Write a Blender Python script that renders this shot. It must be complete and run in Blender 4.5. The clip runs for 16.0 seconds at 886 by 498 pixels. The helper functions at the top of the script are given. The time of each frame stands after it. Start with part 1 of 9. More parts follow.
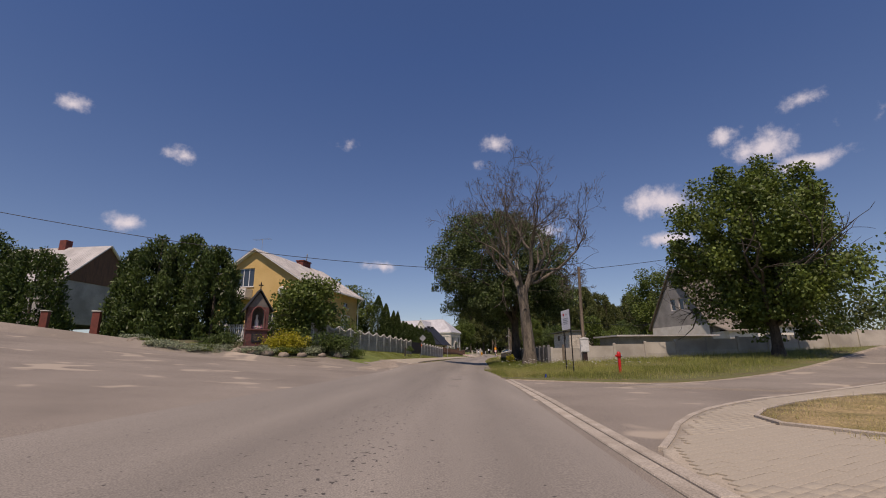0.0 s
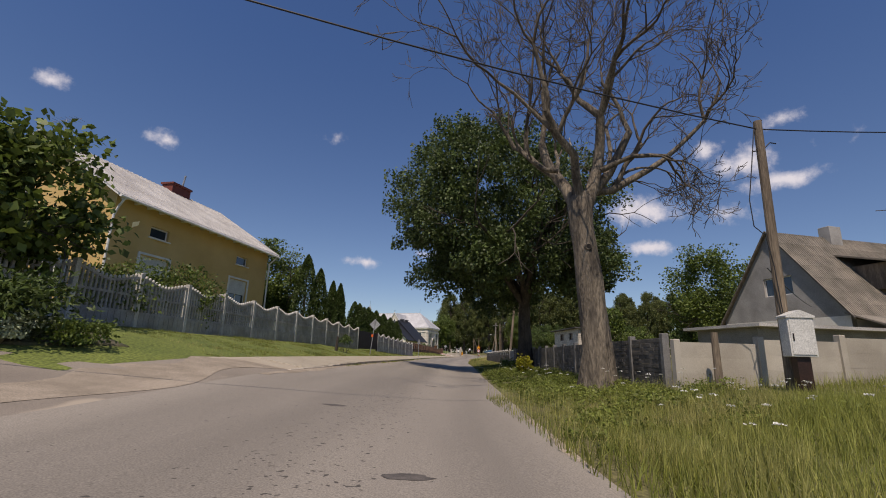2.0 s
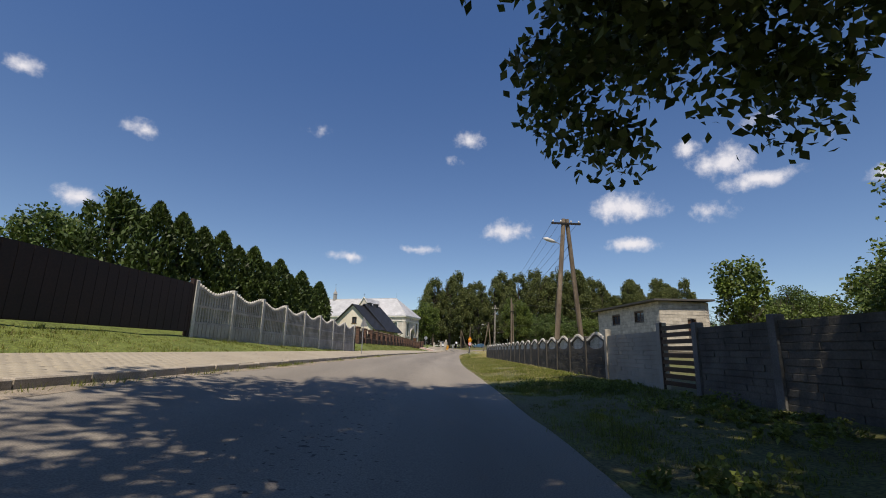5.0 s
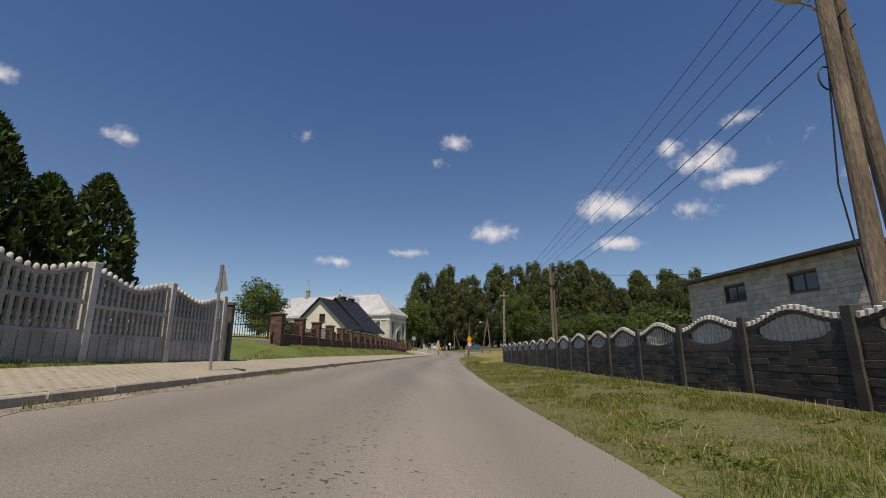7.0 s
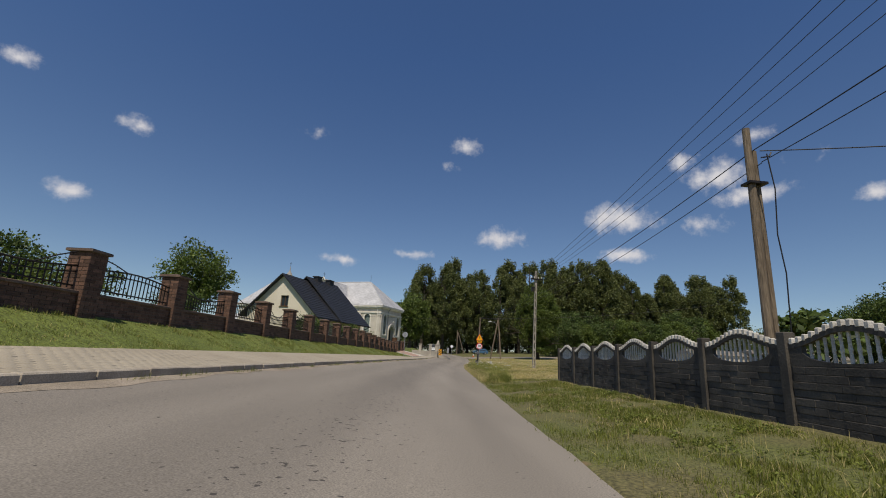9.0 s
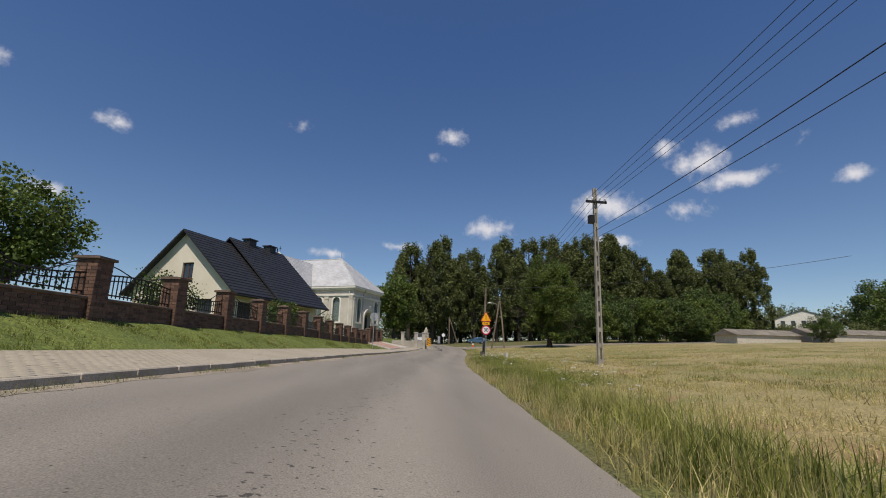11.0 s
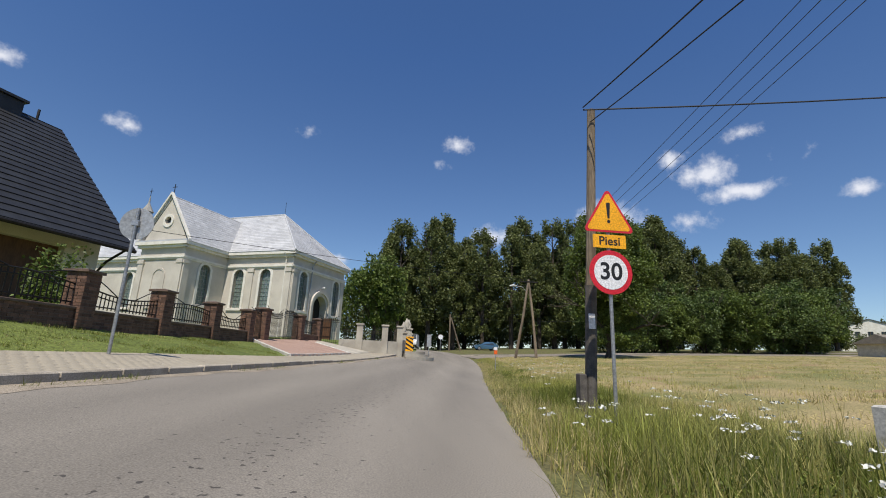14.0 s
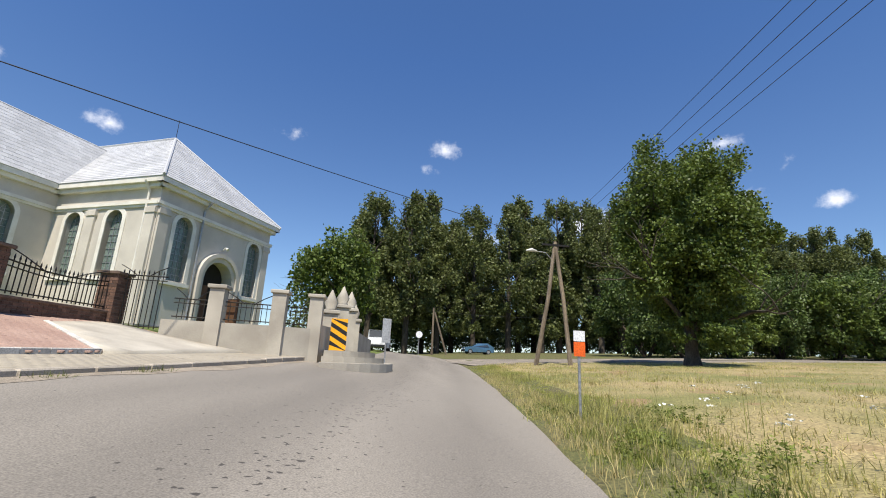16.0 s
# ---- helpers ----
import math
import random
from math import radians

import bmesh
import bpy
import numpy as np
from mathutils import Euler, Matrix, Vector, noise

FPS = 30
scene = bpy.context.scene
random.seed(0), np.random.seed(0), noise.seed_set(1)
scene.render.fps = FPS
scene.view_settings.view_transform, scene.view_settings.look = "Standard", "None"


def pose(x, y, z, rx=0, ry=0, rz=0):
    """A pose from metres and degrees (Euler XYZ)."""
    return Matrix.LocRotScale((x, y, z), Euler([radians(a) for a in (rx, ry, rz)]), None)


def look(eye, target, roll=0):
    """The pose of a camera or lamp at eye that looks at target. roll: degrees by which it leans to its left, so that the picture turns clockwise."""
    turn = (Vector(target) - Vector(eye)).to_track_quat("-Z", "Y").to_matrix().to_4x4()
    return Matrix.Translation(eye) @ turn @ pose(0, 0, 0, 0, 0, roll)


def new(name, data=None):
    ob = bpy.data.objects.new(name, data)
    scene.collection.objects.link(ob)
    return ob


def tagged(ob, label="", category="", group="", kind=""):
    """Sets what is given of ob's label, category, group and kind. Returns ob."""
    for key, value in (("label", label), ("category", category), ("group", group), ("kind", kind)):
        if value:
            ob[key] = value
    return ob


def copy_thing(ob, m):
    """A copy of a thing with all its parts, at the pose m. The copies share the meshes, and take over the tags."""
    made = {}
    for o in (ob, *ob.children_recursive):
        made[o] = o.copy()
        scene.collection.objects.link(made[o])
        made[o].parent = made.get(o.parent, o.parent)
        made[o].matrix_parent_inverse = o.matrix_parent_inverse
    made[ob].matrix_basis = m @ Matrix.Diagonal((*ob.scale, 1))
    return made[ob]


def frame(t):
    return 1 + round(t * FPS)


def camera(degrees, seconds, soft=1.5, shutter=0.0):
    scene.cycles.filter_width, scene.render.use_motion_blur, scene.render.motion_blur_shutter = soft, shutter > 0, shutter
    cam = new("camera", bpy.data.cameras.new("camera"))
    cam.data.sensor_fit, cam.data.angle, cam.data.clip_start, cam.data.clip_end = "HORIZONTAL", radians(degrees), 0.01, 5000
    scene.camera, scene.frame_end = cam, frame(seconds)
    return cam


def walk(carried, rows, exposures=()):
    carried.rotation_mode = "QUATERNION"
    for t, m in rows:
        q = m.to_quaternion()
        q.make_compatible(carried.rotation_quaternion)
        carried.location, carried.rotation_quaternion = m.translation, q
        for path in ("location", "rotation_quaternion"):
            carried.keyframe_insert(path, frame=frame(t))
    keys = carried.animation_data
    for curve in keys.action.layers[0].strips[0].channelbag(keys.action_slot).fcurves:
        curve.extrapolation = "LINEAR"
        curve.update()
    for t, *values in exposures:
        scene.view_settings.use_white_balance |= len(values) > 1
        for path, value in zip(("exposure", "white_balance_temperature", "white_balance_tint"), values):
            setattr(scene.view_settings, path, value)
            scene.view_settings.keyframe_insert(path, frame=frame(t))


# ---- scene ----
cam = camera(89.93, 16.0, soft=1.0)
# seconds, x, y, z, yaw, pitch, roll
PATH = [
    (0.0, -0.00, 0.00, 0.935, 0.52, 13.59, 0.61),
    (0.5, 0.19, 4.89, 0.935, -0.38, 13.53, 0.94),
    (1.0, 0.41, 9.85, 0.935, -1.43, 13.51, 0.67),
    (1.5, 0.71, 14.69, 0.935, -2.27, 13.51, -0.51),
    (2.0, 1.00, 19.55, 0.935, -2.16, 13.47, -1.49),
    (2.5, 1.27, 24.26, 0.935, -2.25, 13.16, -0.80),
    (3.0, 1.58, 29.04, 0.935, -2.38, 12.97, -0.49),
    (3.5, 1.87, 33.82, 0.935, -3.15, 13.07, 0.54),
    (4.0, 2.26, 38.66, 0.935, -3.50, 12.91, -1.18),
    (4.5, 2.61, 43.42, 0.935, -3.75, 12.78, 0.05),
    (5.0, 2.97, 48.08, 0.935, -4.14, 12.86, -1.45),
    (7.3, 4.11, 68.47, 0.935, -5.49, 13.24, 0.22),
    (7.5, 4.26, 70.19, 0.935, -5.82, 13.16, 0.05),
    (8.0, 4.62, 74.49, 0.935, -6.65, 13.10, -0.35),
    (8.5, 5.09, 78.73, 0.935, -6.97, 13.20, -2.19),
    (9.0, 5.57, 83.01, 0.935, -5.29, 13.62, -2.92),
    (9.2, 5.74, 84.72, 0.935, -5.05, 13.31, -2.09),
    (11.3, 7.67, 102.64, 0.935, -6.55, 12.53, -1.27),
    (11.5, 7.89, 104.34, 0.935, -6.66, 12.52, -1.30),
    (12.0, 8.51, 108.63, 0.935, -6.92, 12.83, -0.58),
    (12.5, 9.13, 112.88, 0.935, -7.35, 12.97, -1.16),
    (13.0, 9.73, 117.18, 0.935, -7.37, 12.42, -2.61),
    (13.5, 10.35, 121.56, 0.935, -6.20, 13.26, -3.09),
    (14.0, 10.91, 125.95, 0.935, -6.18, 13.46, -2.28),
    (14.5, 11.49, 130.26, 0.935, -6.54, 13.23, -2.54),
    (15.0, 12.08, 134.51, 0.935, -7.04, 13.23, -1.30),
    (15.5, 12.66, 138.62, 0.935, -8.40, 14.16, -1.39),
    (16.0, 13.26, 142.71, 0.935, -8.10, 14.15, -2.58),
]
walk(cam, [(t, pose(x, y, z, 90 + pitch, roll, yaw)) for t, x, y, z, yaw, pitch, roll in PATH],
     exposures=[(0.0, -0.03, 7080, 26), (1.4, -0.06, 6930, 22), (2.2, 0.12, 6860, 19), (3.5, 0.22, 6910, 17), (5.0, 0.3, 6760, 14), (7.5, 0.0, 6940, 14), (8.5, -0.08, 6890, 12), (9.2, -0.05, 6740, 12),
                (11.5, 0.08, 6590, 13), (12.5, 0.12, 6510, 13), (14.0, 0.33, 6340, 11), (15.0, 0.5, 6290, 11), (15.5, 0.65, 6370, 11), (16.0, 0.75, 6370, 11)])
# ---- sky, sun, clouds ----
SUN_ELEV = 61.0
SUN_FROM = Vector((-0.22, -1.0, 0.0)).normalized()
sky_world = bpy.data.worlds.new("sky")
scene.world = sky_world
sky_world.use_nodes = True
wn, wl = sky_world.node_tree.nodes, sky_world.node_tree.links
wn.clear()
w_out = wn.new("ShaderNodeOutputWorld")
w_bg = wn.new("ShaderNodeBackground")
w_sky = wn.new("ShaderNodeTexSky")
w_sky.sky_type = "NISHITA"
w_sky.sun_disc = False
w_sky.sun_elevation = radians(SUN_ELEV)
w_sky.sun_rotation = math.pi + 0.217
w_sky.air_density, w_sky.dust_density, w_sky.ozone_density = 0.8, 0.2, 4.0
w_tint = wn.new("ShaderNodeMix")
w_tint.data_type, w_tint.blend_type = "RGBA", "MULTIPLY"
w_tint.inputs[0].default_value = 1.0
wl.new(w_sky.outputs[0], w_tint.inputs[6])
# paler and greener towards the horizon, a deeper blue overhead
w_dir = wn.new("ShaderNodeTexCoord")
w_xyz = wn.new("ShaderNodeSeparateXYZ")
wl.new(w_dir.outputs["Generated"], w_xyz.inputs[0])
w_deep = wn.new("ShaderNodeValToRGB")
w_deep.color_ramp.elements[0].position, w_deep.color_ramp.elements[0].color = 0.06, (0.93, 0.91, 0.84, 1)
w_deep.color_ramp.elements[1].position, w_deep.color_ramp.elements[1].color = 0.60, (0.66, 0.86, 1.06, 1)
wl.new(w_xyz.outputs["Z"], w_deep.inputs[0])
wl.new(w_deep.outputs[0], w_tint.inputs[7])
# small fair-weather clouds: azimuth to the right of +y, elevation, half width, half height (degrees), thickness
CLOUDS = [
    (-32.6, 22.2, 1.9, 0.9, 1.0), (-43.2, 24.8, 1.3, 0.9, 0.8), (-36.8, 14.0, 1.9, 1.0, 0.9),
    (-13.3, 26.5, 1.8, 1.0, 0.45), (7.0, 26.5, 2.2, 1.1, 0.9), (5.2, 24.2, 1.5, 0.8, 0.6),
    (12.1, 15.2, 2.4, 1.2, 1.0), (0.2, 12.7, 2.5, 0.6, 0.8), (-8.4, 11.3, 2.5, 0.65, 0.9),
    (27.0, 17.4, 3.3, 1.5, 1.1), (27.4, 13.0, 2.9, 0.75, 1.1), (35.8, 16.1, 2.2, 1.0, 0.8),
    (37.8, 21.1, 2.6, 1.6, 1.1), (41.0, 18.6, 2.8, 0.95, 1.0), (34.6, 23.1, 1.6, 1.2, 0.8),
    (42.0, 24.6, 1.7, 0.9, 0.8), (51.0, 17.0, 1.4, 0.8, 0.9), (45.8, 21.8, 1.8, 0.9, 0.45),
]
w_co = wn.new("ShaderNodeTexCoord")
w_ns = wn.new("ShaderNodeTexNoise")
w_ns.inputs["Scale"].default_value, w_ns.inputs["Detail"].default_value = 26.0, 6.0
w_ns.inputs["Roughness"].default_value = 0.62
wl.new(w_co.outputs["Generated"], w_ns.inputs["Vector"])
w_last = None
for az, el, hw, hh, thick in CLOUDS:
    a, e = radians(az), radians(el)
    mp = wn.new("ShaderNodeMapping")
    mp.vector_type = "TEXTURE"
    mp.inputs["Location"].default_value = (math.sin(a) * math.cos(e), math.cos(a) * math.cos(e), math.sin(e))
    mp.inputs["Rotation"].default_value = (e, 0.0, -a)
    mp.inputs["Scale"].default_value = (radians(hw), 1.0, radians(hh))
    wl.new(w_co.outputs["Generated"], mp.inputs["Vector"])
    ln = wn.new("ShaderNodeVectorMath")
    ln.operation = "LENGTH"
    wl.new(mp.outputs[0], ln.inputs[0])
    mr = wn.new("ShaderNodeMapRange")
    mr.inputs[1].default_value, mr.inputs[2].default_value = 0.0, 1.9
    mr.inputs[3].default_value, mr.inputs[4].default_value = thick, 0.0
    wl.new(ln.outputs["Value"], mr.inputs[0])
    if w_last is None:
        w_last = mr.outputs[0]
    else:
        mx = wn.new("ShaderNodeMath")
        mx.operation = "MAXIMUM"
        wl.new(w_last, mx.inputs[0])
        wl.new(mr.outputs[0], mx.inputs[1])
        w_last = mx.outputs[0]
w_sum = wn.new("ShaderNodeMath")
w_sum.operation = "MULTIPLY_ADD"
wl.new(w_ns.outputs[0], w_sum.inputs[0])
w_sum.inputs[1].default_value = 1.5
w_sum.inputs[2].default_value = -0.95
w_add = wn.new("ShaderNodeMath")
w_add.operation = "ADD"
wl.new(w_sum.outputs[0], w_add.inputs[0])
wl.new(w_last, w_add.inputs[1])
w_in = wn.new("ShaderNodeMapRange")
w_in.interpolation_type = "SMOOTHSTEP"
w_in.inputs[1].default_value, w_in.inputs[2].default_value = 0.12, 0.85
wl.new(w_add.outputs[0], w_in.inputs[0])
w_gate = wn.new("ShaderNodeMapRange")
w_gate.inputs[1].default_value, w_gate.inputs[2].default_value = 0.02, 0.2
wl.new(w_last, w_gate.inputs[0])
w_m = wn.new("ShaderNodeMath")
w_m.operation = "MULTIPLY"
wl.new(w_in.outputs[0], w_m.inputs[0])
wl.new(w_gate.outputs[0], w_m.inputs[1])
w_mix = wn.new("ShaderNodeMix")
w_mix.data_type = "RGBA"
w_mix.inputs[7].default_value = (6.6, 6.7, 7.1, 1.0)
wl.new(w_m.outputs[0], w_mix.inputs[0])
wl.new(w_tint.outputs[2], w_mix.inputs[6])
wl.new(w_mix.outputs[2], w_bg.inputs[0])
w_bg.inputs[1].default_value = 0.10
wl.new(w_bg.outputs[0], w_out.inputs[0])

sun_data = bpy.data.lights.new("sun", "SUN")
sun_data.energy, sun_data.angle, sun_data.color = 3.8, radians(0.53), (1.0, 0.925, 0.78)
sun = new("sun", sun_data)
s_dir = SUN_FROM * math.cos(radians(SUN_ELEV)) + Vector((0, 0, math.sin(radians(SUN_ELEV))))
sun.matrix_world = look(s_dir * 60, (0, 0, 0))
scene.view_settings.exposure = 0.0
# ---- materials ----
def mat(name, base, rough=0.8, second=None, scale=3.0, detail=5.0, fine=40.0, fine_amt=0.25, bump=0.3, bump_dist=0.01, metal=0.0,
        island=0.0, per_object=0.0, spots=None, stretch=(1, 1, 1), translucent=0.0, spec=0.5, iso=False):
    """A surface with a broad and a fine variation, relief and, if asked, spots or pieces of uneven tone."""
    m = bpy.data.materials.new(name)
    m.use_nodes = True
    n, l = m.node_tree.nodes, m.node_tree.links
    p = n["Principled BSDF"]
    p.inputs["Roughness"].default_value, p.inputs["Metallic"].default_value = rough, metal
    p.inputs["Specular IOR Level"].default_value = spec
    co = n.new("ShaderNodeTexCoord")
    mp = n.new("ShaderNodeMapping")
    mp.inputs["Scale"].default_value = stretch
    geo = n.new("ShaderNodeNewGeometry")
    l.new(geo.outputs["Position"] if island == 0 else co.outputs["Object"], mp.inputs[0])
    big, small = n.new("ShaderNodeTexNoise"), n.new("ShaderNodeTexNoise")
    for tex, sc, de in ((big, scale, detail), (small, fine, 3.0)):
        tex.inputs["Scale"].default_value, tex.inputs["Detail"].default_value = sc, de
        l.new((co.outputs["Object"] if island else geo.outputs["Position"]) if iso and tex == small else mp.outputs[0], tex.inputs["Vector"])
    second = second or tuple(c * 0.72 for c in base)
    ramp = n.new("ShaderNodeValToRGB")
    ramp.color_ramp.elements[0].position, ramp.color_ramp.elements[1].position = 0.36, 0.64
    ramp.color_ramp.elements[0].color, ramp.color_ramp.elements[1].color = (*second, 1), (*base, 1)
    l.new(big.outputs[0], ramp.inputs[0])
    mx = n.new("ShaderNodeMix")
    mx.data_type, mx.blend_type = "RGBA", "MULTIPLY"
    mx.inputs[0].default_value = 1.0
    mr = n.new("ShaderNodeMapRange")
    mr.inputs[1].default_value, mr.inputs[2].default_value = 0.3, 0.7
    mr.inputs[3].default_value, mr.inputs[4].default_value = 1 - fine_amt, 1 + fine_amt
    l.new(small.outputs[0], mr.inputs[0])
    l.new(ramp.outputs[0], mx.inputs[6])
    l.new(mr.outputs[0], mx.inputs[7])
    out = mx.outputs[2]
    for amount, source in ((island, geo.outputs["Random Per Island"]), (per_object, n.new("ShaderNodeObjectInfo").outputs["Random"])):
        if amount:
            r2 = n.new("ShaderNodeMapRange")
            r2.inputs[3].default_value, r2.inputs[4].default_value = 1 - amount, 1 + amount
            l.new(source, r2.inputs[0])
            m2 = n.new("ShaderNodeMix")
            m2.data_type, m2.blend_type = "RGBA", "MULTIPLY"
            m2.inputs[0].default_value = 1.0
            l.new(out, m2.inputs[6])
            l.new(r2.outputs[0], m2.inputs[7])
            out = m2.outputs[2]
    if spots:
        colour, size, limit = spots
        vo = n.new("ShaderNodeTexNoise")
        vo.inputs["Scale"].default_value, vo.inputs["Detail"].default_value = size, 2.0
        l.new(mp.outputs[0] if not iso else geo.outputs["Position"], vo.inputs["Vector"])
        cut = n.new("ShaderNodeMapRange")
        cut.inputs[1].default_value, cut.inputs[2].default_value = limit, limit + 0.05
        l.new(vo.outputs[0], cut.inputs[0])
        m3 = n.new("ShaderNodeMix")
        m3.data_type = "RGBA"
        m3.inputs[7].default_value = (*colour, 1)
        l.new(cut.outputs[0], m3.inputs[0])
        l.new(out, m3.inputs[6])
        out = m3.outputs[2]
    l.new(out, p.inputs["Base Color"])
    if bump:
        bp = n.new("ShaderNodeBump")
        bp.inputs["Strength"].default_value, bp.inputs["Distance"].default_value = bump, bump_dist
        l.new(small.outputs[0], bp.inputs["Height"])
        l.new(bp.outputs[0], p.inputs["Normal"])
    if translucent:
        tr = n.new("ShaderNodeBsdfTranslucent")
        l.new(out, tr.inputs[0])
        ms = n.new("ShaderNodeMixShader")
        ms.inputs[0].default_value = translucent
        l.new(p.outputs[0], ms.inputs[1])
        l.new(tr.outputs[0], ms.inputs[2])
        l.new(ms.outputs[0], n["Material Output"].inputs[0])
    return m


def leaf_mat(name, base, second, vary=0.45, through_=0.16):
    return mat(name, base, 0.55, second, scale=0.5, fine=3.0, fine_amt=0.2, bump=0, island=vary, translucent=through_, spec=0.4)


ASPHALT = mat("asphalt", (0.240, 0.214, 0.178), 0.9, (0.200, 0.178, 0.149), scale=0.75, detail=6, fine=75, fine_amt=0.32, bump=0.4, bump_dist=0.005, stretch=(1, 0.09, 1), iso=True)
ASPHALT_OLD = mat("asphalt_side", (0.250, 0.215, 0.174), 0.9, (0.19, 0.162, 0.13), scale=0.35, detail=7, fine=85, fine_amt=0.4, bump=0.4, bump_dist=0.005, spots=((0.36, 0.305, 0.235), 0.55, 0.61))


def lane_wear(m, stripes, pits):
    """Wheel tracks and a pitted seam that run along a road; stripes: place across it and brightness."""
    n, l = m.node_tree.nodes, m.node_tree.links
    p = n["Principled BSDF"]
    old = p.inputs["Base Color"].links[0].from_socket
    uv = n.new("ShaderNodeUVMap")
    uv.uv_map = "across"
    wob = n.new("ShaderNodeTexNoise")
    wob.inputs["Scale"].default_value, wob.inputs["Detail"].default_value = 0.35, 3.0
    geo = n.new("ShaderNodeNewGeometry")
    l.new(geo.outputs["Position"], wob.inputs["Vector"])
    sep = n.new("ShaderNodeSeparateXYZ")
    l.new(uv.outputs[0], sep.inputs[0])
    add = n.new("ShaderNodeMath")
    add.operation = "MULTIPLY_ADD"
    add.inputs[1].default_value = 0.10
    l.new(wob.outputs[0], add.inputs[0])
    l.new(sep.outputs["X"], add.inputs[2])
    ramp = n.new("ShaderNodeValToRGB")
    el = ramp.color_ramp.elements
    while len(el) < len(stripes):
        el.new(0.5)
    for e, (q, b) in zip(el, stripes):
        e.position, e.color = q + 0.05, (b, b, b, 1)
    l.new(add.outputs[0], ramp.inputs[0])
    mx = n.new("ShaderNodeMix")
    mx.data_type, mx.blend_type = "RGBA", "MULTIPLY"
    mx.inputs[0].default_value = 1.0
    l.new(old, mx.inputs[6])
    l.new(ramp.outputs[0], mx.inputs[7])
    # small dark pits, thickest along the seam
    tex = n.new("ShaderNodeTexNoise")
    tex.inputs["Scale"].default_value, tex.inputs["Detail"].default_value = 15.0, 1.5
    l.new(geo.outputs["Position"], tex.inputs["Vector"])
    near = n.new("ShaderNodeValToRGB")
    e2 = near.color_ramp.elements
    while len(e2) < 4:
        e2.new(0.5)
    for e, (q, b) in zip(e2, ((pits - 0.14, 0.0), (pits - 0.02, 1.0), (pits + 0.04, 1.0), (pits + 0.2, 0.0))):
        e.position, e.color = q + 0.05, (b, b, b, 1)
    l.new(add.outputs[0], near.inputs[0])
    lim = n.new("ShaderNodeMapRange")
    lim.inputs[3].default_value, lim.inputs[4].default_value = 0.735, 0.645
    l.new(near.outputs[0], lim.inputs[0])
    cmp_ = n.new("ShaderNodeMath")
    cmp_.operation = "SUBTRACT"
    l.new(tex.outputs[0], cmp_.inputs[0])
    l.new(lim.outputs[0], cmp_.inputs[1])
    cut = n.new("ShaderNodeMapRange")
    cut.inputs[1].default_value, cut.inputs[2].default_value = 0.0, 0.03
    l.new(cmp_.outputs[0], cut.inputs[0])
    m3 = n.new("ShaderNodeMix")
    m3.data_type = "RGBA"
    m3.inputs[7].default_value = (0.062, 0.054, 0.046, 1)
    l.new(cut.outputs[0], m3.inputs[0])
    l.new(mx.outputs[2], m3.inputs[6])
    l.new(m3.outputs[2], p.inputs["Base Color"])


lane_wear(ASPHALT, [(0.0, 1.14), (0.10, 1.02), (0.17, 0.94), (0.27, 1.10), (0.37, 1.12), (0.47, 0.92), (0.58, 0.88), (0.70, 1.04), (0.82, 0.94), (1.0, 1.12)], 0.42)
TAR = mat("tar", (0.07, 0.062, 0.055), 0.85, (0.12, 0.105, 0.092), scale=9, fine=80, bump=0.4)
GRAVEL = mat("gravel", (0.34, 0.285, 0.22), 0.95, (0.24, 0.20, 0.15), scale=1.5, fine=70, fine_amt=0.5, bump=0.8)
KERB = mat("kerb", (0.42, 0.37, 0.30), 0.9, (0.33, 0.285, 0.225), scale=2.5, fine=60, bump=0.4, per_object=0.08)
PAVER = mat("paver", (0.37, 0.325, 0.25), 0.92, (0.325, 0.283, 0.216), scale=0.8, fine=50, fine_amt=0.12, bump=0.2, per_object=0.012, island=0.012)
PAVER_RED = mat("paver_red", (0.40, 0.27, 0.21), 0.9, (0.34, 0.22, 0.17), scale=1.2, fine=50, bump=0.2, per_object=0.03, island=0.03)
LAWN = mat("lawn", (0.135, 0.165, 0.030), 0.95, (0.095, 0.125, 0.022), scale=0.7, fine=18, fine_amt=0.5, bump=0.8, bump_dist=0.03, spots=((0.21, 0.16, 0.075), 0.55, 0.72))
VERGE = mat("verge", (0.104, 0.114, 0.029), 0.95, (0.120, 0.105, 0.042), scale=0.6, fine=30, fine_amt=0.6, bump=0.6, bump_dist=0.012, spots=((0.20, 0.14, 0.07), 0.9, 0.66))
MEADOW = mat("dry_meadow", (0.34, 0.265, 0.125), 0.95, (0.175, 0.172, 0.052), scale=0.30, detail=8, fine=28, fine_amt=0.55, bump=0.6, bump_dist=0.012, spots=((0.27, 0.185, 0.09), 0.5, 0.62))
FARLAND = mat("far_land", (0.12, 0.15, 0.04), 0.95, (0.16, 0.15, 0.06), scale=0.03, fine=1.0, bump=0)
BED_SOIL = mat("bed_soil", (0.12, 0.10, 0.06), 0.95, (0.08, 0.09, 0.035), scale=2, fine=20, bump=0.8)
BLADE = leaf_mat("grass_blade", (0.205, 0.228, 0.042), (0.145, 0.172, 0.031), 0.4, 0.35)
WEED_LEAF = leaf_mat("weed_leaf", (0.215, 0.250, 0.052), (0.155, 0.190, 0.038), 0.4, 0.4)
BLADE_DRY = leaf_mat("dry_grass_blade", (0.572, 0.473, 0.220), (0.418, 0.363, 0.143), 0.35, 0.35)
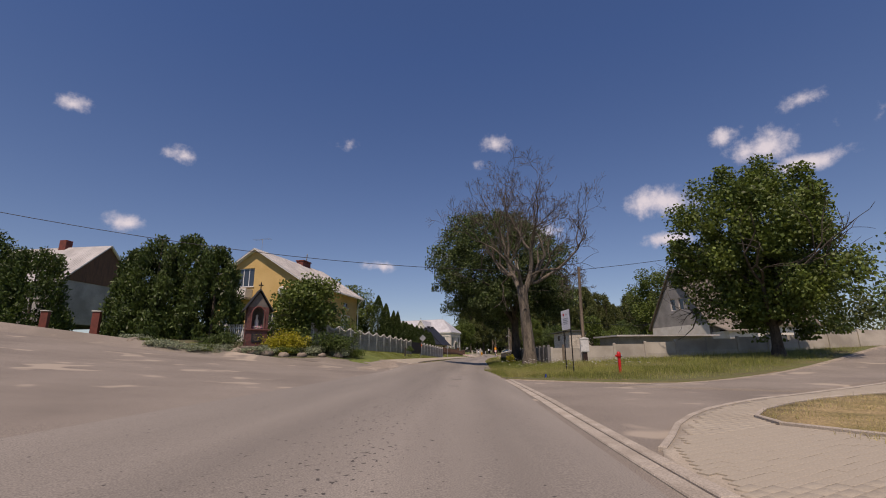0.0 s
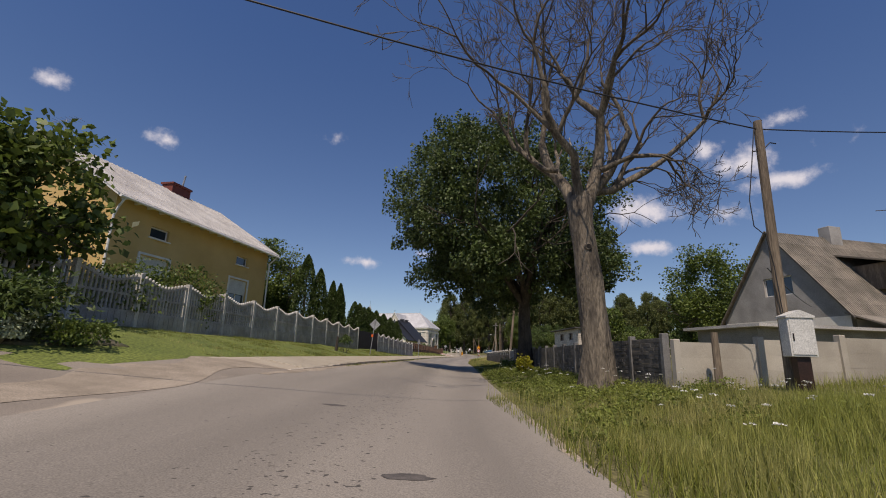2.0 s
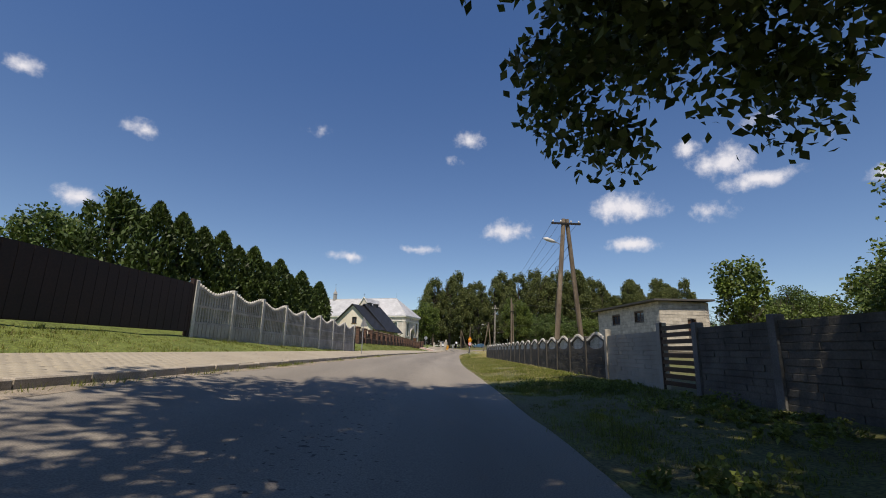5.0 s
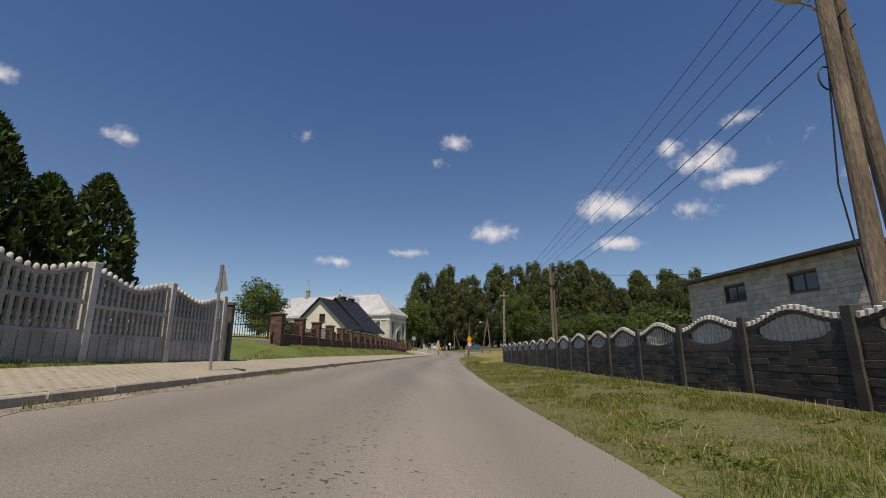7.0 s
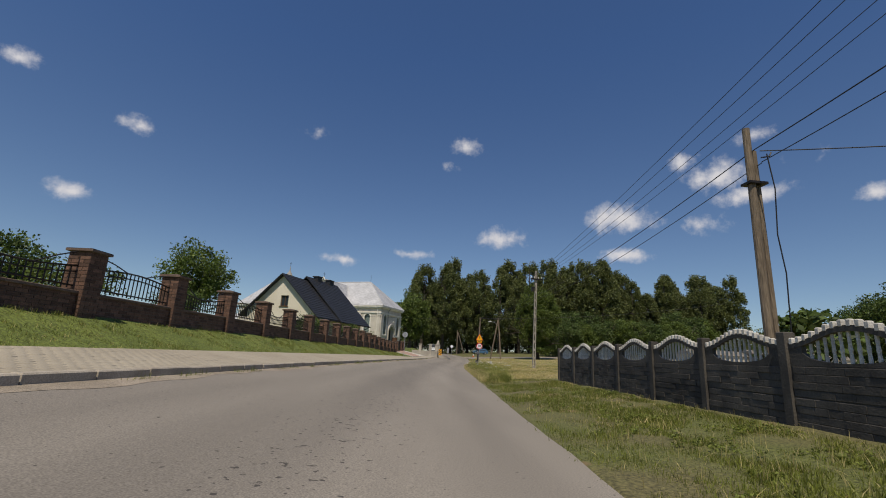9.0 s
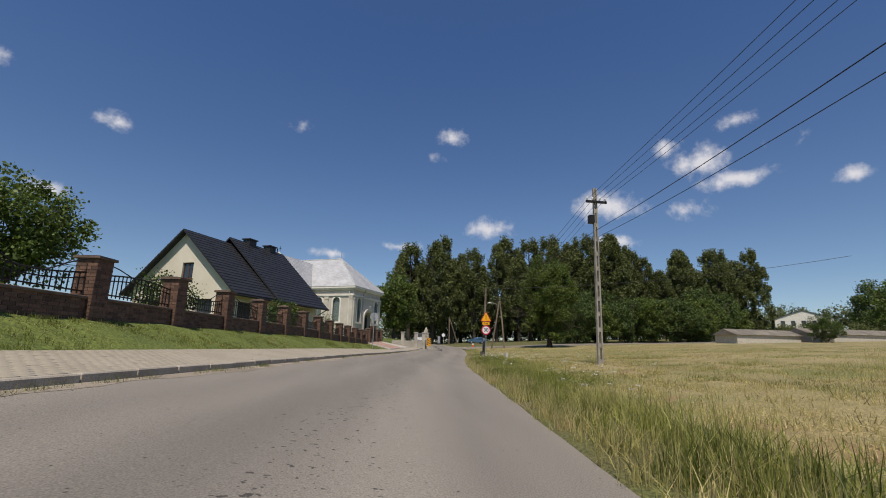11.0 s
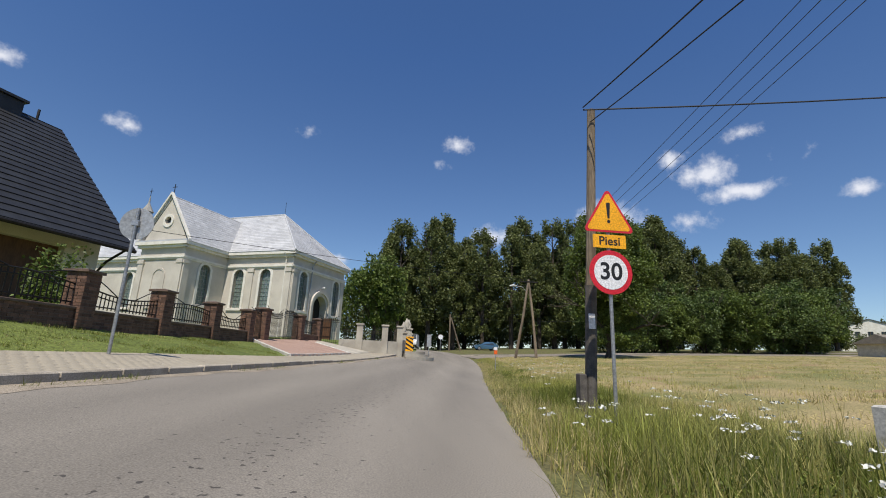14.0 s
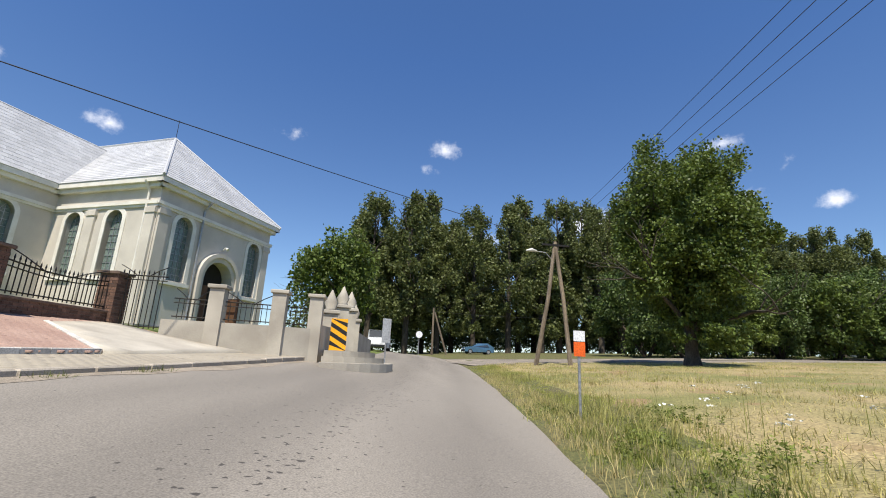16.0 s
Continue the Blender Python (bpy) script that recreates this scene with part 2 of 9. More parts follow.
BLADE_TALL = leaf_mat("tall_grass_blade", (0.330, 0.350, 0.080), (0.450, 0.405, 0.150), 0.4, 0.4)
FLOWER_WHITE = mat("white_flower", (0.75, 0.75, 0.68), 0.7, bump=0)
LEAF_TREE = leaf_mat("tree_leaf", (0.100, 0.145, 0.032), (0.066, 0.102, 0.024), 0.45, 0.25)
LEAF_BIG = leaf_mat("maple_leaf", (0.092, 0.132, 0.036), (0.068, 0.096, 0.030), 0.5, 0.25)
LEAF_LIGHT = leaf_mat("light_leaf", (0.130, 0.175, 0.032), (0.088, 0.128, 0.024), 0.45, 0.28)
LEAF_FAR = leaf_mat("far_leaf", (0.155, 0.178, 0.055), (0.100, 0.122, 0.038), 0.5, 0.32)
LEAF_THUJA = leaf_mat("thuja_leaf", (0.074, 0.110, 0.022), (0.045, 0.075, 0.016), 0.45, 0.2)
LEAF_YELLOW = leaf_mat("golden_leaf", (0.430, 0.385, 0.025), (0.290, 0.275, 0.022), 0.4, 0.35)
LEAF_GREY = leaf_mat("grey_leaf", (0.300, 0.345, 0.225), (0.210, 0.240, 0.135))
BARK = mat("bark", (0.085, 0.068, 0.050), 0.95, (0.042, 0.034, 0.026), scale=5, fine=30, fine_amt=0.4, bump=1.0, bump_dist=0.04, stretch=(1, 1, 0.25))
BARK_TWIG = mat("bark_twig", (0.12, 0.097, 0.072), 0.95, (0.07, 0.055, 0.04), scale=4, fine=22, bump=0.5)
BARK_DEAD = mat("bark_dead", (0.205, 0.170, 0.125), 0.95, (0.070, 0.058, 0.044), scale=4, fine=22, fine_amt=0.4, bump=1.0, bump_dist=0.05, stretch=(1, 1, 0.22))
DEADWOOD = mat("bare_wood", (0.55, 0.47, 0.37), 0.9, (0.36, 0.30, 0.23), scale=6, fine=40, bump=0.5, stretch=(1, 1, 0.2))
# near-black colour painted as shade in the knot hole and church doorway
INNER_SHADE = mat("inner_shade", (0.02, 0.017, 0.014), 1.0, bump=0)
CONC_LIGHT = mat("painted_concrete", (0.40, 0.38, 0.35), 0.9, (0.28, 0.265, 0.24), scale=1.6, fine=45, bump=0.35, per_object=0.08)
CONC_POST = mat("concrete_post", (0.60, 0.58, 0.53), 0.9, (0.44, 0.42, 0.38), scale=2.5, fine=45, bump=0.3, per_object=0.08)
CONC_DARK = mat("dark_concrete", (0.088, 0.080, 0.068), 0.9, (0.050, 0.045, 0.039), scale=2.4, fine=34, fine_amt=0.18, bump=0.45, bump_dist=0.012, per_object=0.16)
CONC_BLUE = mat("grey_concrete", (0.20, 0.195, 0.185), 0.9, (0.135, 0.13, 0.12), scale=2.2, fine=34, fine_amt=0.18, bump=0.4, bump_dist=0.012, per_object=0.1)
CONC_MID = mat("mid_grey_concrete", (0.150, 0.139, 0.121), 0.9, (0.080, 0.075, 0.066), scale=2.4, fine=34, fine_amt=0.18, bump=0.45, bump_dist=0.012, per_object=0.14)
CONC_WALL = mat("wall_concrete", (0.47, 0.43, 0.355), 0.92, (0.34, 0.305, 0.25), scale=0.9, fine=45, fine_amt=0.1, bump=0.25, per_object=0.07)
CONC_POLE = mat("pole_concrete", (0.36, 0.33, 0.28), 0.9, (0.26, 0.235, 0.195), scale=3, fine=40, bump=0.4)
STONE = mat("field_stone", (0.30, 0.25, 0.195), 0.9, (0.19, 0.155, 0.12), scale=4, fine=30, bump=0.5, per_object=0.2)
BRICK = mat("brick", (0.165, 0.090, 0.060), 0.9, (0.105, 0.060, 0.042), scale=7, fine=40, fine_amt=0.3, bump=0.5, island=0.35, per_object=0.1)
BRICK_CAP = mat("brick_cap", (0.17, 0.115, 0.085), 0.85, (0.12, 0.08, 0.06), scale=5, fine=40, bump=0.4)
MORTAR = mat("mortar", (0.17, 0.15, 0.13), 0.95, fine=60, bump=0.4)
SHRINE_BRICK = mat("shrine_brick", (0.145, 0.05, 0.04), 0.8, (0.10, 0.035, 0.03), scale=6, fine=40, bump=0.4, island=0.3)
PLASTER_YELLOW = mat("yellow_plaster", (0.62, 0.43, 0.17), 0.92, (0.54, 0.36, 0.13), scale=0.6, fine=40, fine_amt=0.1, bump=0.25)
PLASTER_CREAM = mat("cream_plaster", (0.74, 0.68, 0.56), 0.92, (0.66, 0.60, 0.48), scale=0.5, fine=40, fine_amt=0.08, bump=0.2)
PLASTER_GREY = mat("grey_plaster", (0.36, 0.345, 0.32), 0.95, (0.25, 0.24, 0.22), scale=0.8, fine=30, fine_amt=0.2, bump=0.5)
PLASTER_CHURCH = mat("church_plaster", (0.60, 0.55, 0.475), 0.92, (0.50, 0.455, 0.39), scale=0.7, detail=8, fine=35, fine_amt=0.1, bump=0.3)
STUCCO_WHITE = mat("white_stucco", (0.78, 0.75, 0.68), 0.85, (0.68, 0.64, 0.56), scale=1.5, fine=40, fine_amt=0.08, bump=0.2)
WHITE_PAINT = mat("white_paint", (0.78, 0.77, 0.74), 0.6, (0.68, 0.66, 0.62), scale=3, fine=40, fine_amt=0.06, bump=0.1)
ROOF_WHITE = mat("zinc_roof", (0.54, 0.54, 0.545), 0.55, (0.45, 0.45, 0.455), scale=0.5, fine=12, fine_amt=0.1, bump=0.2, metal=0.15, island=0.10)
ROOF_SHEET = mat("sheet_roof", (0.55, 0.53, 0.50), 0.6, (0.42, 0.40, 0.375), scale=0.7, fine=20, bump=0.2, metal=0.1, island=0.08)
ROOF_DARK = mat("graphite_roof", (0.030, 0.031, 0.034), 0.5, (0.022, 0.022, 0.024), scale=2, fine=30, bump=0.15, island=0.2, spec=0.4)
ROOF_ETERNIT = mat("fibre_cement_roof", (0.235, 0.205, 0.165), 0.95, (0.14, 0.125, 0.10), scale=0.8, fine=20, fine_amt=0.3, bump=0.6, island=0.15)
ROOF_TAR = mat("tar_paper_roof", (0.06, 0.058, 0.055), 0.9, (0.09, 0.085, 0.08), scale=0.8, fine=25, bump=0.4)
BLOCK_WHITE = mat("lime_block", (0.56, 0.51, 0.43), 0.95, (0.44, 0.40, 0.335), scale=3, fine=40, bump=0.5, per_object=0.06, island=0.16)
WOOD_GREY = mat("weathered_wood", (0.23, 0.18, 0.125), 0.9, (0.12, 0.092, 0.065), scale=4, fine=40, fine_amt=0.35, bump=0.8, bump_dist=0.02, stretch=(1, 1, 0.12))
WOOD_BROWN = mat("brown_wood", (0.13, 0.06, 0.028), 0.7, (0.085, 0.04, 0.02), scale=4, fine=30, bump=0.3, stretch=(1, 1, 0.2))
BROWN_SHEET = mat("brown_sheet", (0.030, 0.014, 0.011), 0.7, (0.022, 0.011, 0.009), scale=1, fine=20, bump=0.1)
IRON = mat("black_iron", (0.022, 0.020, 0.019), 0.5, (0.035, 0.028, 0.022), scale=5, fine=40, bump=0.1, metal=0.5)
IRON_BROWN = mat("brown_iron", (0.05, 0.024, 0.017), 0.5, (0.035, 0.018, 0.013), scale=5, fine=40, bump=0.1, metal=0.3)
GALV = mat("galvanised_steel", (0.42, 0.43, 0.44), 0.45, (0.32, 0.325, 0.33), scale=5, fine=30, bump=0.1, metal=0.6)
SIGN_BACK = mat("sign_back", (0.40, 0.41, 0.42), 0.5, (0.33, 0.335, 0.34), scale=2, fine=20, bump=0.05, metal=0.4)
SIGN_WHITE = mat("sign_white", (0.78, 0.78, 0.80), 0.45, (0.72, 0.72, 0.74), scale=3, bump=0)
SIGN_RED = mat("sign_red", (0.62, 0.02, 0.035), 0.4, (0.55, 0.018, 0.03), scale=3, bump=0)
SIGN_YELLOW = mat("sign_yellow", (0.90, 0.42, 0.008), 0.4, (0.84, 0.38, 0.007), scale=3, bump=0)
SIGN_BLACK = mat("sign_black", (0.012, 0.012, 0.013), 0.5, bump=0)
SIGN_ORANGE = mat("sign_orange", (0.80, 0.13, 0.01), 0.5, (0.72, 0.11, 0.01), scale=3, bump=0)
SIGN_BLUE = mat("sign_blue", (0.02, 0.05, 0.30), 0.5, bump=0)
HYDRANT_RED = mat("hydrant_red", (0.60, 0.015, 0.012), 0.4, (0.48, 0.012, 0.01), scale=6, bump=0.05)
PLASTIC_GREY = mat("grey_plastic", (0.62, 0.61, 0.57), 0.55, (0.54, 0.53, 0.49), scale=3, bump=0.05)
CABLE = mat("cable", (0.02, 0.02, 0.022), 0.6, bump=0)
RUST_ROOF = mat("red_roof", (0.19, 0.045, 0.03), 0.8, (0.13, 0.035, 0.025), scale=3, fine=30, bump=0.3)
CAR_BLUE = mat("car_paint", (0.10, 0.20, 0.30), 0.25, (0.09, 0.18, 0.28), scale=1, bump=0, metal=0.4)
CAR_WHITE = mat("van_paint", (0.75, 0.75, 0.75), 0.3, (0.70, 0.70, 0.70), scale=1, bump=0)
RUBBER = mat("rubber", (0.02, 0.02, 0.02), 0.85, bump=0)
SHUTTER = mat("roller_shutter", (0.66, 0.65, 0.62), 0.6, (0.58, 0.57, 0.54), scale=2, bump=0.05)
GLASS = bpy.data.materials.new("window_glass")
GLASS.use_nodes = True
gp = GLASS.node_tree.nodes["Principled BSDF"]
gp.inputs["Base Color"].default_value, gp.inputs["Roughness"].default_value, gp.inputs["Metallic"].default_value = (0.035, 0.045, 0.055, 1), 0.08, 0.0
gp.inputs["Specular IOR Level"].default_value = 0.9
GLASS_CHURCH = mat("leaded_glass", (0.20, 0.25, 0.22), 0.25, (0.11, 0.15, 0.135), scale=6, fine=20, bump=0.3, spec=0.8)
SAND_JOINT = mat("sand_joint", (0.41, 0.36, 0.28), 0.95, (0.36, 0.305, 0.23), scale=1.0, fine=60, fine_amt=0.2, bump=0.3)
DRY_BED = mat("dry_bed", (0.34, 0.25, 0.12), 0.95, (0.20, 0.16, 0.06), scale=1.6, fine=25, fine_amt=0.45, bump=0.9, bump_dist=0.03)
FLOWER_PINK = mat("pink_flower", (0.62, 0.30, 0.36), 0.7, bump=0)
# ---- mesh helpers ----
class Mesh:
    """Collects vertices and faces for one mesh."""

    def __init__(self):
        self.v, self.f, self.mi = [], [], []

    def add(self, verts, faces, mi=0):
        k = len(self.v)
        self.v += [tuple(q) for q in verts]
        self.f += [tuple(k + i for i in fc) for fc in faces]
        self.mi += [mi] * len(faces)
        return self

    def box(self, x0, x1, y0, y1, z0, z1, m=None, mi=0, bevel=0.0):
        b = bevel
        if b:
            v = []
            for z, s in ((z0, b), (z0 + b, 0), (z1 - b, 0), (z1, b)):
                v += [(x0 + s, y0 + s, z), (x1 - s, y0 + s, z), (x1 - s, y1 - s, z), (x0 + s, y1 - s, z)]
            f = [(3, 2, 1, 0), (12, 13, 14, 15)]
            for r in range(3):
                f += [(4 * r + i, 4 * r + (i + 1) % 4, 4 * r + 4 + (i + 1) % 4, 4 * r + 4 + i) for i in range(4)]
        else:
            v = [(x, y, z) for z in (z0, z1) for x, y in ((x0, y0), (x1, y0), (x1, y1), (x0, y1))]
            f = [(3, 2, 1, 0), (4, 5, 6, 7), (0, 1, 5, 4), (1, 2, 6, 5), (2, 3, 7, 6), (3, 0, 4, 7)]
        if m is not None:
            v = [m @ Vector(q) for q in v]
        return self.add(v, f, mi)

    def prism(self, pts, y0, y1, m=None, mi=0):
        """pts: outline in x, z; pushed along y."""
        n = len(pts)
        v = [(x, y0, z) for x, z in pts] + [(x, y1, z) for x, z in pts]
        if m is not None:
            v = [m @ Vector(q) for q in v]
        f = [tuple(range(n)), tuple(range(2 * n - 1, n - 1, -1))] + [(i, n + i, n + (i + 1) % n, (i + 1) % n) for i in range(n)]
        return self.add(v, f, mi)

    def slab(self, pts, z0, z1, mi=0):
        """pts: outline in x, y, anticlockwise; pushed up."""
        n = len(pts)
        v = [(x, y, z0) for x, y in pts] + [(x, y, z1) for x, y in pts]
        f = [tuple(range(n - 1, -1, -1)), tuple(range(n, 2 * n))] + [(i, (i + 1) % n, n + (i + 1) % n, n + i) for i in range(n)]
        return self.add(v, f, mi)

    def strip(self, xs, lo, hi, y0, y1, mi=0):
        """A wall along x between two height lines."""
        n = len(xs)
        v = []
        for x, a, b in zip(xs, lo, hi):
            v += [(x, y0, a), (x, y0, b), (x, y1, b), (x, y1, a)]
        f = [(0, 1, 2, 3), tuple(4 * (n - 1) + i for i in (3, 2, 1, 0))]
        for i in range(n - 1):
            a, b = 4 * i, 4 * i + 4
            f += [(a, b, b + 1, a + 1), (a + 1, b + 1, b + 2, a + 2), (a + 2, b + 2, b + 3, a + 3), (a + 3, b + 3, b, a)]
        return self.add(v, f, mi)

    def tube(self, pts, radii, n=8, mi=0, caps=True):
        pts = [Vector(q) for q in pts]
        ring, side = [], None
        for i, q in enumerate(pts):
            way = (pts[min(i + 1, len(pts) - 1)] - pts[max(i - 1, 0)]).normalized()
            if side is None:
                side = way.orthogonal().normalized()
            side = (side - way * side.dot(way)).normalized()
            up = way.cross(side)
            r = radii[i] if hasattr(radii, "__len__") else radii
            ring.append([q + (side * math.cos(2 * math.pi * k / n) + up * math.sin(2 * math.pi * k / n)) * r for k in range(n)])
        v = [q for rr in ring for q in rr]
        f = []
        for i in range(len(pts) - 1):
            f += [(i * n + k, i * n + (k + 1) % n, (i + 1) * n + (k + 1) % n, (i + 1) * n + k) for k in range(n)]
        if caps:
            f += [tuple(range(n - 1, -1, -1)), tuple((len(pts) - 1) * n + k for k in range(n))]
        return self.add(v, f, mi)

    def make(self, name, *mats, smooth=False):
        me = bpy.data.meshes.new(name)
        me.from_pydata(self.v, [], self.f)
        for q in mats:
            me.materials.append(q)
        if len(mats) > 1:
            me.polygons.foreach_set("material_index", self.mi)
        if smooth:
            me.polygons.foreach_set("use_smooth", [True] * len(self.f))
        me.update()
        return me


def thing(name, x=0.0, y=0.0, z=0.0, rz=0.0, label="", category="", group="", kind=""):
    ob = new(name)
    ob.empty_display_size = 0.2
    ob.matrix_world = pose(x, y, z, 0, 0, rz)
    return tagged(ob, label, category, group, kind)


def part(name, mesh, material, parent=None, label="", m=None, smooth=False, kind=""):
    """One mesh object under a thing or a part. mesh: a Mesh or mesh data to share."""
    data = mesh.make(name, *(material if isinstance(material, (list, tuple)) else (material,)), smooth=smooth) if isinstance(mesh, Mesh) else mesh
    ob = new(name, data)
    if parent is not None:
        ob.parent = parent
    if m is not None:
        ob.matrix_local = m
    return tagged(ob, label, kind=kind)


def solo(name, mesh, material, label, category, m=None, group="", kind="", smooth=False):
    """A thing of one mesh."""
    ob = part(name, mesh, material, None, label, m, smooth)
    return tagged(ob, label, category, group, kind)


def fast_mesh(name, verts, faces, material, smooth=False):
    """verts (n, 3) and faces (m, k) as arrays."""
    me = bpy.data.meshes.new(name)
    verts, faces = np.asarray(verts, np.float32), np.asarray(faces, np.int32)
    me.vertices.add(len(verts))
    me.vertices.foreach_set("co", verts.ravel())
    m, k = faces.shape
    me.loops.add(m * k)
    me.loops.foreach_set("vertex_index", faces.ravel())
    me.polygons.add(m)
    me.polygons.foreach_set("loop_start", np.arange(0, m * k, k, dtype=np.int32))
    if smooth:
        me.polygons.foreach_set("use_smooth", np.ones(m, dtype=bool))
    me.materials.append(material)
    me.update(calc_edges=True)
    return me


def leaf_mesh(name, P, size, material, rng, out=None, flat=0.0, narrow=0.55):
    """One folded leaf of four corners at each point of P. out: directions that the leaves lean to; flat: how level they lie."""
    n = len(P)
    a = rng.normal(size=(n, 3))
    if out is not None:
        a = a * 0.7 + out
    a[:, 2] -= 0.25
    a /= np.linalg.norm(a, axis=1)[:, None] + 1e-9
    b = rng.normal(size=(n, 3))
    b[:, 2] *= 1 - flat
    b -= a * (a * b).sum(1)[:, None]
    b /= np.linalg.norm(b, axis=1)[:, None] + 1e-9
    c = np.cross(a, b)
    s = size * rng.uniform(0.65, 1.3, n)[:, None]
    v = np.empty((n, 4, 3))
    v[:, 0] = P - a * s * 0.5
    v[:, 1] = P + b * s * narrow * 0.5 + c * s * 0.12
    v[:, 2] = P + a * s * 0.5
    v[:, 3] = P - b * s * narrow * 0.5 + c * s * 0.12
    return fast_mesh(name, v.reshape(-1, 3), np.arange(n * 4).reshape(n, 4), material)


def blob_points(rng, n, centre, radii, clumps=60, spread=0.22, shell=0.55, lower=-1.0, squash=0.0):
    """Points in leafy clumps that fill an uneven crown. Returns the points and their outward directions."""
    u = rng.normal(size=(clumps, 3))
    u /= np.linalg.norm(u, axis=1)[:, None]
    u[:, 2] = np.maximum(u[:, 2], lower)
    k = rng.uniform(shell ** 3, 1, clumps) ** (1 / 3) * rng.uniform(0.80, 1.08, clumps)
    cc = u * k[:, None]
    which = rng.integers(0, clumps, n)
    w = rng.uniform(0.6, 1.35, clumps)
    g = np.clip(rng.normal(size=(n, 3)), -1.5, 1.5) * (spread * w[which])[:, None]
    q = cc[which] + g
    q[:, 2] *= 1 - squash * (q[:, 2] < 0)
    out = q / (np.linalg.norm(q, axis=1)[:, None] + 1e-6)
    return np.asarray(centre) + q * np.asarray(radii), out


def grow(me, p, way, length, radius, depth, rng, tips, bend=0.25, fork=(2, 3), shrink=0.72, up=0.12, thin=0.62, sides=7, spread=0.6):
    """A limb that bends, tapers and forks."""
    pts, rad = [Vector(p)], [radius]
    w = Vector(way).normalized()
    steps = 4 if depth > 1 else 3
    for i in range(steps):
        w = (w + Vector(rng.normal(size=3)) * bend * 0.5 + Vector((0, 0, up))).normalized()
        pts.append(pts[-1] + w * length / steps)
        rad.append(max(0.009, radius * (1 - (1 - thin) * (i + 1) / steps)))
    me.tube(pts, rad, max(3, sides), mi=1 if radius < 0.06 else 0, caps=False)
    if depth <= 0:
        tips.append((pts[-1], w.copy()))
        return
    if depth == 1:
        tips.append((pts[-2], w.copy()))
    for k in range(int(rng.integers(fork[0], fork[1] + 1))):
        d = Vector(rng.normal(size=3))
        d = (d - w * d.dot(w)).normalized()
        nw = (w + d * spread * rng.uniform(0.6, 1.3)).normalized()
        at = pts[-1] if k == 0 else pts[int(rng.integers(2, len(pts)))]
        grow(me, at, nw, length * shrink * rng.uniform(0.8, 1.15), rad[-1] * rng.uniform(0.68, 0.95), depth - 1, rng, tips, bend, fork, shrink, up, thin, sides - 1, spread)
# ---- lie of the land ----
EDGE_Y = [-400, -60, 3, 18.5, 30, 42, 55, 66, 78, 90, 105, 116, 124, 133.5, 143, 151, 158, 170, 185, 200, 220, 250, 300, 400]
EDGE_X = [-17, -1.6, 1.45, 2.3, 2.95, 3.85, 4.9, 5.7, 6.5, 7.7, 9.3, 10.5, 11.4, 12.85, 14.4, 15.9, 17.0, 18.6, 19.6, 19.4, 16.5, 8, -8, -40]
RISE_Y = [-400, 0, 138, 150, 165, 190, 220, 300, 600, 3000]
RISE_Z = [0, 0, 0, 0.16, 0.5, 1.2, 1.9, 3.0, 5.0, 12.0]
PROF_D = [-3000, -300, -80, -30, -13, -4.5, -3, -1.5, -0.3, 0, 1.4, 3.5, 5.7, 7.5, 10, 14, 20, 40, 100, 300, 3000]
PROF_Z = [40, 9, 3.2, 1.5, 0.75, 0.33, 0.22, 0.1, 0.0, 0.0, 0.0, 0.18, 0.44, 0.75, 1.38, 1.78, 2.2, 2.9, 5.0, 10, 45]
ROAD_W = 5.7


def smooth(t, a, b):
    q = np.clip((t - a) / (b - a), 0, 1)
    return q * q * (3 - 2 * q)


def edge_x(y):
    y = np.asarray(y, float)
    return sum(np.interp(y + k, EDGE_Y, EDGE_X) for k in (-4, -2, 0, 2, 4)) / 5


def rise(y):
    y = np.asarray(y, float)
    return sum(np.interp(y + k, RISE_Y, RISE_Z) for k in (-6, -3, 0, 3, 6)) / 5


def ground_d(d, y):
    """Height d metres to the left of the road's right edge."""
    z = np.interp(d, PROF_D, PROF_Z)
    z = np.where(np.asarray(d) < 0, z * (0.15 + 0.85 * smooth(np.asarray(y, float), 14, 32)), z)
    d2, yy = np.asarray(d, float), np.asarray(y, float)
    hump = np.where(d2 < 42, 4.8 * (np.clip(d2, 0, 42) / 40) ** 1.55, np.maximum(z, 5.18))
    z = np.where(d2 > 0, z + (hump - z) * (1 - smooth(yy, 23, 31)), z)
    # the bank under the brick fence, and the level ground before the church
    bank = 0.30 * smooth(yy, 81, 89) * (1 - smooth(yy, 122, 136)) * smooth(d2, 7.0, 9.0)
    level = smooth(yy, 132, 146)
    z = np.where(d2 > 5.7, z + bank + level * (np.interp(d2, [5.7, 7.4, 10.5, 14, 40, 80], [0.44, 0.57, 1.15, 1.3, 1.6, 4.0]) - z) * (d2 < 80), z)
    return z + rise(y)


def ground(x, y):
    return float(ground_d(float(edge_x(y)) - x, y))


def ground_many(x, y):
    return ground_d(edge_x(y) - x, y)


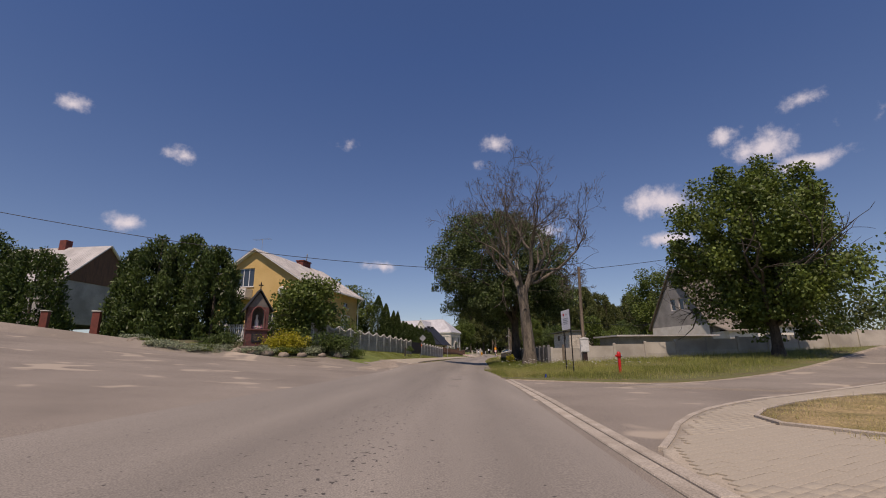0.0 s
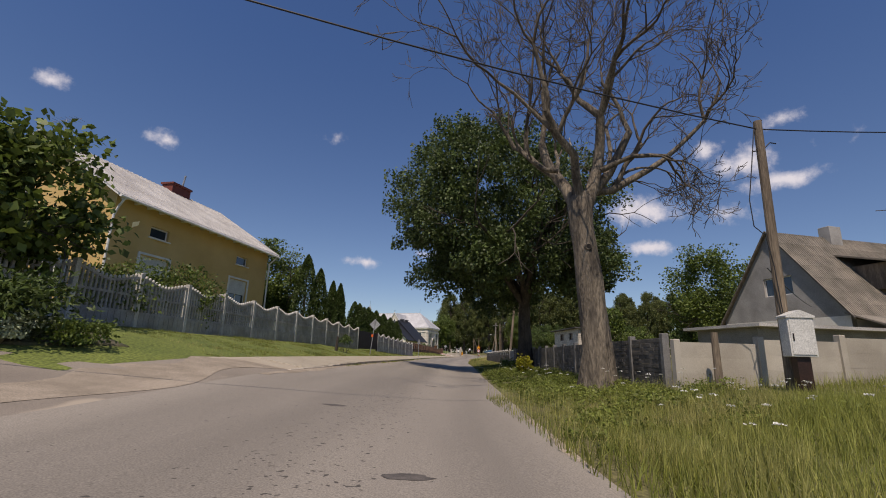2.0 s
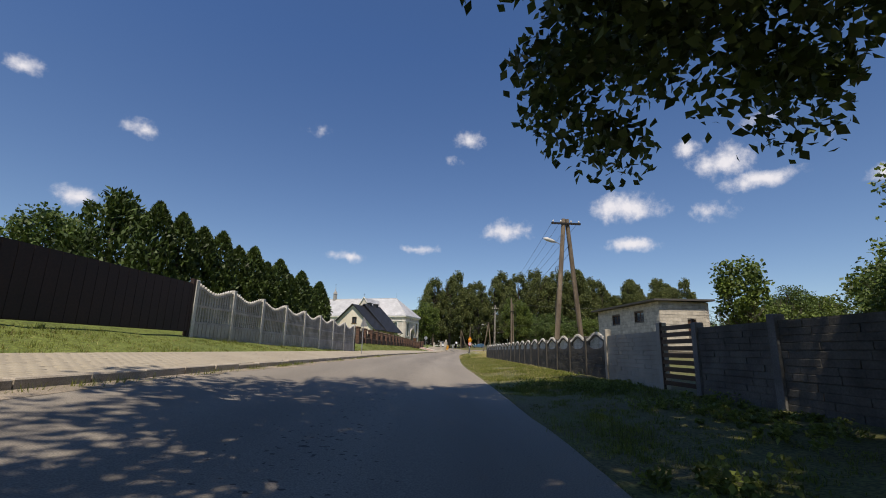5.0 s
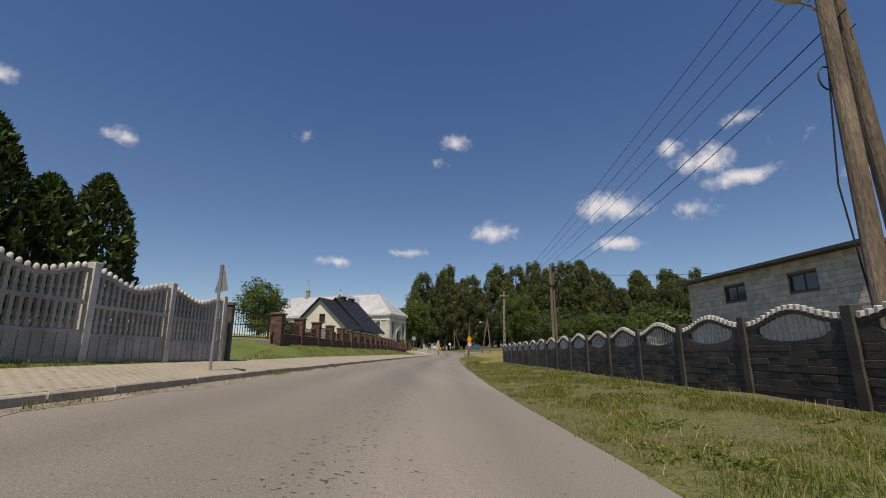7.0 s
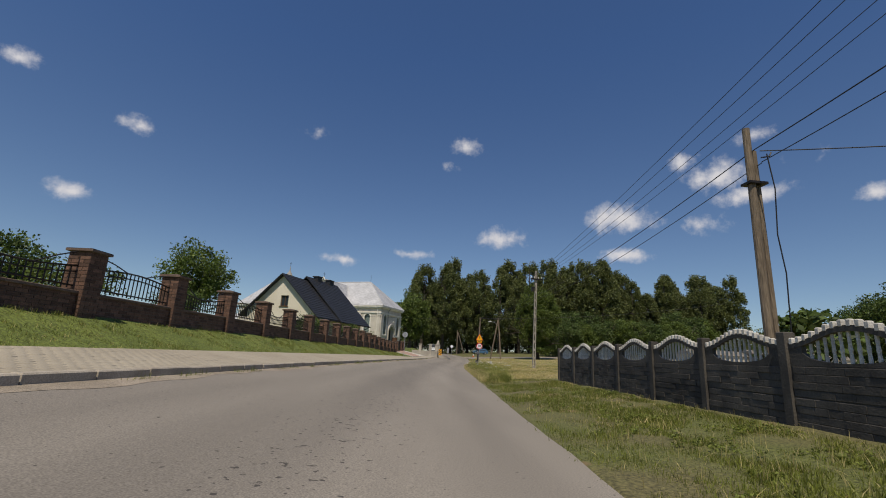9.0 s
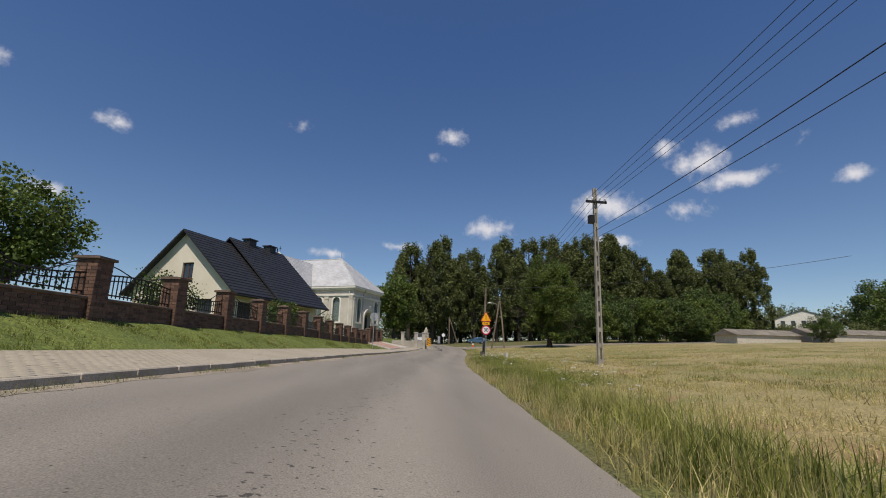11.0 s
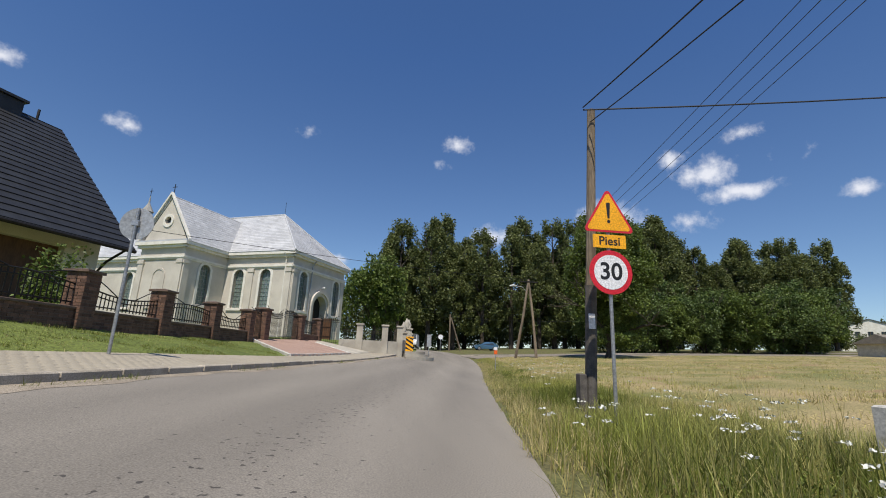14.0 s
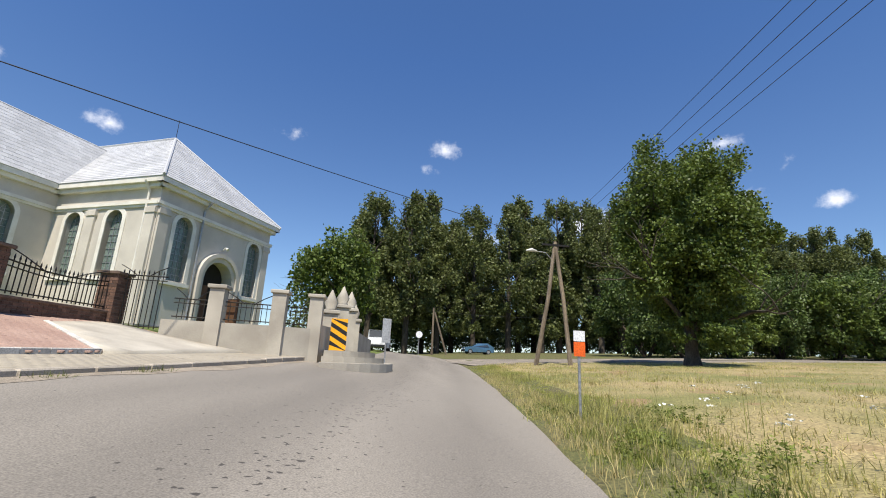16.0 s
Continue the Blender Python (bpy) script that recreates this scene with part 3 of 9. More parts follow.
def ribbon(name, ys, inner, outer, cols, lift, material, label, category, kind="structure"):
    """A strip of ground between two distances from the right edge, which follow y."""
    v, f = [], []
    for y in ys:
        a, b = inner(y), outer(y)
        for k in range(cols + 1):
            d = a + (b - a) * k / cols
            v.append((float(edge_x(y)) - d, y, float(ground_d(d, y)) + lift))
    w = cols + 1
    for i in range(len(ys) - 1):
        for k in range(cols):
            f.append((i * w + k + 1, i * w + k, (i + 1) * w + k, (i + 1) * w + k + 1))
    me = Mesh()
    me.add(v, f)
    ob = tagged(part(name, me, material, None, label, smooth=True), label, category, kind=kind)
    uv = ob.data.uv_layers.new(name="across")
    for lp in ob.data.loops:
        i, k = divmod(lp.vertex_index, w)
        uv.data[lp.index].uv = (k / cols, ys[i] / 10)
    return ob


gy = np.concatenate([[-2500, -1200, -600, -300, -150, -90], np.arange(-60, 200, 1.0), np.arange(200, 300, 5), [320, 360, 420, 500, 650, 900, 1300, 2000, 3000]])
gd = np.concatenate([[-3000, -1500, -800, -450, -300, -220, -160, -120, -95], np.arange(-80, -14, 2.0), np.arange(-14, 0.4, 0.5), [0.06, 0.15], np.arange(0.5, 16, 0.5), np.arange(16, 60, 2.5),
                     [65, 75, 90, 110, 150, 220, 300, 450, 800, 1500, 3000]])
DD, YY = np.meshgrid(gd, gy)
EX = edge_x(np.clip(YY, -60, 200))
XX = EX - DD + np.where(np.abs(DD - 0.1) < 0.06, np.random.default_rng(4).normal(size=DD.shape) * 0.012, 0)
ZZ = ground_d(DD, YY)
rng0 = np.random.default_rng(3)
sunk = ((DD > 0.1) & (DD < 7.3) & (YY > -70) & (YY < 290)) | ((DD >= 5) & (DD < 13) & (YY < 27) & (YY > -70)) | ((DD >= 12) & (DD < 60) & (YY < 24.2) & (YY > -70)) | ((DD < 0.2) & (DD > -14) & (YY < 17) & (YY > -70)) | ((DD < 0.2) & (DD > -2.6) & (YY < 19.2) & (YY > 0))
ZZ = ZZ - np.where(sunk, 0.09, 0.0) + np.where(~sunk & (np.abs(DD) < 60) & ~((DD < 0.5) & (YY < 36) & (YY > -40)), rng0.normal(size=DD.shape) * np.where(np.abs(DD) < 0.3, 0.003, 0.02), 0)
ZZ = ZZ + np.where(~sunk & (DD > -0.6) & (DD < 0.1) & (YY > 19.5) & (YY < 290), 0.014, 0)
gv = np.stack([XX, YY, ZZ], -1).reshape(-1, 3)
nd, ny = len(gd), len(gy)
ii = (np.arange(ny - 1)[:, None] * nd + np.arange(nd - 1)[None, :]).ravel()
gf = np.stack([ii + 1, ii, ii + nd, ii + nd + 1], 1)
gme = fast_mesh("ground", gv, gf, LAWN, smooth=True)
for q in (VERGE, MEADOW, FARLAND):
    gme.materials.append(q)
cd, cy = (DD[:-1, :-1] + DD[1:, 1:]) / 2, (YY[:-1, :-1] + YY[1:, 1:]) / 2
wob = np.sin(cy * 0.7) * 0.6 + np.sin(cy * 0.23 + 1) * 1.0
kind_of = np.zeros(cd.shape, int)
kind_of[cd < 0.12] = 1
kind_of[(cd < -1.3 + wob * 0.3) & (cy > 103) & (cy < 172)] = 2
kind_of[(cd > 10.6) & (cd < 40) & (cy > 77) & (cy < 104)] = 2
kind_of[(np.abs(cd) > 110) | (cy > 230) | (cy < -90)] = 3
gme.polygons.foreach_set("material_index", kind_of.ravel().astype(np.int32))
ground_ob = tagged(new("ground", gme), "grassy village ground with green verges and a dry mown meadow", "ground", kind="structure")

ys_road = list(np.arange(-70, 291, 1.0))
road = ribbon("road", ys_road, lambda y: 0.0, lambda y: ROAD_W, 12, 0.0, ASPHALT, "worn grey asphalt village road with dark pitted spots", "road")
# open asphalt of the junction, both sides
ribbon("junction_asphalt", list(np.arange(-60, 32.5, 1.0)), lambda y: ROAD_W, lambda y: 62.0 if y < 24.4 else 12.0 if y < 27.2 else 7.5, 40, 0.0, ASPHALT_OLD, "dusty old asphalt of the side street mouth", "road")
ribbon("side_road", list(np.arange(-60, 20.3, 0.5)), lambda y: 0.12, lambda y: -13.0 - 0.5 * y * (y > 0) if y < 16.1 else -max(0.2, (19.9 - y) * 0.95), 10, -0.012, ASPHALT_OLD, "pale asphalt of the joining side road", "road")
# ---- building helpers ----
def rect_hole(x0, x1, z0, z1):
    return (z0, z1, lambda z: (x0, x1))


def arch_hole(xc, half, z0, spring):
    return (z0, spring + half, lambda z: (xc - half, xc + half) if z <= spring else
            (xc - math.sqrt(max(half ** 2 - (z - spring) ** 2, 0)), xc + math.sqrt(max(half ** 2 - (z - spring) ** 2, 0))))


def wall_mesh(me, outline, zs, holes, t, m=None):
    """A wall along x, its outer face at y = 0, t thick, with openings. outline(z): its left and right end at a height."""
    zs = set(zs)
    for z0, z1, fn in holes:
        zs |= {z0, z1}
        wide = fn(z0)
        if abs(fn(z1)[0] - wide[0]) > 0.01:
            half = (wide[1] - wide[0]) / 2
            zs |= {z1 - half + half * math.sin(math.pi / 2 * k / 6) for k in range(7)}
    zs = sorted(zs)
    for a, b in zip(zs[:-1], zs[1:]):
        if b - a < 1e-4:
            continue
        lo, hi = outline(a), outline(b)
        cuts = sorted([(fn(a), fn(b)) for z0, z1, fn in holes if z0 <= a + 1e-5 and b <= z1 + 1e-5])
        left = (lo[0], hi[0])
        for ca, cb in cuts + [((lo[1], lo[1]), (hi[1], hi[1]))]:
            if ca[0] - left[0] > 1e-3 or cb[0] - left[1] > 1e-3:
                me.prism([(left[0], a), (ca[0], a), (cb[0], b), (left[1], b)], 0, t, m)
            left = (ca[1], cb[1])


def flat(w):
    return lambda z: (-w / 2, w / 2)


def gable(w, eave, ridge):
    return lambda z: (-w / 2, w / 2) if z <= eave else tuple(s * w / 2 * max((ridge - z) / (ridge - eave), 0.004) for s in (-1, 1))


def window(parent, m, x, z0, w, h, depth=0.12, bars=1, cross=0.0, frame=None, pane=None, sill=None, shutter=0.0, name="window", fw=0.07):
    """A window in a wall's opening: frame, panes, sill, and a roller shutter let down over part of it."""
    frame, pane = frame or WHITE_PAINT, pane or GLASS
    me = Mesh()
    me.box(x - w / 2, x + w / 2, depth, depth + 0.06, z0, z0 + fw, m)
    me.box(x - w / 2, x + w / 2, depth, depth + 0.06, z0 + h - fw, z0 + h, m)
    for k in range(bars + 2):
        c = x - w / 2 + fw / 2 + (w - fw) * k / (bars + 1)
        me.box(c - fw / 2, c + fw / 2, depth + 0.002, depth + 0.058, z0 + fw, z0 + h - fw, m)
    if cross:
        me.box(x - w / 2 + fw, x + w / 2 - fw, depth + 0.004, depth + 0.056, z0 + h * cross - fw / 2, z0 + h * cross + fw / 2, m)
    win = part(name, me, frame, parent)
    for k in range(bars + 1):
        a = x - w / 2 + w * k / (bars + 1)
        part("pane", Mesh().box(a + 0.02, a + w / (bars + 1) - 0.02, depth + 0.025, depth + 0.035, z0 + 0.02, z0 + h - 0.02, m), pane, win)
    if sill is not None:
        part("sill", Mesh().box(x - w / 2 - 0.1, x + w / 2 + 0.1, -0.09, depth, z0 - 0.06, z0, m), sill, win)
    if shutter:
        sh = Mesh()
        n = int(h * shutter / 0.06)
        for k in range(n):
            sh.box(x - w / 2 + 0.03, x + w / 2 - 0.03, depth - 0.06, depth - 0.03, z0 + h - (k + 1) * h * shutter / n + 0.006, z0 + h - k * h * shutter / n, m)
        part("roller_shutter", sh, SHUTTER, win, "pale roller shutter let half down")
    return win


def slope_courses(me, o, ux, uy, poly, step, lift=0.03, gap=0.0, cut=None):
    """Overlapping courses on a roof slope. o: its origin; ux along the eave, uy up the slope; poly: convex outline in that plane."""
    o, ux, uy = Vector(o), Vector(ux), Vector(uy)
    nn = ux.cross(uy)
    lo, hi = min(q[1] for q in poly), max(q[1] for q in poly)

    def span(v):
        xs = []
        for (x0, y0), (x1, y1) in zip(poly, poly[1:] + poly[:1]):
            if (y0 - v) * (y1 - v) <= 0 and abs(y1 - y0) > 1e-6:
                xs.append(x0 + (x1 - x0) * (v - y0) / (y1 - y0))
        return (min(xs), max(xs)) if xs else None
    v = lo
    odd = 0
    while v < hi - 0.02:
        v2 = min(v + step, hi)
        a, b = span(v + 1e-4), span(v2 - 1e-4)
        if a and b:
            edges = [0.0, 1.0]
            if cut:
                n = max(1, round((a[1] - a[0]) / cut))
                edges = [0.0] + [(k + (0.5 if odd else 0)) / n for k in range(0 if odd else 1, n)] + [1.0]
            for e0, e1 in zip(edges[:-1], edges[1:]):
                g = gap / max(a[1] - a[0], 0.1)
                qa0, qa1 = a[0] + (a[1] - a[0]) * (e0 + g), a[0] + (a[1] - a[0]) * (e1 - g)
                qb0, qb1 = b[0] + (b[1] - b[0]) * (e0 + g), b[0] + (b[1] - b[0]) * (e1 - g)
                pts = [(qa0, v, lift), (qa1, v, lift), (qb1, v2, 0.004), (qb0, v2, 0.004), (qa0, v, 0.0), (qa1, v, 0.0)]
                me.add([o + ux * x + uy * y + nn * z for x, y, z in pts], [(0, 1, 2, 3), (4, 5, 1, 0), (4, 0, 3), (5, 2, 1)])
        v = v2
        odd = 1 - odd


def ribs(me, o, ux, uy, length, height, every, r=0.02):
    """Standing seams that run up a slope."""
    o, ux, uy = Vector(o), Vector(ux), Vector(uy)
    nn = ux.cross(uy)
    n = int(length / every)
    for k in range(n + 1):
        a = o + ux * (length * k / n)
        v = []
        for s in (-r, r):
            for h in (0, r * 2.2):
                v += [a + ux * s + nn * h, a + ux * s + nn * h + uy * height]
        me.add(v, [(2, 3, 7, 6), (0, 1, 3, 2), (6, 7, 5, 4), (0, 2, 6, 4)])


def gable_roof(parent, w, l, eave, ridge, over, end, thick, material, style, y0=0.0, name="roof", verge=None):
    """Two slopes over a house that is w wide along x and l long along y."""
    rise_, half = ridge - eave, w / 2
    k = rise_ / half
    me = Mesh()
    e = half + over
    for s in (-1, 1):
        pts = [(s * e, eave - k * over), (0, ridge), (0, ridge + thick), (s * e, eave - k * over + thick)]
        me.prism(pts if s > 0 else pts[::-1], y0 - end, y0 + l + end)
    roof = part(name, me, verge or material, parent)
    sl = math.hypot(e, k * e)
    for s in (-1, 1):
        uy = Vector((-s * e, 0, k * e)).normalized()
        ux = Vector((0, s, 0))
        o = Vector((s * e, y0 - end if s > 0 else y0 + l + end, eave - k * over + thick + 0.005))
        tl = l + 2 * end
        cv = Mesh()
        if style == "courses":
            slope_courses(cv, o, ux, uy, [(0, 0), (tl, 0), (tl, sl), (0, sl)], 0.35, 0.035)
        elif style == "sheets":
            slope_courses(cv, o, ux, uy, [(0, 0), (tl, 0), (tl, sl), (0, sl)], 1.15, 0.02, 0.004, 0.95)
            ribs(cv, o + Vector((0, 0, 0.0)), ux, uy, tl, sl, 0.19, 0.018)
        else:
            slope_courses(cv, o, ux, uy, [(0, 0), (tl, 0), (tl, sl), (0, sl)], 2.0, 0.012, 0.003, 0.62)
            ribs(cv, o, ux, uy, tl, sl, 0.31, 0.016)
        if style == "courses":
            for i in range(0, len(cv.v), 6):
                one = Mesh()
                one.add(cv.v[i:i + 6], [(0, 1, 2, 3), (4, 5, 1, 0), (4, 0, 3), (5, 2, 1)])
                part("tile_course", one, material, roof)
        else:
            part("roof_covering", cv, material, roof, kind="stuff")
    return roof


def gable_house(name, x, y, z, rz, w, l, eave, ridge, label, walls, holes_front=(), holes_right=(), holes_left=(), holes_back=(), t=0.35):
    """Walls with openings; heights are above the base. Returns the thing and the matrices of its four wall faces."""
    ob = thing(name, x, y, z, rz, label, "house")
    faces = {"front": pose(0, 0, 0), "right": pose(w / 2, l / 2, 0, 0, 0, 90), "left": pose(-w / 2, l / 2, 0, 0, 0, -90), "back": pose(0, l, 0, 0, 0, 180)}
    for key, holes in (("front", holes_front), ("right", holes_right), ("left", holes_left), ("back", holes_back)):
        me = Mesh()
        if key in ("front", "back"):
            wall_mesh(me, gable(w, eave, ridge), [-0.6, 0, eave, ridge], list(holes), t, faces[key])
        else:
            wall_mesh(me, flat(l - 2 * t - 0.004), [-0.6, eave], list(holes), t, faces[key])
        part("wall", me, walls[key] if isinstance(walls, dict) else walls, ob)
    # dark inside floor so that the openings do not show the sky
    part("floor_slab", Mesh().box(-w / 2 + t, w / 2 - t, t, l - t, -0.3, 0.1), PLASTER_GREY, ob)
    part("ceiling_slab", Mesh().box(-w / 2 + t, w / 2 - t, t, l - t, eave - 0.12, eave), PLASTER_GREY, ob)
    return ob, faces


# ---- yellow house ----
yb = 2.05
yh, fw = gable_house("yellow_house", -17.35, 39.6, yb, -13.5, 9.4, 11.6, 5.55, 8.55, "yellow plastered house with a white sheet-metal roof",
                     PLASTER_YELLOW,
                     holes_front=[rect_hole(-1.9, -0.1, 5.2, 6.9), rect_hole(-3.4, -1.9, 1.2, 2.8), rect_hole(1.2, 2.8, 1.2, 2.8)],
                     holes_right=[rect_hole(-4.15, -2.45, 1.15, 3.05), rect_hole(2.2, 3.9, 1.15, 3.05), rect_hole(-3.8, -2.7, 4.0, 4.55), rect_hole(2.6, 3.7, 4.0, 4.55)])
gable_roof(yh, 9.4, 11.6, 5.55, 8.55, 0.55, 0.45, 0.1, ROOF_SHEET, "seams", verge=WHITE_PAINT)
window(yh, fw["front"], -1.0, 5.2, 1.8, 1.7, bars=2, sill=WHITE_PAINT)
window(yh, fw["front"], -2.65, 1.2, 1.5, 1.6, bars=1, sill=WHITE_PAINT)
window(yh, fw["front"], 2.0, 1.2, 1.6, 1.6, bars=1, sill=WHITE_PAINT)
for wx in (-3.3, 3.05):
    window(yh, fw["right"], wx, 1.15, 1.7, 1.9, bars=1, sill=WHITE_PAINT, shutter=0.45)
    me = Mesh()
    for a, b, c, d in ((-0.97, -0.85, 1.1, 3.1), (0.85, 0.97, 1.1, 3.1), (-0.97, 0.97, 3.1, 3.2)):
        me.box(wx + a, wx + b, -0.04, -0.002, c, d, fw["right"])
    part("window_surround", me, WHITE_PAINT, yh)
for wx in (-3.25, 3.15):
    window(yh, fw["right"], wx, 4.0, 1.1, 0.55, bars=0, sill=WHITE_PAINT, name="vent_window")
for k in range(17):
    part("rafter_end", Mesh().box(4.72, 5.2, 0.15 + k * 0.7, 0.25 + k * 0.7, 5.22, 5.36), WHITE_PAINT, yh)
part("gutter", Mesh().tube([(5.32, -0.4, 5.2), (5.32, 12.0, 5.16)], 0.07, 8), WHITE_PAINT, yh)
part("downpipe", Mesh().tube([(5.32, -0.15, 5.15), (5.0, -0.1, 4.8), (4.82, -0.1, 4.4), (4.82, -0.1, 0.0)], 0.05, 8), WHITE_PAINT, yh, "white downpipe")
part("downpipe", Mesh().tube([(5.32, 11.7, 5.1), (4.86, 11.6, 4.6), (4.86, 11.6, 0.0)], 0.05, 8), WHITE_PAINT, yh, "white downpipe")
ch = part("chimney", Mesh().box(-0.45, 0.35, 7.2, 8.7, 7.6, 9.0, bevel=0.02).box(-0.52, 0.42, 7.13, 8.77, 9.0, 9.12), RUST_ROOF, yh, "dark red brick chimney")
part("flue_pipe", Mesh().tube([(0.0, 8.3, 9.1), (0.12, 8.3, 10.0)], 0.06, 8), GALV, ch)
# balcony with plants on the gable, satellite dish
bal = part("balcony", Mesh().box(-3.0, -0.1, -1.0, -0.01, 4.0, 4.15), CONC_LIGHT, yh)
part("balustrade", Mesh().box(-3.0, -0.1, -1.0, -0.92, 4.15, 4.9).box(-3.0, -2.92, -0.92, -0.02, 4.15, 4.9).box(-0.18, -0.1, -0.92, -0.02, 4.15, 4.9), STUCCO_WHITE, bal)
dish = Mesh()
dish.tube([(3.1, -0.45, 4.6), (3.1, -0.42, 4.6), (3.1, -0.36, 4.6)], [0.05, 0.3, 0.42], 16)
dish.tube([(3.1, -0.3, 4.55), (3.1, -0.01, 4.4)], 0.025, 6)
part("satellite_dish", dish, PLASTIC_GREY, yh, "grey satellite dish on the gable")
ant = Mesh().tube([(0.0, 0.6, 8.6), (0.0, 0.6, 9.8)], 0.02, 5)
ant.tube([(-0.9, 0.6, 9.75), (0.9, 0.6, 9.75)], 0.012, 4)
for k in range(7):
    ant.tube([(-0.8 + k * 0.26, 0.3, 9.75), (-0.8 + k * 0.26, 0.9, 9.75)], 0.008, 4)
part("aerial", ant, GALV, yh, "rooftop television aerial")

# ---- grey house with the steep roof ----
gb = 1.0
grey, fg = gable_house("grey_house", 25.55, 49.82, gb, -79.1, 9.0, 13.0, 3.1, 9.2, "grey rendered house with a steep fibre-cement roof",
                       {"front": PLASTER_GREY, "right": STUCCO_WHITE, "left": STUCCO_WHITE, "back": PLASTER_GREY},
                       holes_front=[rect_hole(-0.85, -0.05, 4.6, 5.9), rect_hole(0.45, 1.25, 4.6, 5.9)],
                       holes_right=[rect_hole(-5.4, -4.5, 0.2, 2.2), rect_hole(-2.6, -1.4, 1.0, 2.2), rect_hole(0.4, 1.6, 1.0, 2.2), rect_hole(3.4, 4.6, 1.0, 2.2)])
gable_roof(grey, 9.0, 13.0, 3.1, 9.2, 0.35, 0.25, 0.1, ROOF_ETERNIT, "sheets", verge=WOOD_GREY)
for wx in (-0.45, 0.85):
    window(grey, fg["front"], wx, 4.6, 0.8, 1.3, bars=0, sill=None)
for wx in (-2.0, 1.0, 4.0):
    window(grey, fg["right"], wx, 1.0, 1.2, 1.2, bars=1, frame=WOOD_BROWN)
part("door", Mesh().box(-5.4, -4.5, 0.1, 0.16, 0.2, 2.2, fg["right"]), WOOD_BROWN, grey)
part("base_band", Mesh().box(-4.48, 4.48, -0.012, -0.002, -0.2, 2.9, fg["front"]), STUCCO_WHITE, grey)
dm = Mesh()
dm.box(1.3, 4.2, 4.4, 9.4, 4.9, 6.6)
dorm = part("dormer", dm, WOOD_GREY, grey, "low shed dormer of dark boards")
part("dormer_roof", Mesh().add([(0.6, 4.0, 7.7), (0.6, 9.8, 7.7), (4.6, 9.8, 6.5), (4.6, 4.0, 6.5), (0.6, 4.0, 7.82), (0.6, 9.8, 7.82), (4.6, 9.8, 6.62), (4.6, 4.0, 6.62)],
     [(0, 3, 2, 1), (4, 5, 6, 7), (0, 1, 5, 4), (1, 2, 6, 5), (2, 3, 7, 6), (3, 0, 4, 7)]), ROOF_ETERNIT, dorm)
part("dormer_pane", Mesh().box(4.2, 4.23, 6.0, 6.9, 5.4, 6.2), GLASS, dorm)
part("chimney", Mesh().box(-0.3, 0.5, 5.2, 6.3, 8.4, 10.1, bevel=0.02), PLASTER_GREY, grey, "grey rendered chimney")
lean = part("lean_to", Mesh().box(4.52, 6.6, 0.2, 3.4, -0.2, 2.0), STUCCO_WHITE, grey, "small whitewashed lean-to")
part("lean_to_roof", Mesh().add([(4.3, -0.2, 3.0), (4.3, 3.7, 3.0), (6.9, 3.7, 1.95), (6.9, -0.2, 1.95), (4.3, -0.2, 3.1), (4.3, 3.7, 3.1), (6.9, 3.7, 2.05), (6.9, -0.2, 2.05)],
     [(0, 3, 2, 1), (4, 5, 6, 7), (0, 1, 5, 4), (1, 2, 6, 5), (2, 3, 7, 6), (3, 0, 4, 7)]), ROOF_ETERNIT, lean)

# ---- low shed with a flat tar roof behind the right-hand wall ----
low = thing("garden_shed", 17.0, 37.0, 0.7, 8.0, "low grey shed with a flat pale sheet roof", "shed")
part("wall", Mesh().box(-3.2, 5.0, 0, 3.2, -0.3, 1.62), PLASTER_GREY, low)
part("roof", Mesh().box(-3.6, 5.4, -0.5, 3.6, 1.62, 1.74), ROOF_SHEET, low)

# ---- house with a brown gable by the side street ----
# grey plaster on these white walls puts the trees' shade into the colour
bh, fb = gable_house("brown_gable_house", -36.6, 46.6, 5.0, 84.0, 9.4, 11.0, 3.6, 7.9, "weathered white house, walls greyed for tree shade, with a brown boarded gable",
                     PLASTER_GREY, holes_front=[rect_hole(1.0, 2.6, 1.2, 2.8)])
gable_roof(bh, 9.4, 11.0, 3.6, 7.9, 0.4, 0.3, 0.1, ROOF_SHEET, "seams", verge=WHITE_PAINT)
bg = Mesh()
wall_mesh(bg, gable(9.4, 3.6, 7.88), [3.6, 7.88], [], 0.05, pose(0, -0.055, 0))
part("gable_boards", bg, WOOD_BROWN, bh, "brown boarded gable")
window(bh, fb["front"], 1.8, 1.2, 1.6, 1.6, bars=1)
part("chimney", Mesh().box(-0.4, 0.4, 5.0, 5.8, 7.0, 8.8, bevel=0.02), RUST_ROOF, bh)

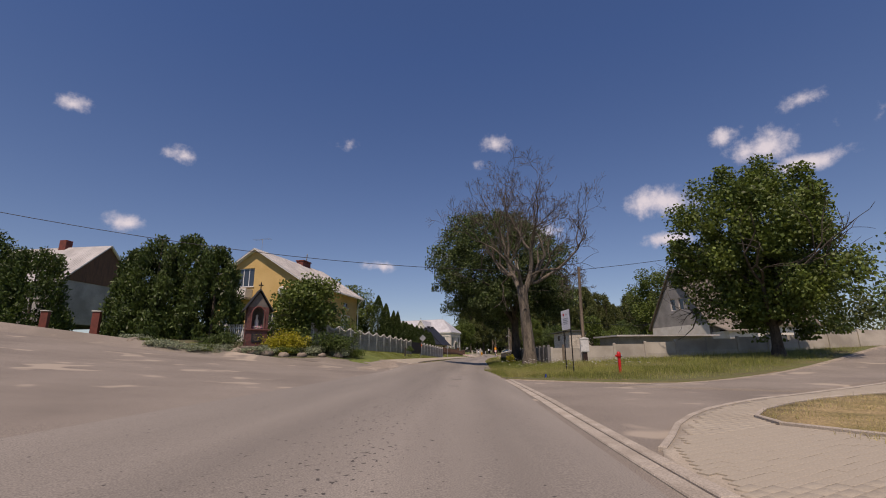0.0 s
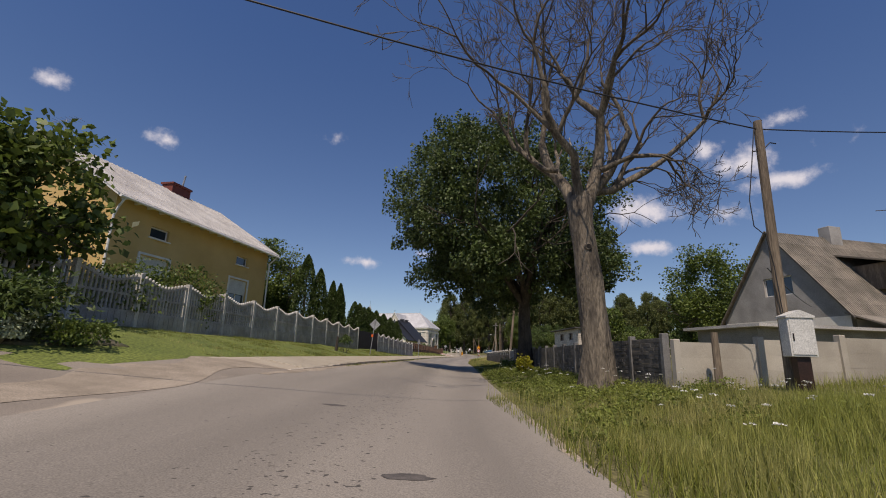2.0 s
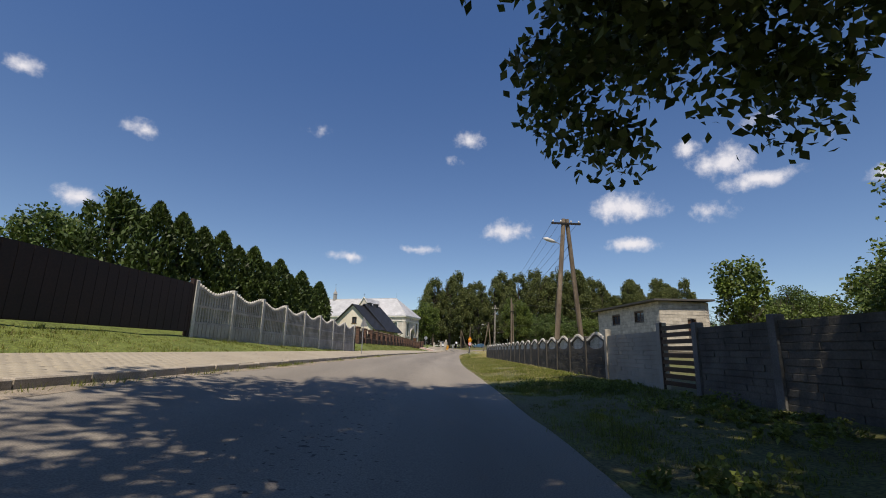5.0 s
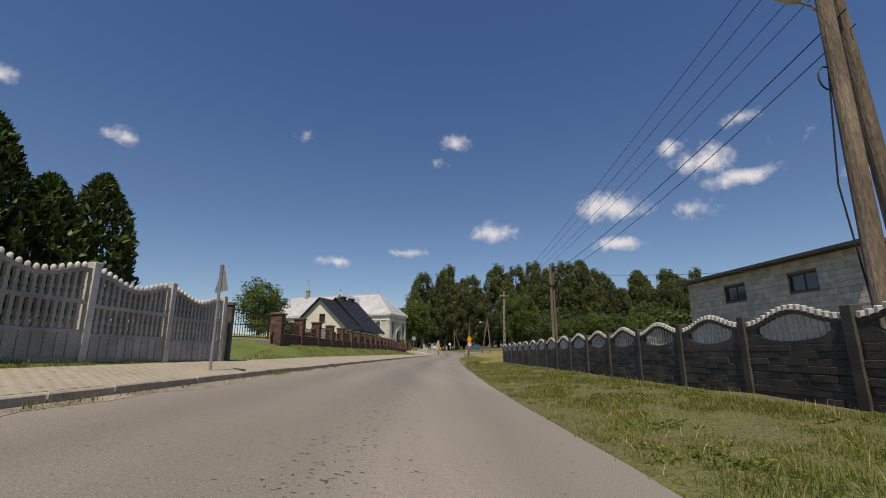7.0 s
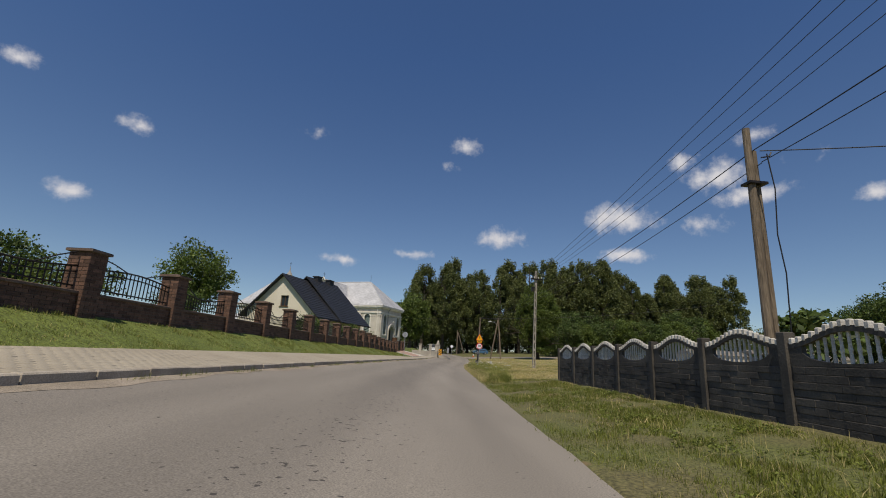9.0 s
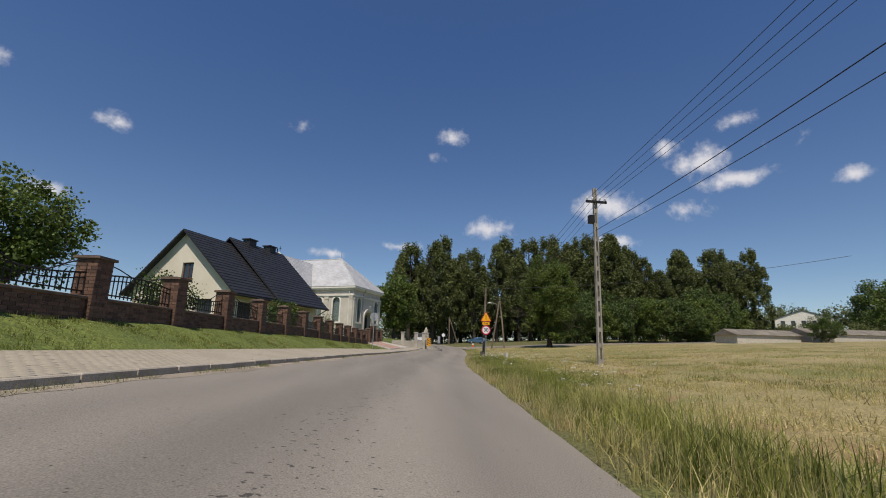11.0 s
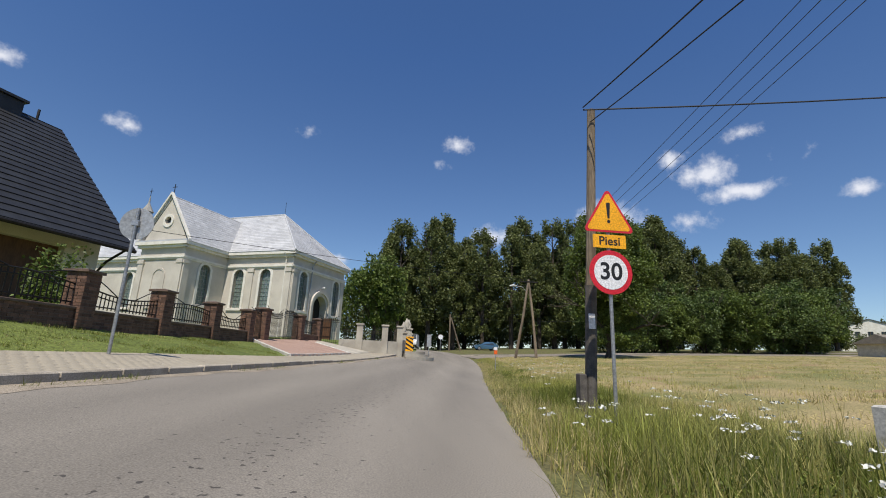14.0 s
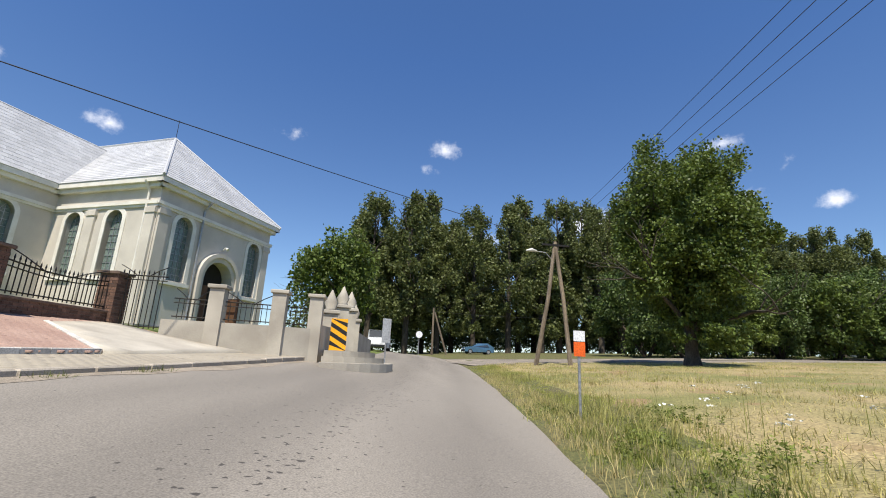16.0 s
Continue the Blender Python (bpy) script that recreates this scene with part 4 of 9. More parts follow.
# ---- shed of white blocks behind the wavy wall ----
sb = 1.3
blk = thing("block_shed", 21.9, 81.0, sb, 1.0, "unplastered shed of white lime blocks with a thin flat roof", "shed")
def block_wall(w, h, holes, m, name):
    """A wall of single blocks; those of the upper part are objects, the rest one mesh."""
    rest = Mesh()
    n = int(h / 0.25)
    for r in range(n):
        x = -w / 2 - (0.245 if r % 2 else 0)
        while x < w / 2 - 0.02:
            a, b = max(x, -w / 2), min(x + 0.485, w / 2)
            z0, z1 = r * 0.25 + 0.006, r * 0.25 + 0.244
            spans = [(a, b)]
            for hx0, hx1, hz0, hz1 in holes:
                if z1 > hz0 and z0 < hz1:
                    spans = [q for p_, q_ in spans for q in ((p_, min(q_, hx0)), (max(p_, hx1), q_))]
            for p_, q_ in spans:
                if q_ - p_ > 0.04:
                    jut = 0.008 * math.sin(r * 7.1 + x * 13)
                    rest.box(p_, q_, -0.02 + jut, 0.2, z0, z1, m)
            x += 0.49
    part(name, rest, BLOCK_WHITE, blk, kind="stuff")
    core = Mesh()
    wall_mesh(core, flat(w), [-0.4, h], [rect_hole(*q[:2], *q[2:]) for q in holes], 0.2, m @ pose(0, 0.005, 0))
    part("wall", core, MORTAR, blk)
block_wall(10.8, 3.75, [(-2.4, -0.9, 2.35, 3.15), (1.65, 3.15, 2.35, 3.15)], pose(0, 5.4, 0, 0, 0, -90), "blockwork")
block_wall(4.0, 3.75, [(0.2, 0.9, 1.2, 2.4)], pose(2.0, 0, 0), "blockwork")
for c, z0, w in ((-1.65, 2.35, 1.5), (2.4, 2.35, 1.5)):
    window(blk, pose(0, 5.4, 0, 0, 0, -90), c, z0, w, 0.8, depth=0.1, bars=1, frame=WOOD_BROWN, fw=0.06)
part("door", Mesh().box(2.2, 2.9, 0.08, 0.12, 1.2, 2.4), WOOD_BROWN, blk)
part("inner_wall", Mesh().box(0.25, 4.0, 10.6, 10.8, -0.3, 3.75).box(3.8, 4.0, 0.25, 10.6, -0.3, 3.75), MORTAR, blk)
part("roof", Mesh().box(-0.5, 4.4, -0.4, 11.25, 3.77, 3.91, pose(0, 0, 0, 0, -1.0, 0)), ROOF_TAR, blk, "thin dark roof slab")

# ---- dark-roofed house ----
db = 1.6
dh, fd = gable_house("graphite_roof_house", -8.2, 134.3, db, -22.0, 8.8, 11.1, 3.35, 7.5, "cream house with a graphite tiled roof",
                     PLASTER_CREAM, holes_front=[rect_hole(-0.1, 0.9, 3.9, 5.1), rect_hole(-2.9, -1.3, 0.9, 2.4), rect_hole(1.6, 2.9, 0.9, 2.4)],
                     holes_right=[rect_hole(-4.6, -3.2, 0.7, 2.3), rect_hole(-0.6, 0.8, 0.5, 2.3), rect_hole(1.9, 4.4, 0.0, 2.4)])
gable_roof(dh, 8.8, 4.4, 3.35, 7.45, 0.75, 0.5, 0.12, ROOF_DARK, "courses", verge=ROOF_DARK)
gable_roof(dh, 9.3, 6.7, 3.35, 7.95, 0.85, 0.35, 0.12, ROOF_DARK, "courses", y0=4.5, verge=ROOF_DARK)
window(dh, fd["front"], 0.4, 3.9, 1.0, 1.2, bars=1, frame=WOOD_BROWN, sill=WOOD_BROWN)
window(dh, fd["front"], -2.1, 0.9, 1.6, 1.5, bars=1, frame=WOOD_BROWN)
window(dh, fd["front"], 2.25, 0.9, 1.3, 1.5, bars=1, frame=WOOD_BROWN)
window(dh, fd["right"], -3.9, 0.7, 1.4, 1.6, bars=1, frame=WOOD_BROWN)
window(dh, fd["right"], 0.1, 0.5, 1.4, 1.8, bars=1, frame=WOOD_BROWN)
part("porch_recess", Mesh().box(1.9, 4.4, 0.3, 0.34, 0.0, 2.4, fd["right"]), WOOD_BROWN, dh, "dark wooden porch door")
for cy_ in (6.2, 9.0):
    part("chimney", Mesh().box(-0.35, 0.35, cy_, cy_ + 0.9, 7.2, 8.35, bevel=0.02).box(-0.45, 0.45, cy_ - 0.1, cy_ + 1.0, 8.35, 8.45), ROOF_DARK, dh, "graphite-clad chimney")
part("flue_pipe", Mesh().tube([(0.0, 10.6, 7.8), (0.0, 10.6, 8.5)], 0.05, 6), IRON, dh)
part("gutter", Mesh().tube([(5.25, -0.4, 2.62), (5.25, 4.4, 2.62)], 0.07, 8).tube([(5.6, 4.6, 2.55), (5.6, 11.5, 2.55)], 0.07, 8), IRON, dh, "dark gutter")
part("downpipe", Mesh().tube([(5.6, 11.1, 2.5), (4.9, 11.05, 2.1), (4.5, 11.05, 1.7), (4.5, 11.05, 0.0)], 0.045, 8), IRON, dh)

# ---- church ----
CB, CE = 1.25, 8.33          # base height; eave above it
church = thing("church", 1.43, 166.33, CB, -23.8, "cream plastered parish church with a pale zinc roof", "church")
NV, WL, WD, WP, LW = 8.9, 7.45, 5.05, 4.75, 33.0     # nave width, wing's inner corner, wing's width and depth, nave's length
RN, RW, HIP = 13.45, 12.65, 5.15
faces_c = {"south_a": pose(-WL / 2, 0, 0), "end": pose(0, NV / 2, 0, 0, 0, 90), "wing_front": pose(-WL - WD / 2, -WP, 0),
           "wing_side": pose(-WL, -WP / 2, 0, 0, 0, 90), "wing_west": pose(-WL - WD, -WP / 2, 0, 0, 0, -90),
           "south_b": pose((-LW - WL - WD) / 2, 0, 0), "north": pose(-LW / 2, NV, 0, 0, 0, 180), "west": pose(-LW, NV / 2, 0, 0, 0, -90)}
SILL, SPR, HW = 3.15, 6.15, 0.56
plan_c = [("south_a", flat(WL), [-0.8, CE], [(-2.1, SILL), (0.9, SILL)], []), ("end", flat(NV - 1.2), [-0.8, CE], [(-2.7, SILL), (3.0, SILL)], [arch_hole(0.2, 1.1, -0.1, 3.7)]),
          ("wing_front", gable(WD, CE, RW), [-0.8, CE, RW], [], []), ("wing_side", lambda z: (-WP / 2 + 0.6, WP / 2), [-0.8, CE], [(0.0, SILL)], []),
          ("wing_west", lambda z: (-WP / 2, WP / 2 - 0.6), [-0.8, CE], [(0.0, SILL)], []), ("south_b", flat(LW - WL - WD), [-0.8, CE], [(-6.5, SILL), (-2.2, SILL), (3.0, SILL)], []),
          ("north", flat(LW), [-0.8, CE], [], []), ("west", flat(NV - 1.2), [-0.8, CE], [], [])]
for key, out, zs, wins, extra in plan_c:
    me = Mesh()
    m = faces_c[key]
    holes = [arch_hole(x, HW, z, SPR) for x, z in wins] + extra
    if key == "wing_front":
        holes = [arch_hole(0, 0.38, CE + 1.75, CE + 1.95)]
    wall_mesh(me, out, zs, holes, 0.6, m)
    part("wall", me, PLASTER_CHURCH, church)
    for x, z in wins:
        fr = Mesh()
        # white arched surround, proud of the wall
        arc = [(x - HW, z)] + [(x - HW * math.cos(math.pi * k / 12), SPR + HW * math.sin(math.pi * k / 12)) for k in range(13)] + [(x + HW, z)]
        big = HW + 0.24
        arc2 = [(x - big, z - 0.05)] + [(x - big * math.cos(math.pi * k / 12), SPR + big * math.sin(math.pi * k / 12)) for k in range(13)] + [(x + big, z - 0.05)]
        for k in range(14):
            fr.prism([arc[k], arc[k + 1], arc2[k + 1], arc2[k]][::-1], -0.05, 0.0, m)
        win = part("arched_window", fr, STUCCO_WHITE, church)
        part("sill", Mesh().box(x - big - 0.1, x + big + 0.1, -0.14, 0.0, z - 0.25, z - 0.06, m), STUCCO_WHITE, win)
        glz = Mesh()
        glz.add([m @ Vector((px, 0.3, pz)) for px, pz in arc], [tuple(range(len(arc)))])
        part("pane", glz, GLASS_CHURCH, win)
        rv = Mesh()
        for k in range(14):
            (xa, za), (xb, zb) = arc[k], arc[k + 1]
            rv.add([m @ Vector(q) for q in ((xa, 0.0, za), (xb, 0.0, zb), (xb, 0.3, zb), (xa, 0.3, za))], [(0, 1, 2, 3)])
        part("reveal", rv, STUCCO_WHITE, win)
        gr = Mesh()
        for k in range(1, 4):
            c = x - HW + 2 * HW * k / 4
            gr.box(c - 0.013, c + 0.013, 0.27, 0.3, z, SPR + math.sqrt(max(HW ** 2 - (c - x) ** 2, 0)), m)
        for k in range(1, 9):
            gr.box(x - HW, x + HW, 0.265, 0.295, z + (SPR - z) * k / 8 - 0.011, z + (SPR - z) * k / 8 + 0.011, m)
        for k in range(1, 6):
            a_ = math.pi * k / 6
            p0, p1 = m @ Vector((x, 0.28, SPR)), m @ Vector((x - HW * math.cos(a_), 0.28, SPR + HW * math.sin(a_)))
            gr.tube([p0, p1], 0.012, 4)
        part("glazing_grid", gr, GALV, win)
# cornice, frieze band, plinth, pilasters
outline_c = [(0.0, 0.0), (0.0, NV), (-LW, NV), (-LW, 0.0), (-WL - WD, 0.0), (-WL - WD, -WP), (-WL, -WP), (-WL, 0.0)]
def band(me, z0, z1, off):
    """A moulding that runs round the church."""
    n = len(outline_c)
    for i in range(n):
        (x0, y0), (x1, y1) = outline_c[i], outline_c[(i + 1) % n]
        d = Vector((x1 - x0, y1 - y0, 0))
        ln = d.length
        rz = math.degrees(math.atan2(d.y, d.x))
        me.box(-off + 0.002 * i, ln + off - 0.002 * i, -off, 0.0, z0, z1, pose(x0, y0, 0, 0, 0, rz) @ pose(0, 0, 0))
co_, fz, pl = Mesh(), Mesh(), Mesh()
band(co_, CE - 0.30, CE - 0.02, 0.42)
band(co_, CE - 0.52, CE - 0.30, 0.25)
band(fz, CE - 1.42, CE - 1.24, 0.16)
band(fz, CE - 1.55, CE - 1.42, 0.09)
band(pl, -0.8, 0.75, 0.1)
part("cornice", co_, STUCCO_WHITE, church, "white moulded cornice")
part("frieze_band", fz, STUCCO_WHITE, church)
part("plinth", pl, PLASTER_GREY, church)
for key, x in (("south_a", 3.35), ("south_a", -0.75), ("end", -4.1), ("end", 4.1), ("wing_front", -2.2), ("wing_front", 2.2), ("wing_side", -2.1), ("south_b", 9.6)):
    part("pilaster", Mesh().box(x - 0.3, x + 0.3, -0.12, 0.0, 0.75, CE - 1.55, faces_c[key]).box(x - 0.36, x + 0.36, -0.17, 0.0, CE - 1.9, CE - 1.62, faces_c[key]), PLASTER_CHURCH, church)
# blind niche and round window of the wing
nm = faces_c["wing_front"]
nic = Mesh()
for k in range(12):
    a0, a1 = math.pi * k / 12, math.pi * (k + 1) / 12
    nic.prism([(-0.6 * math.cos(a0), 5.3 + 0.6 * math.sin(a0)), (-0.6 * math.cos(a1), 5.3 + 0.6 * math.sin(a1)), (-0.75 * math.cos(a1), 5.3 + 0.75 * math.sin(a1)), (-0.75 * math.cos(a0), 5.3 + 0.75 * math.sin(a0))], -0.05, 0, nm)
nic.box(-0.75, -0.6, -0.05, 0, 2.7, 5.3, nm).box(0.6, 0.75, -0.05, 0, 2.7, 5.3, nm).box(-0.85, 0.85, -0.1, 0, 2.55, 2.7, nm)
part("niche", nic, PLASTER_CHURCH, church)
ocu = Mesh()
for k in range(20):
    a0, a1 = 2 * math.pi * k / 20, 2 * math.pi * (k + 1) / 20
    ocu.prism([(0.38 * math.cos(a0), CE + 1.95 + 0.38 * math.sin(a0)), (0.38 * math.cos(a1), CE + 1.95 + 0.38 * math.sin(a1)), (0.6 * math.cos(a1), CE + 1.95 + 0.6 * math.sin(a1)), (0.6 * math.cos(a0), CE + 1.95 + 0.6 * math.sin(a0))], -0.08, 0.05, nm)
oc = part("round_window", ocu, STUCCO_WHITE, church)
part("pane", Mesh().box(-0.5, 0.5, 0.2, 0.22, CE + 1.4, CE + 2.5, nm), GLASS, oc)
part("verge", Mesh().prism([(-WD / 2 - 0.45, CE - 0.05), (0, RW + 0.05), (0, RW + 0.3), (-WD / 2 - 0.45, CE + 0.2)], -0.25, 0.0, nm).prism([(WD / 2 + 0.45, CE + 0.2), (0, RW + 0.3), (0, RW + 0.05), (WD / 2 + 0.45, CE - 0.05)], -0.25, 0.0, nm), STUCCO_WHITE, church)
part("gable_cornice", Mesh().box(-WD / 2 - 0.4, WD / 2 + 0.4, -0.4, 0.0, CE - 0.02, CE + 0.12, nm), ROOF_WHITE, church)
# portal
em = faces_c["end"]
door = Mesh()
for k in range(12):
    a0, a1 = math.pi * k / 12, math.pi * (k + 1) / 12
    for r0, r1, y0_ in ((1.1, 1.38, -0.16), (1.38, 1.62, -0.28)):
        door.prism([(0.2 - r0 * math.cos(a0), 3.7 + r0 * math.sin(a0)), (0.2 - r0 * math.cos(a1), 3.7 + r0 * math.sin(a1)), (0.2 - r1 * math.cos(a1), 3.7 + r1 * math.sin(a1)), (0.2 - r1 * math.cos(a0), 3.7 + r1 * math.sin(a0))][::-1], y0_, 0.0, em)
for s_ in (-1, 1):
    a_, b_ = sorted((0.2 + s_ * 1.1, 0.2 + s_ * 1.38))
    door.box(a_, b_, -0.16, 0.0, -0.1, 3.7, em)
    a_, b_ = sorted((0.2 + s_ * 1.38, 0.2 + s_ * 1.62))
    door.box(a_, b_, -0.28, 0.0, -0.1, 3.72, em)
portal = part("portal", door, PLASTER_CHURCH, church)
part("door_leaf", Mesh().box(-0.9, 0.15, 0.45, 0.5, -0.05, 3.4, em), WOOD_BROWN, portal, "dark church door leaf")
leaf_ = part("door_leaf", Mesh().box(1.2, 1.27, -1.0, 0.1, -0.05, 2.75, em), IRON_BROWN, portal, "dark panelled door leaf standing open")
for z_ in (0.15, 1.05, 1.95):
    part("door_panel", Mesh().box(1.185, 1.2, -0.88, -0.05, z_, z_ + 0.75, em), WOOD_BROWN, leaf_)
# black sheet behind the doorway, painted as the unlit interior
part("hall_shade", Mesh().box(-0.95, 1.35, 0.58, 0.62, -0.1, 4.9, em), INNER_SHADE, portal)
part("lamp", Mesh().tube([em @ Vector((0.2, -0.05, 5.55)), em @ Vector((0.2, -0.35, 5.7)), em @ Vector((0.2, -0.5, 5.58))], [0.03, 0.05, 0.11], 8), PLASTIC_GREY, church)
part("downpipe", Mesh().tube([em @ Vector((-1.5, -0.45, CE - 0.3)), em @ Vector((-1.6, -0.1, CE - 0.9)), em @ Vector((-1.6, -0.1, 0.0))], 0.06, 8), GALV, church)
part("downpipe", Mesh().tube([(-0.7, -0.45, CE - 0.2), (-0.7, -0.12, CE - 0.7), (-0.72, -0.1, 0.0)], 0.06, 8), STUCCO_WHITE, church)
# roof: slopes laid with zinc diamonds
o_ = 0.45
def slope(name, pts, material=ROOF_WHITE, tile=0.42):
    """A roof slope from its corners (the first two along the eave), with a deck and staggered zinc sheets."""
    P = [Vector(q) for q in pts]
    ux = (P[1] - P[0]).normalized()
    nn = ux.cross(P[-1] - P[0]).normalized()
    uy = nn.cross(ux)
    deck = Mesh()
    n = len(P)
    deck.add([q for q in P] + [q - nn * 0.12 for q in P], [tuple(range(n)), tuple(range(2 * n - 1, n - 1, -1))] + [(i, n + i, n + (i + 1) % n, (i + 1) % n) for i in range(n)])
    ro = part(name, deck, material, church)
    poly = [((q - P[0]).dot(ux), (q - P[0]).dot(uy)) for q in P]
    cv = Mesh()
    slope_courses(cv, P[0] + nn * 0.004, ux, uy, poly, 0.30, 0.016, 0.003, tile)
    part("zinc_covering", cv, material, ro, kind="stuff")
    return ro
ez, kk = CE, (RN - CE) / (NV / 2)
zo = CE - 0.02
slope("roof_south", [(-LW - o_, -o_, zo), (o_, -o_, zo), (-HIP, NV / 2, RN), (-LW + 3.5, NV / 2, RN)])
slope("roof_east", [(o_, -o_, zo), (o_, NV + o_, zo), (-HIP, NV / 2, RN)])
slope("roof_north", [(o_, NV + o_, zo), (-LW - o_, NV + o_, zo), (-LW + 3.5, NV / 2, RN), (-HIP, NV / 2, RN)])
slope("roof_west", [(-LW - o_, NV + o_, zo), (-LW - o_, -o_, zo), (-LW + 3.5, NV / 2, RN)])
wc = -WL - WD / 2
slope("wing_roof_east", [(-WL + o_, -WP - 0.1, zo + 0.01), (-WL + o_, 3.9, zo + 0.01), (wc, 3.9, RW), (wc, -WP - 0.1, RW)])
slope("wing_roof_west", [(-WL - WD - o_, 3.9, zo + 0.01), (-WL - WD - o_, -WP - 0.1, zo + 0.01), (wc, -WP - 0.1, RW), (wc, 3.9, RW)])
rg = Mesh().tube([(-HIP, NV / 2, RN + 0.03), (-LW + 3.5, NV / 2, RN + 0.03)], 0.09, 6).tube([(-HIP, NV / 2, RN + 0.03), (o_, -o_, zo + 0.06)], 0.08, 6).tube([(-HIP, NV / 2, RN + 0.03), (o_, NV + o_, zo + 0.06)], 0.08, 6)
part("ridge_cap", rg, ROOF_WHITE, church)
part("lightning_rod", Mesh().tube([(-HIP, NV / 2, RN), (-HIP, NV / 2, RN + 1.4)], 0.02, 5), IRON, church)
part("gable_cross", Mesh().box(wc - 0.025, wc + 0.025, -WP - 0.02, -WP + 0.02, RW + 0.2, RW + 1.1).box(wc - 0.25, wc + 0.25, -WP - 0.022, -WP + 0.022, RW + 0.78, RW + 0.83), IRON, church)
tur = Mesh().tube([(-25, NV / 2, RN - 0.6), (-25, NV / 2, RN + 1.6)], 0.55, 8).tube([(-25, NV / 2, RN + 1.6), (-25, NV / 2, RN + 1.75), (-25, NV / 2, RN + 2.3), (-25, NV / 2, RN + 2.7), (-25, NV / 2, RN + 3.6)], [0.7, 0.6, 0.3, 0.12, 0.04], 8)
tu = part("bell_turret", tur, PLASTER_GREY, church, "small beige bell turret")
part("cross", Mesh().tube([(-25, NV / 2, RN + 3.6), (-25, NV / 2, RN + 4.6)], 0.03, 4).tube([(-25.25, NV / 2, RN + 4.25), (-24.75, NV / 2, RN + 4.25)], 0.03, 4), IRON, tu)
part("lower_annexe", Mesh().box(-LW - 4.0, -LW - 0.01, 1.5, 8.0, -0.8, 5.2), PLASTER_CHURCH, church)
part("annexe_roof", Mesh().add([(-LW - 4.4, 1.1, 5.2), (-LW, 1.1, 5.2), (-LW, 8.4, 5.2), (-LW - 4.4, 8.4, 5.2), (-LW, 4.75, 7.6), (-LW - 2.0, 4.75, 7.6)], [(0, 1, 4, 5), (2, 3, 5, 4), (3, 0, 5), (1, 2, 4), (3, 2, 1, 0)]), ROOF_WHITE, church)

# ---- far house and long barn across the meadow ----
fh_, ff = gable_house("far_house", 166.0, 258.0, 7.4, -40.0, 18.0, 20.0, 7.4, 10.6, "pale distant house with a grey hipped roof", STUCCO_WHITE,
                      holes_front=[rect_hole(q - 0.7, q + 0.7, z, z + 2.0) for q in (-6.5, -3.25, 0.0, 3.25, 6.5) for z in (0.9, 4.6)])
gable_roof(fh_, 18.0, 20.0, 7.4, 10.6, 0.6, 0.3, 0.15, ROOF_TAR, "sheets")
for wx in (-6.5, -3.25, 0.0, 3.25, 6.5):
    for wz in (0.9, 4.6):
        window(fh_, ff["front"], wx, wz, 1.4, 2.0, bars=1, frame=WOOD_BROWN)
for bx, by, bl in ((61.5, 166.0, 12.0), (75.0, 166.5, 24.0)):
    bn = thing("barn", bx, by, float(ground_many(np.array([bx]), np.array([by]))[0]) - 0.2, 4.0, "long low barn of pale stone with a dark roof", "barn", "barns by the meadow")
    part("wall", Mesh().box(0, bl, 0, 4.5, -0.3, 1.65), BLOCK_WHITE, bn)
    part("roof", Mesh().add([(-0.4, -0.3, 1.6), (bl + 0.4, -0.3, 1.6), (bl + 0.4, 4.8, 1.6), (-0.4, 4.8, 1.6), (-0.4, 2.25, 2.6), (bl + 0.4, 2.25, 2.6)], [(0, 1, 5, 4), (2, 3, 4, 5), (3, 0, 4), (1, 2, 5), (3, 2, 1, 0)]), ROOF_ETERNIT, bn)
# ---- fences and walls ----
def along(p, q, n):
    """Stations between two plan points, their spacing and the direction in degrees."""
    p, q = Vector(p), Vector(q)
    return [p.lerp(q, k / n) for k in range(n + 1)], (q - p).length / n, math.degrees(math.atan2(q.y - p.y, q.x - p.x))


def set_down(points, low=0.0):
    return [float(ground_d(float(edge_x(q.y)) - q.x, q.y)) + low for q in points]


# one baluster of the painted fence, shared by all
bal_me = Mesh()
for z0, z1, r0, r1 in ((0.0, 0.12, 0.034, 0.040), (0.12, 0.30, 0.040, 0.026), (0.30, 0.42, 0.026, 0.042), (0.42, 0.60, 0.042, 0.028), (0.60, 1.0, 0.028, 0.036)):
    bal_me.add([(s * r, t * 0.028, z) for z, r in ((z0, r0), (z1, r1)) for s, t in ((-1, -1), (1, -1), (1, 1), (-1, 1))],
               [(0, 1, 5, 4), (1, 2, 6, 5), (2, 3, 7, 6), (3, 0, 4, 7)])
BALUSTER = bal_me.make("baluster", CONC_LIGHT)
knob = Mesh()
knob.tube([(0, 0, -0.02), (0, 0, 0.03), (0, 0, 0.075), (0, 0, 0.10)], [0.032, 0.048, 0.04, 0.012], 6)
KNOB = knob.make("finial", CONC_POST, smooth=True)


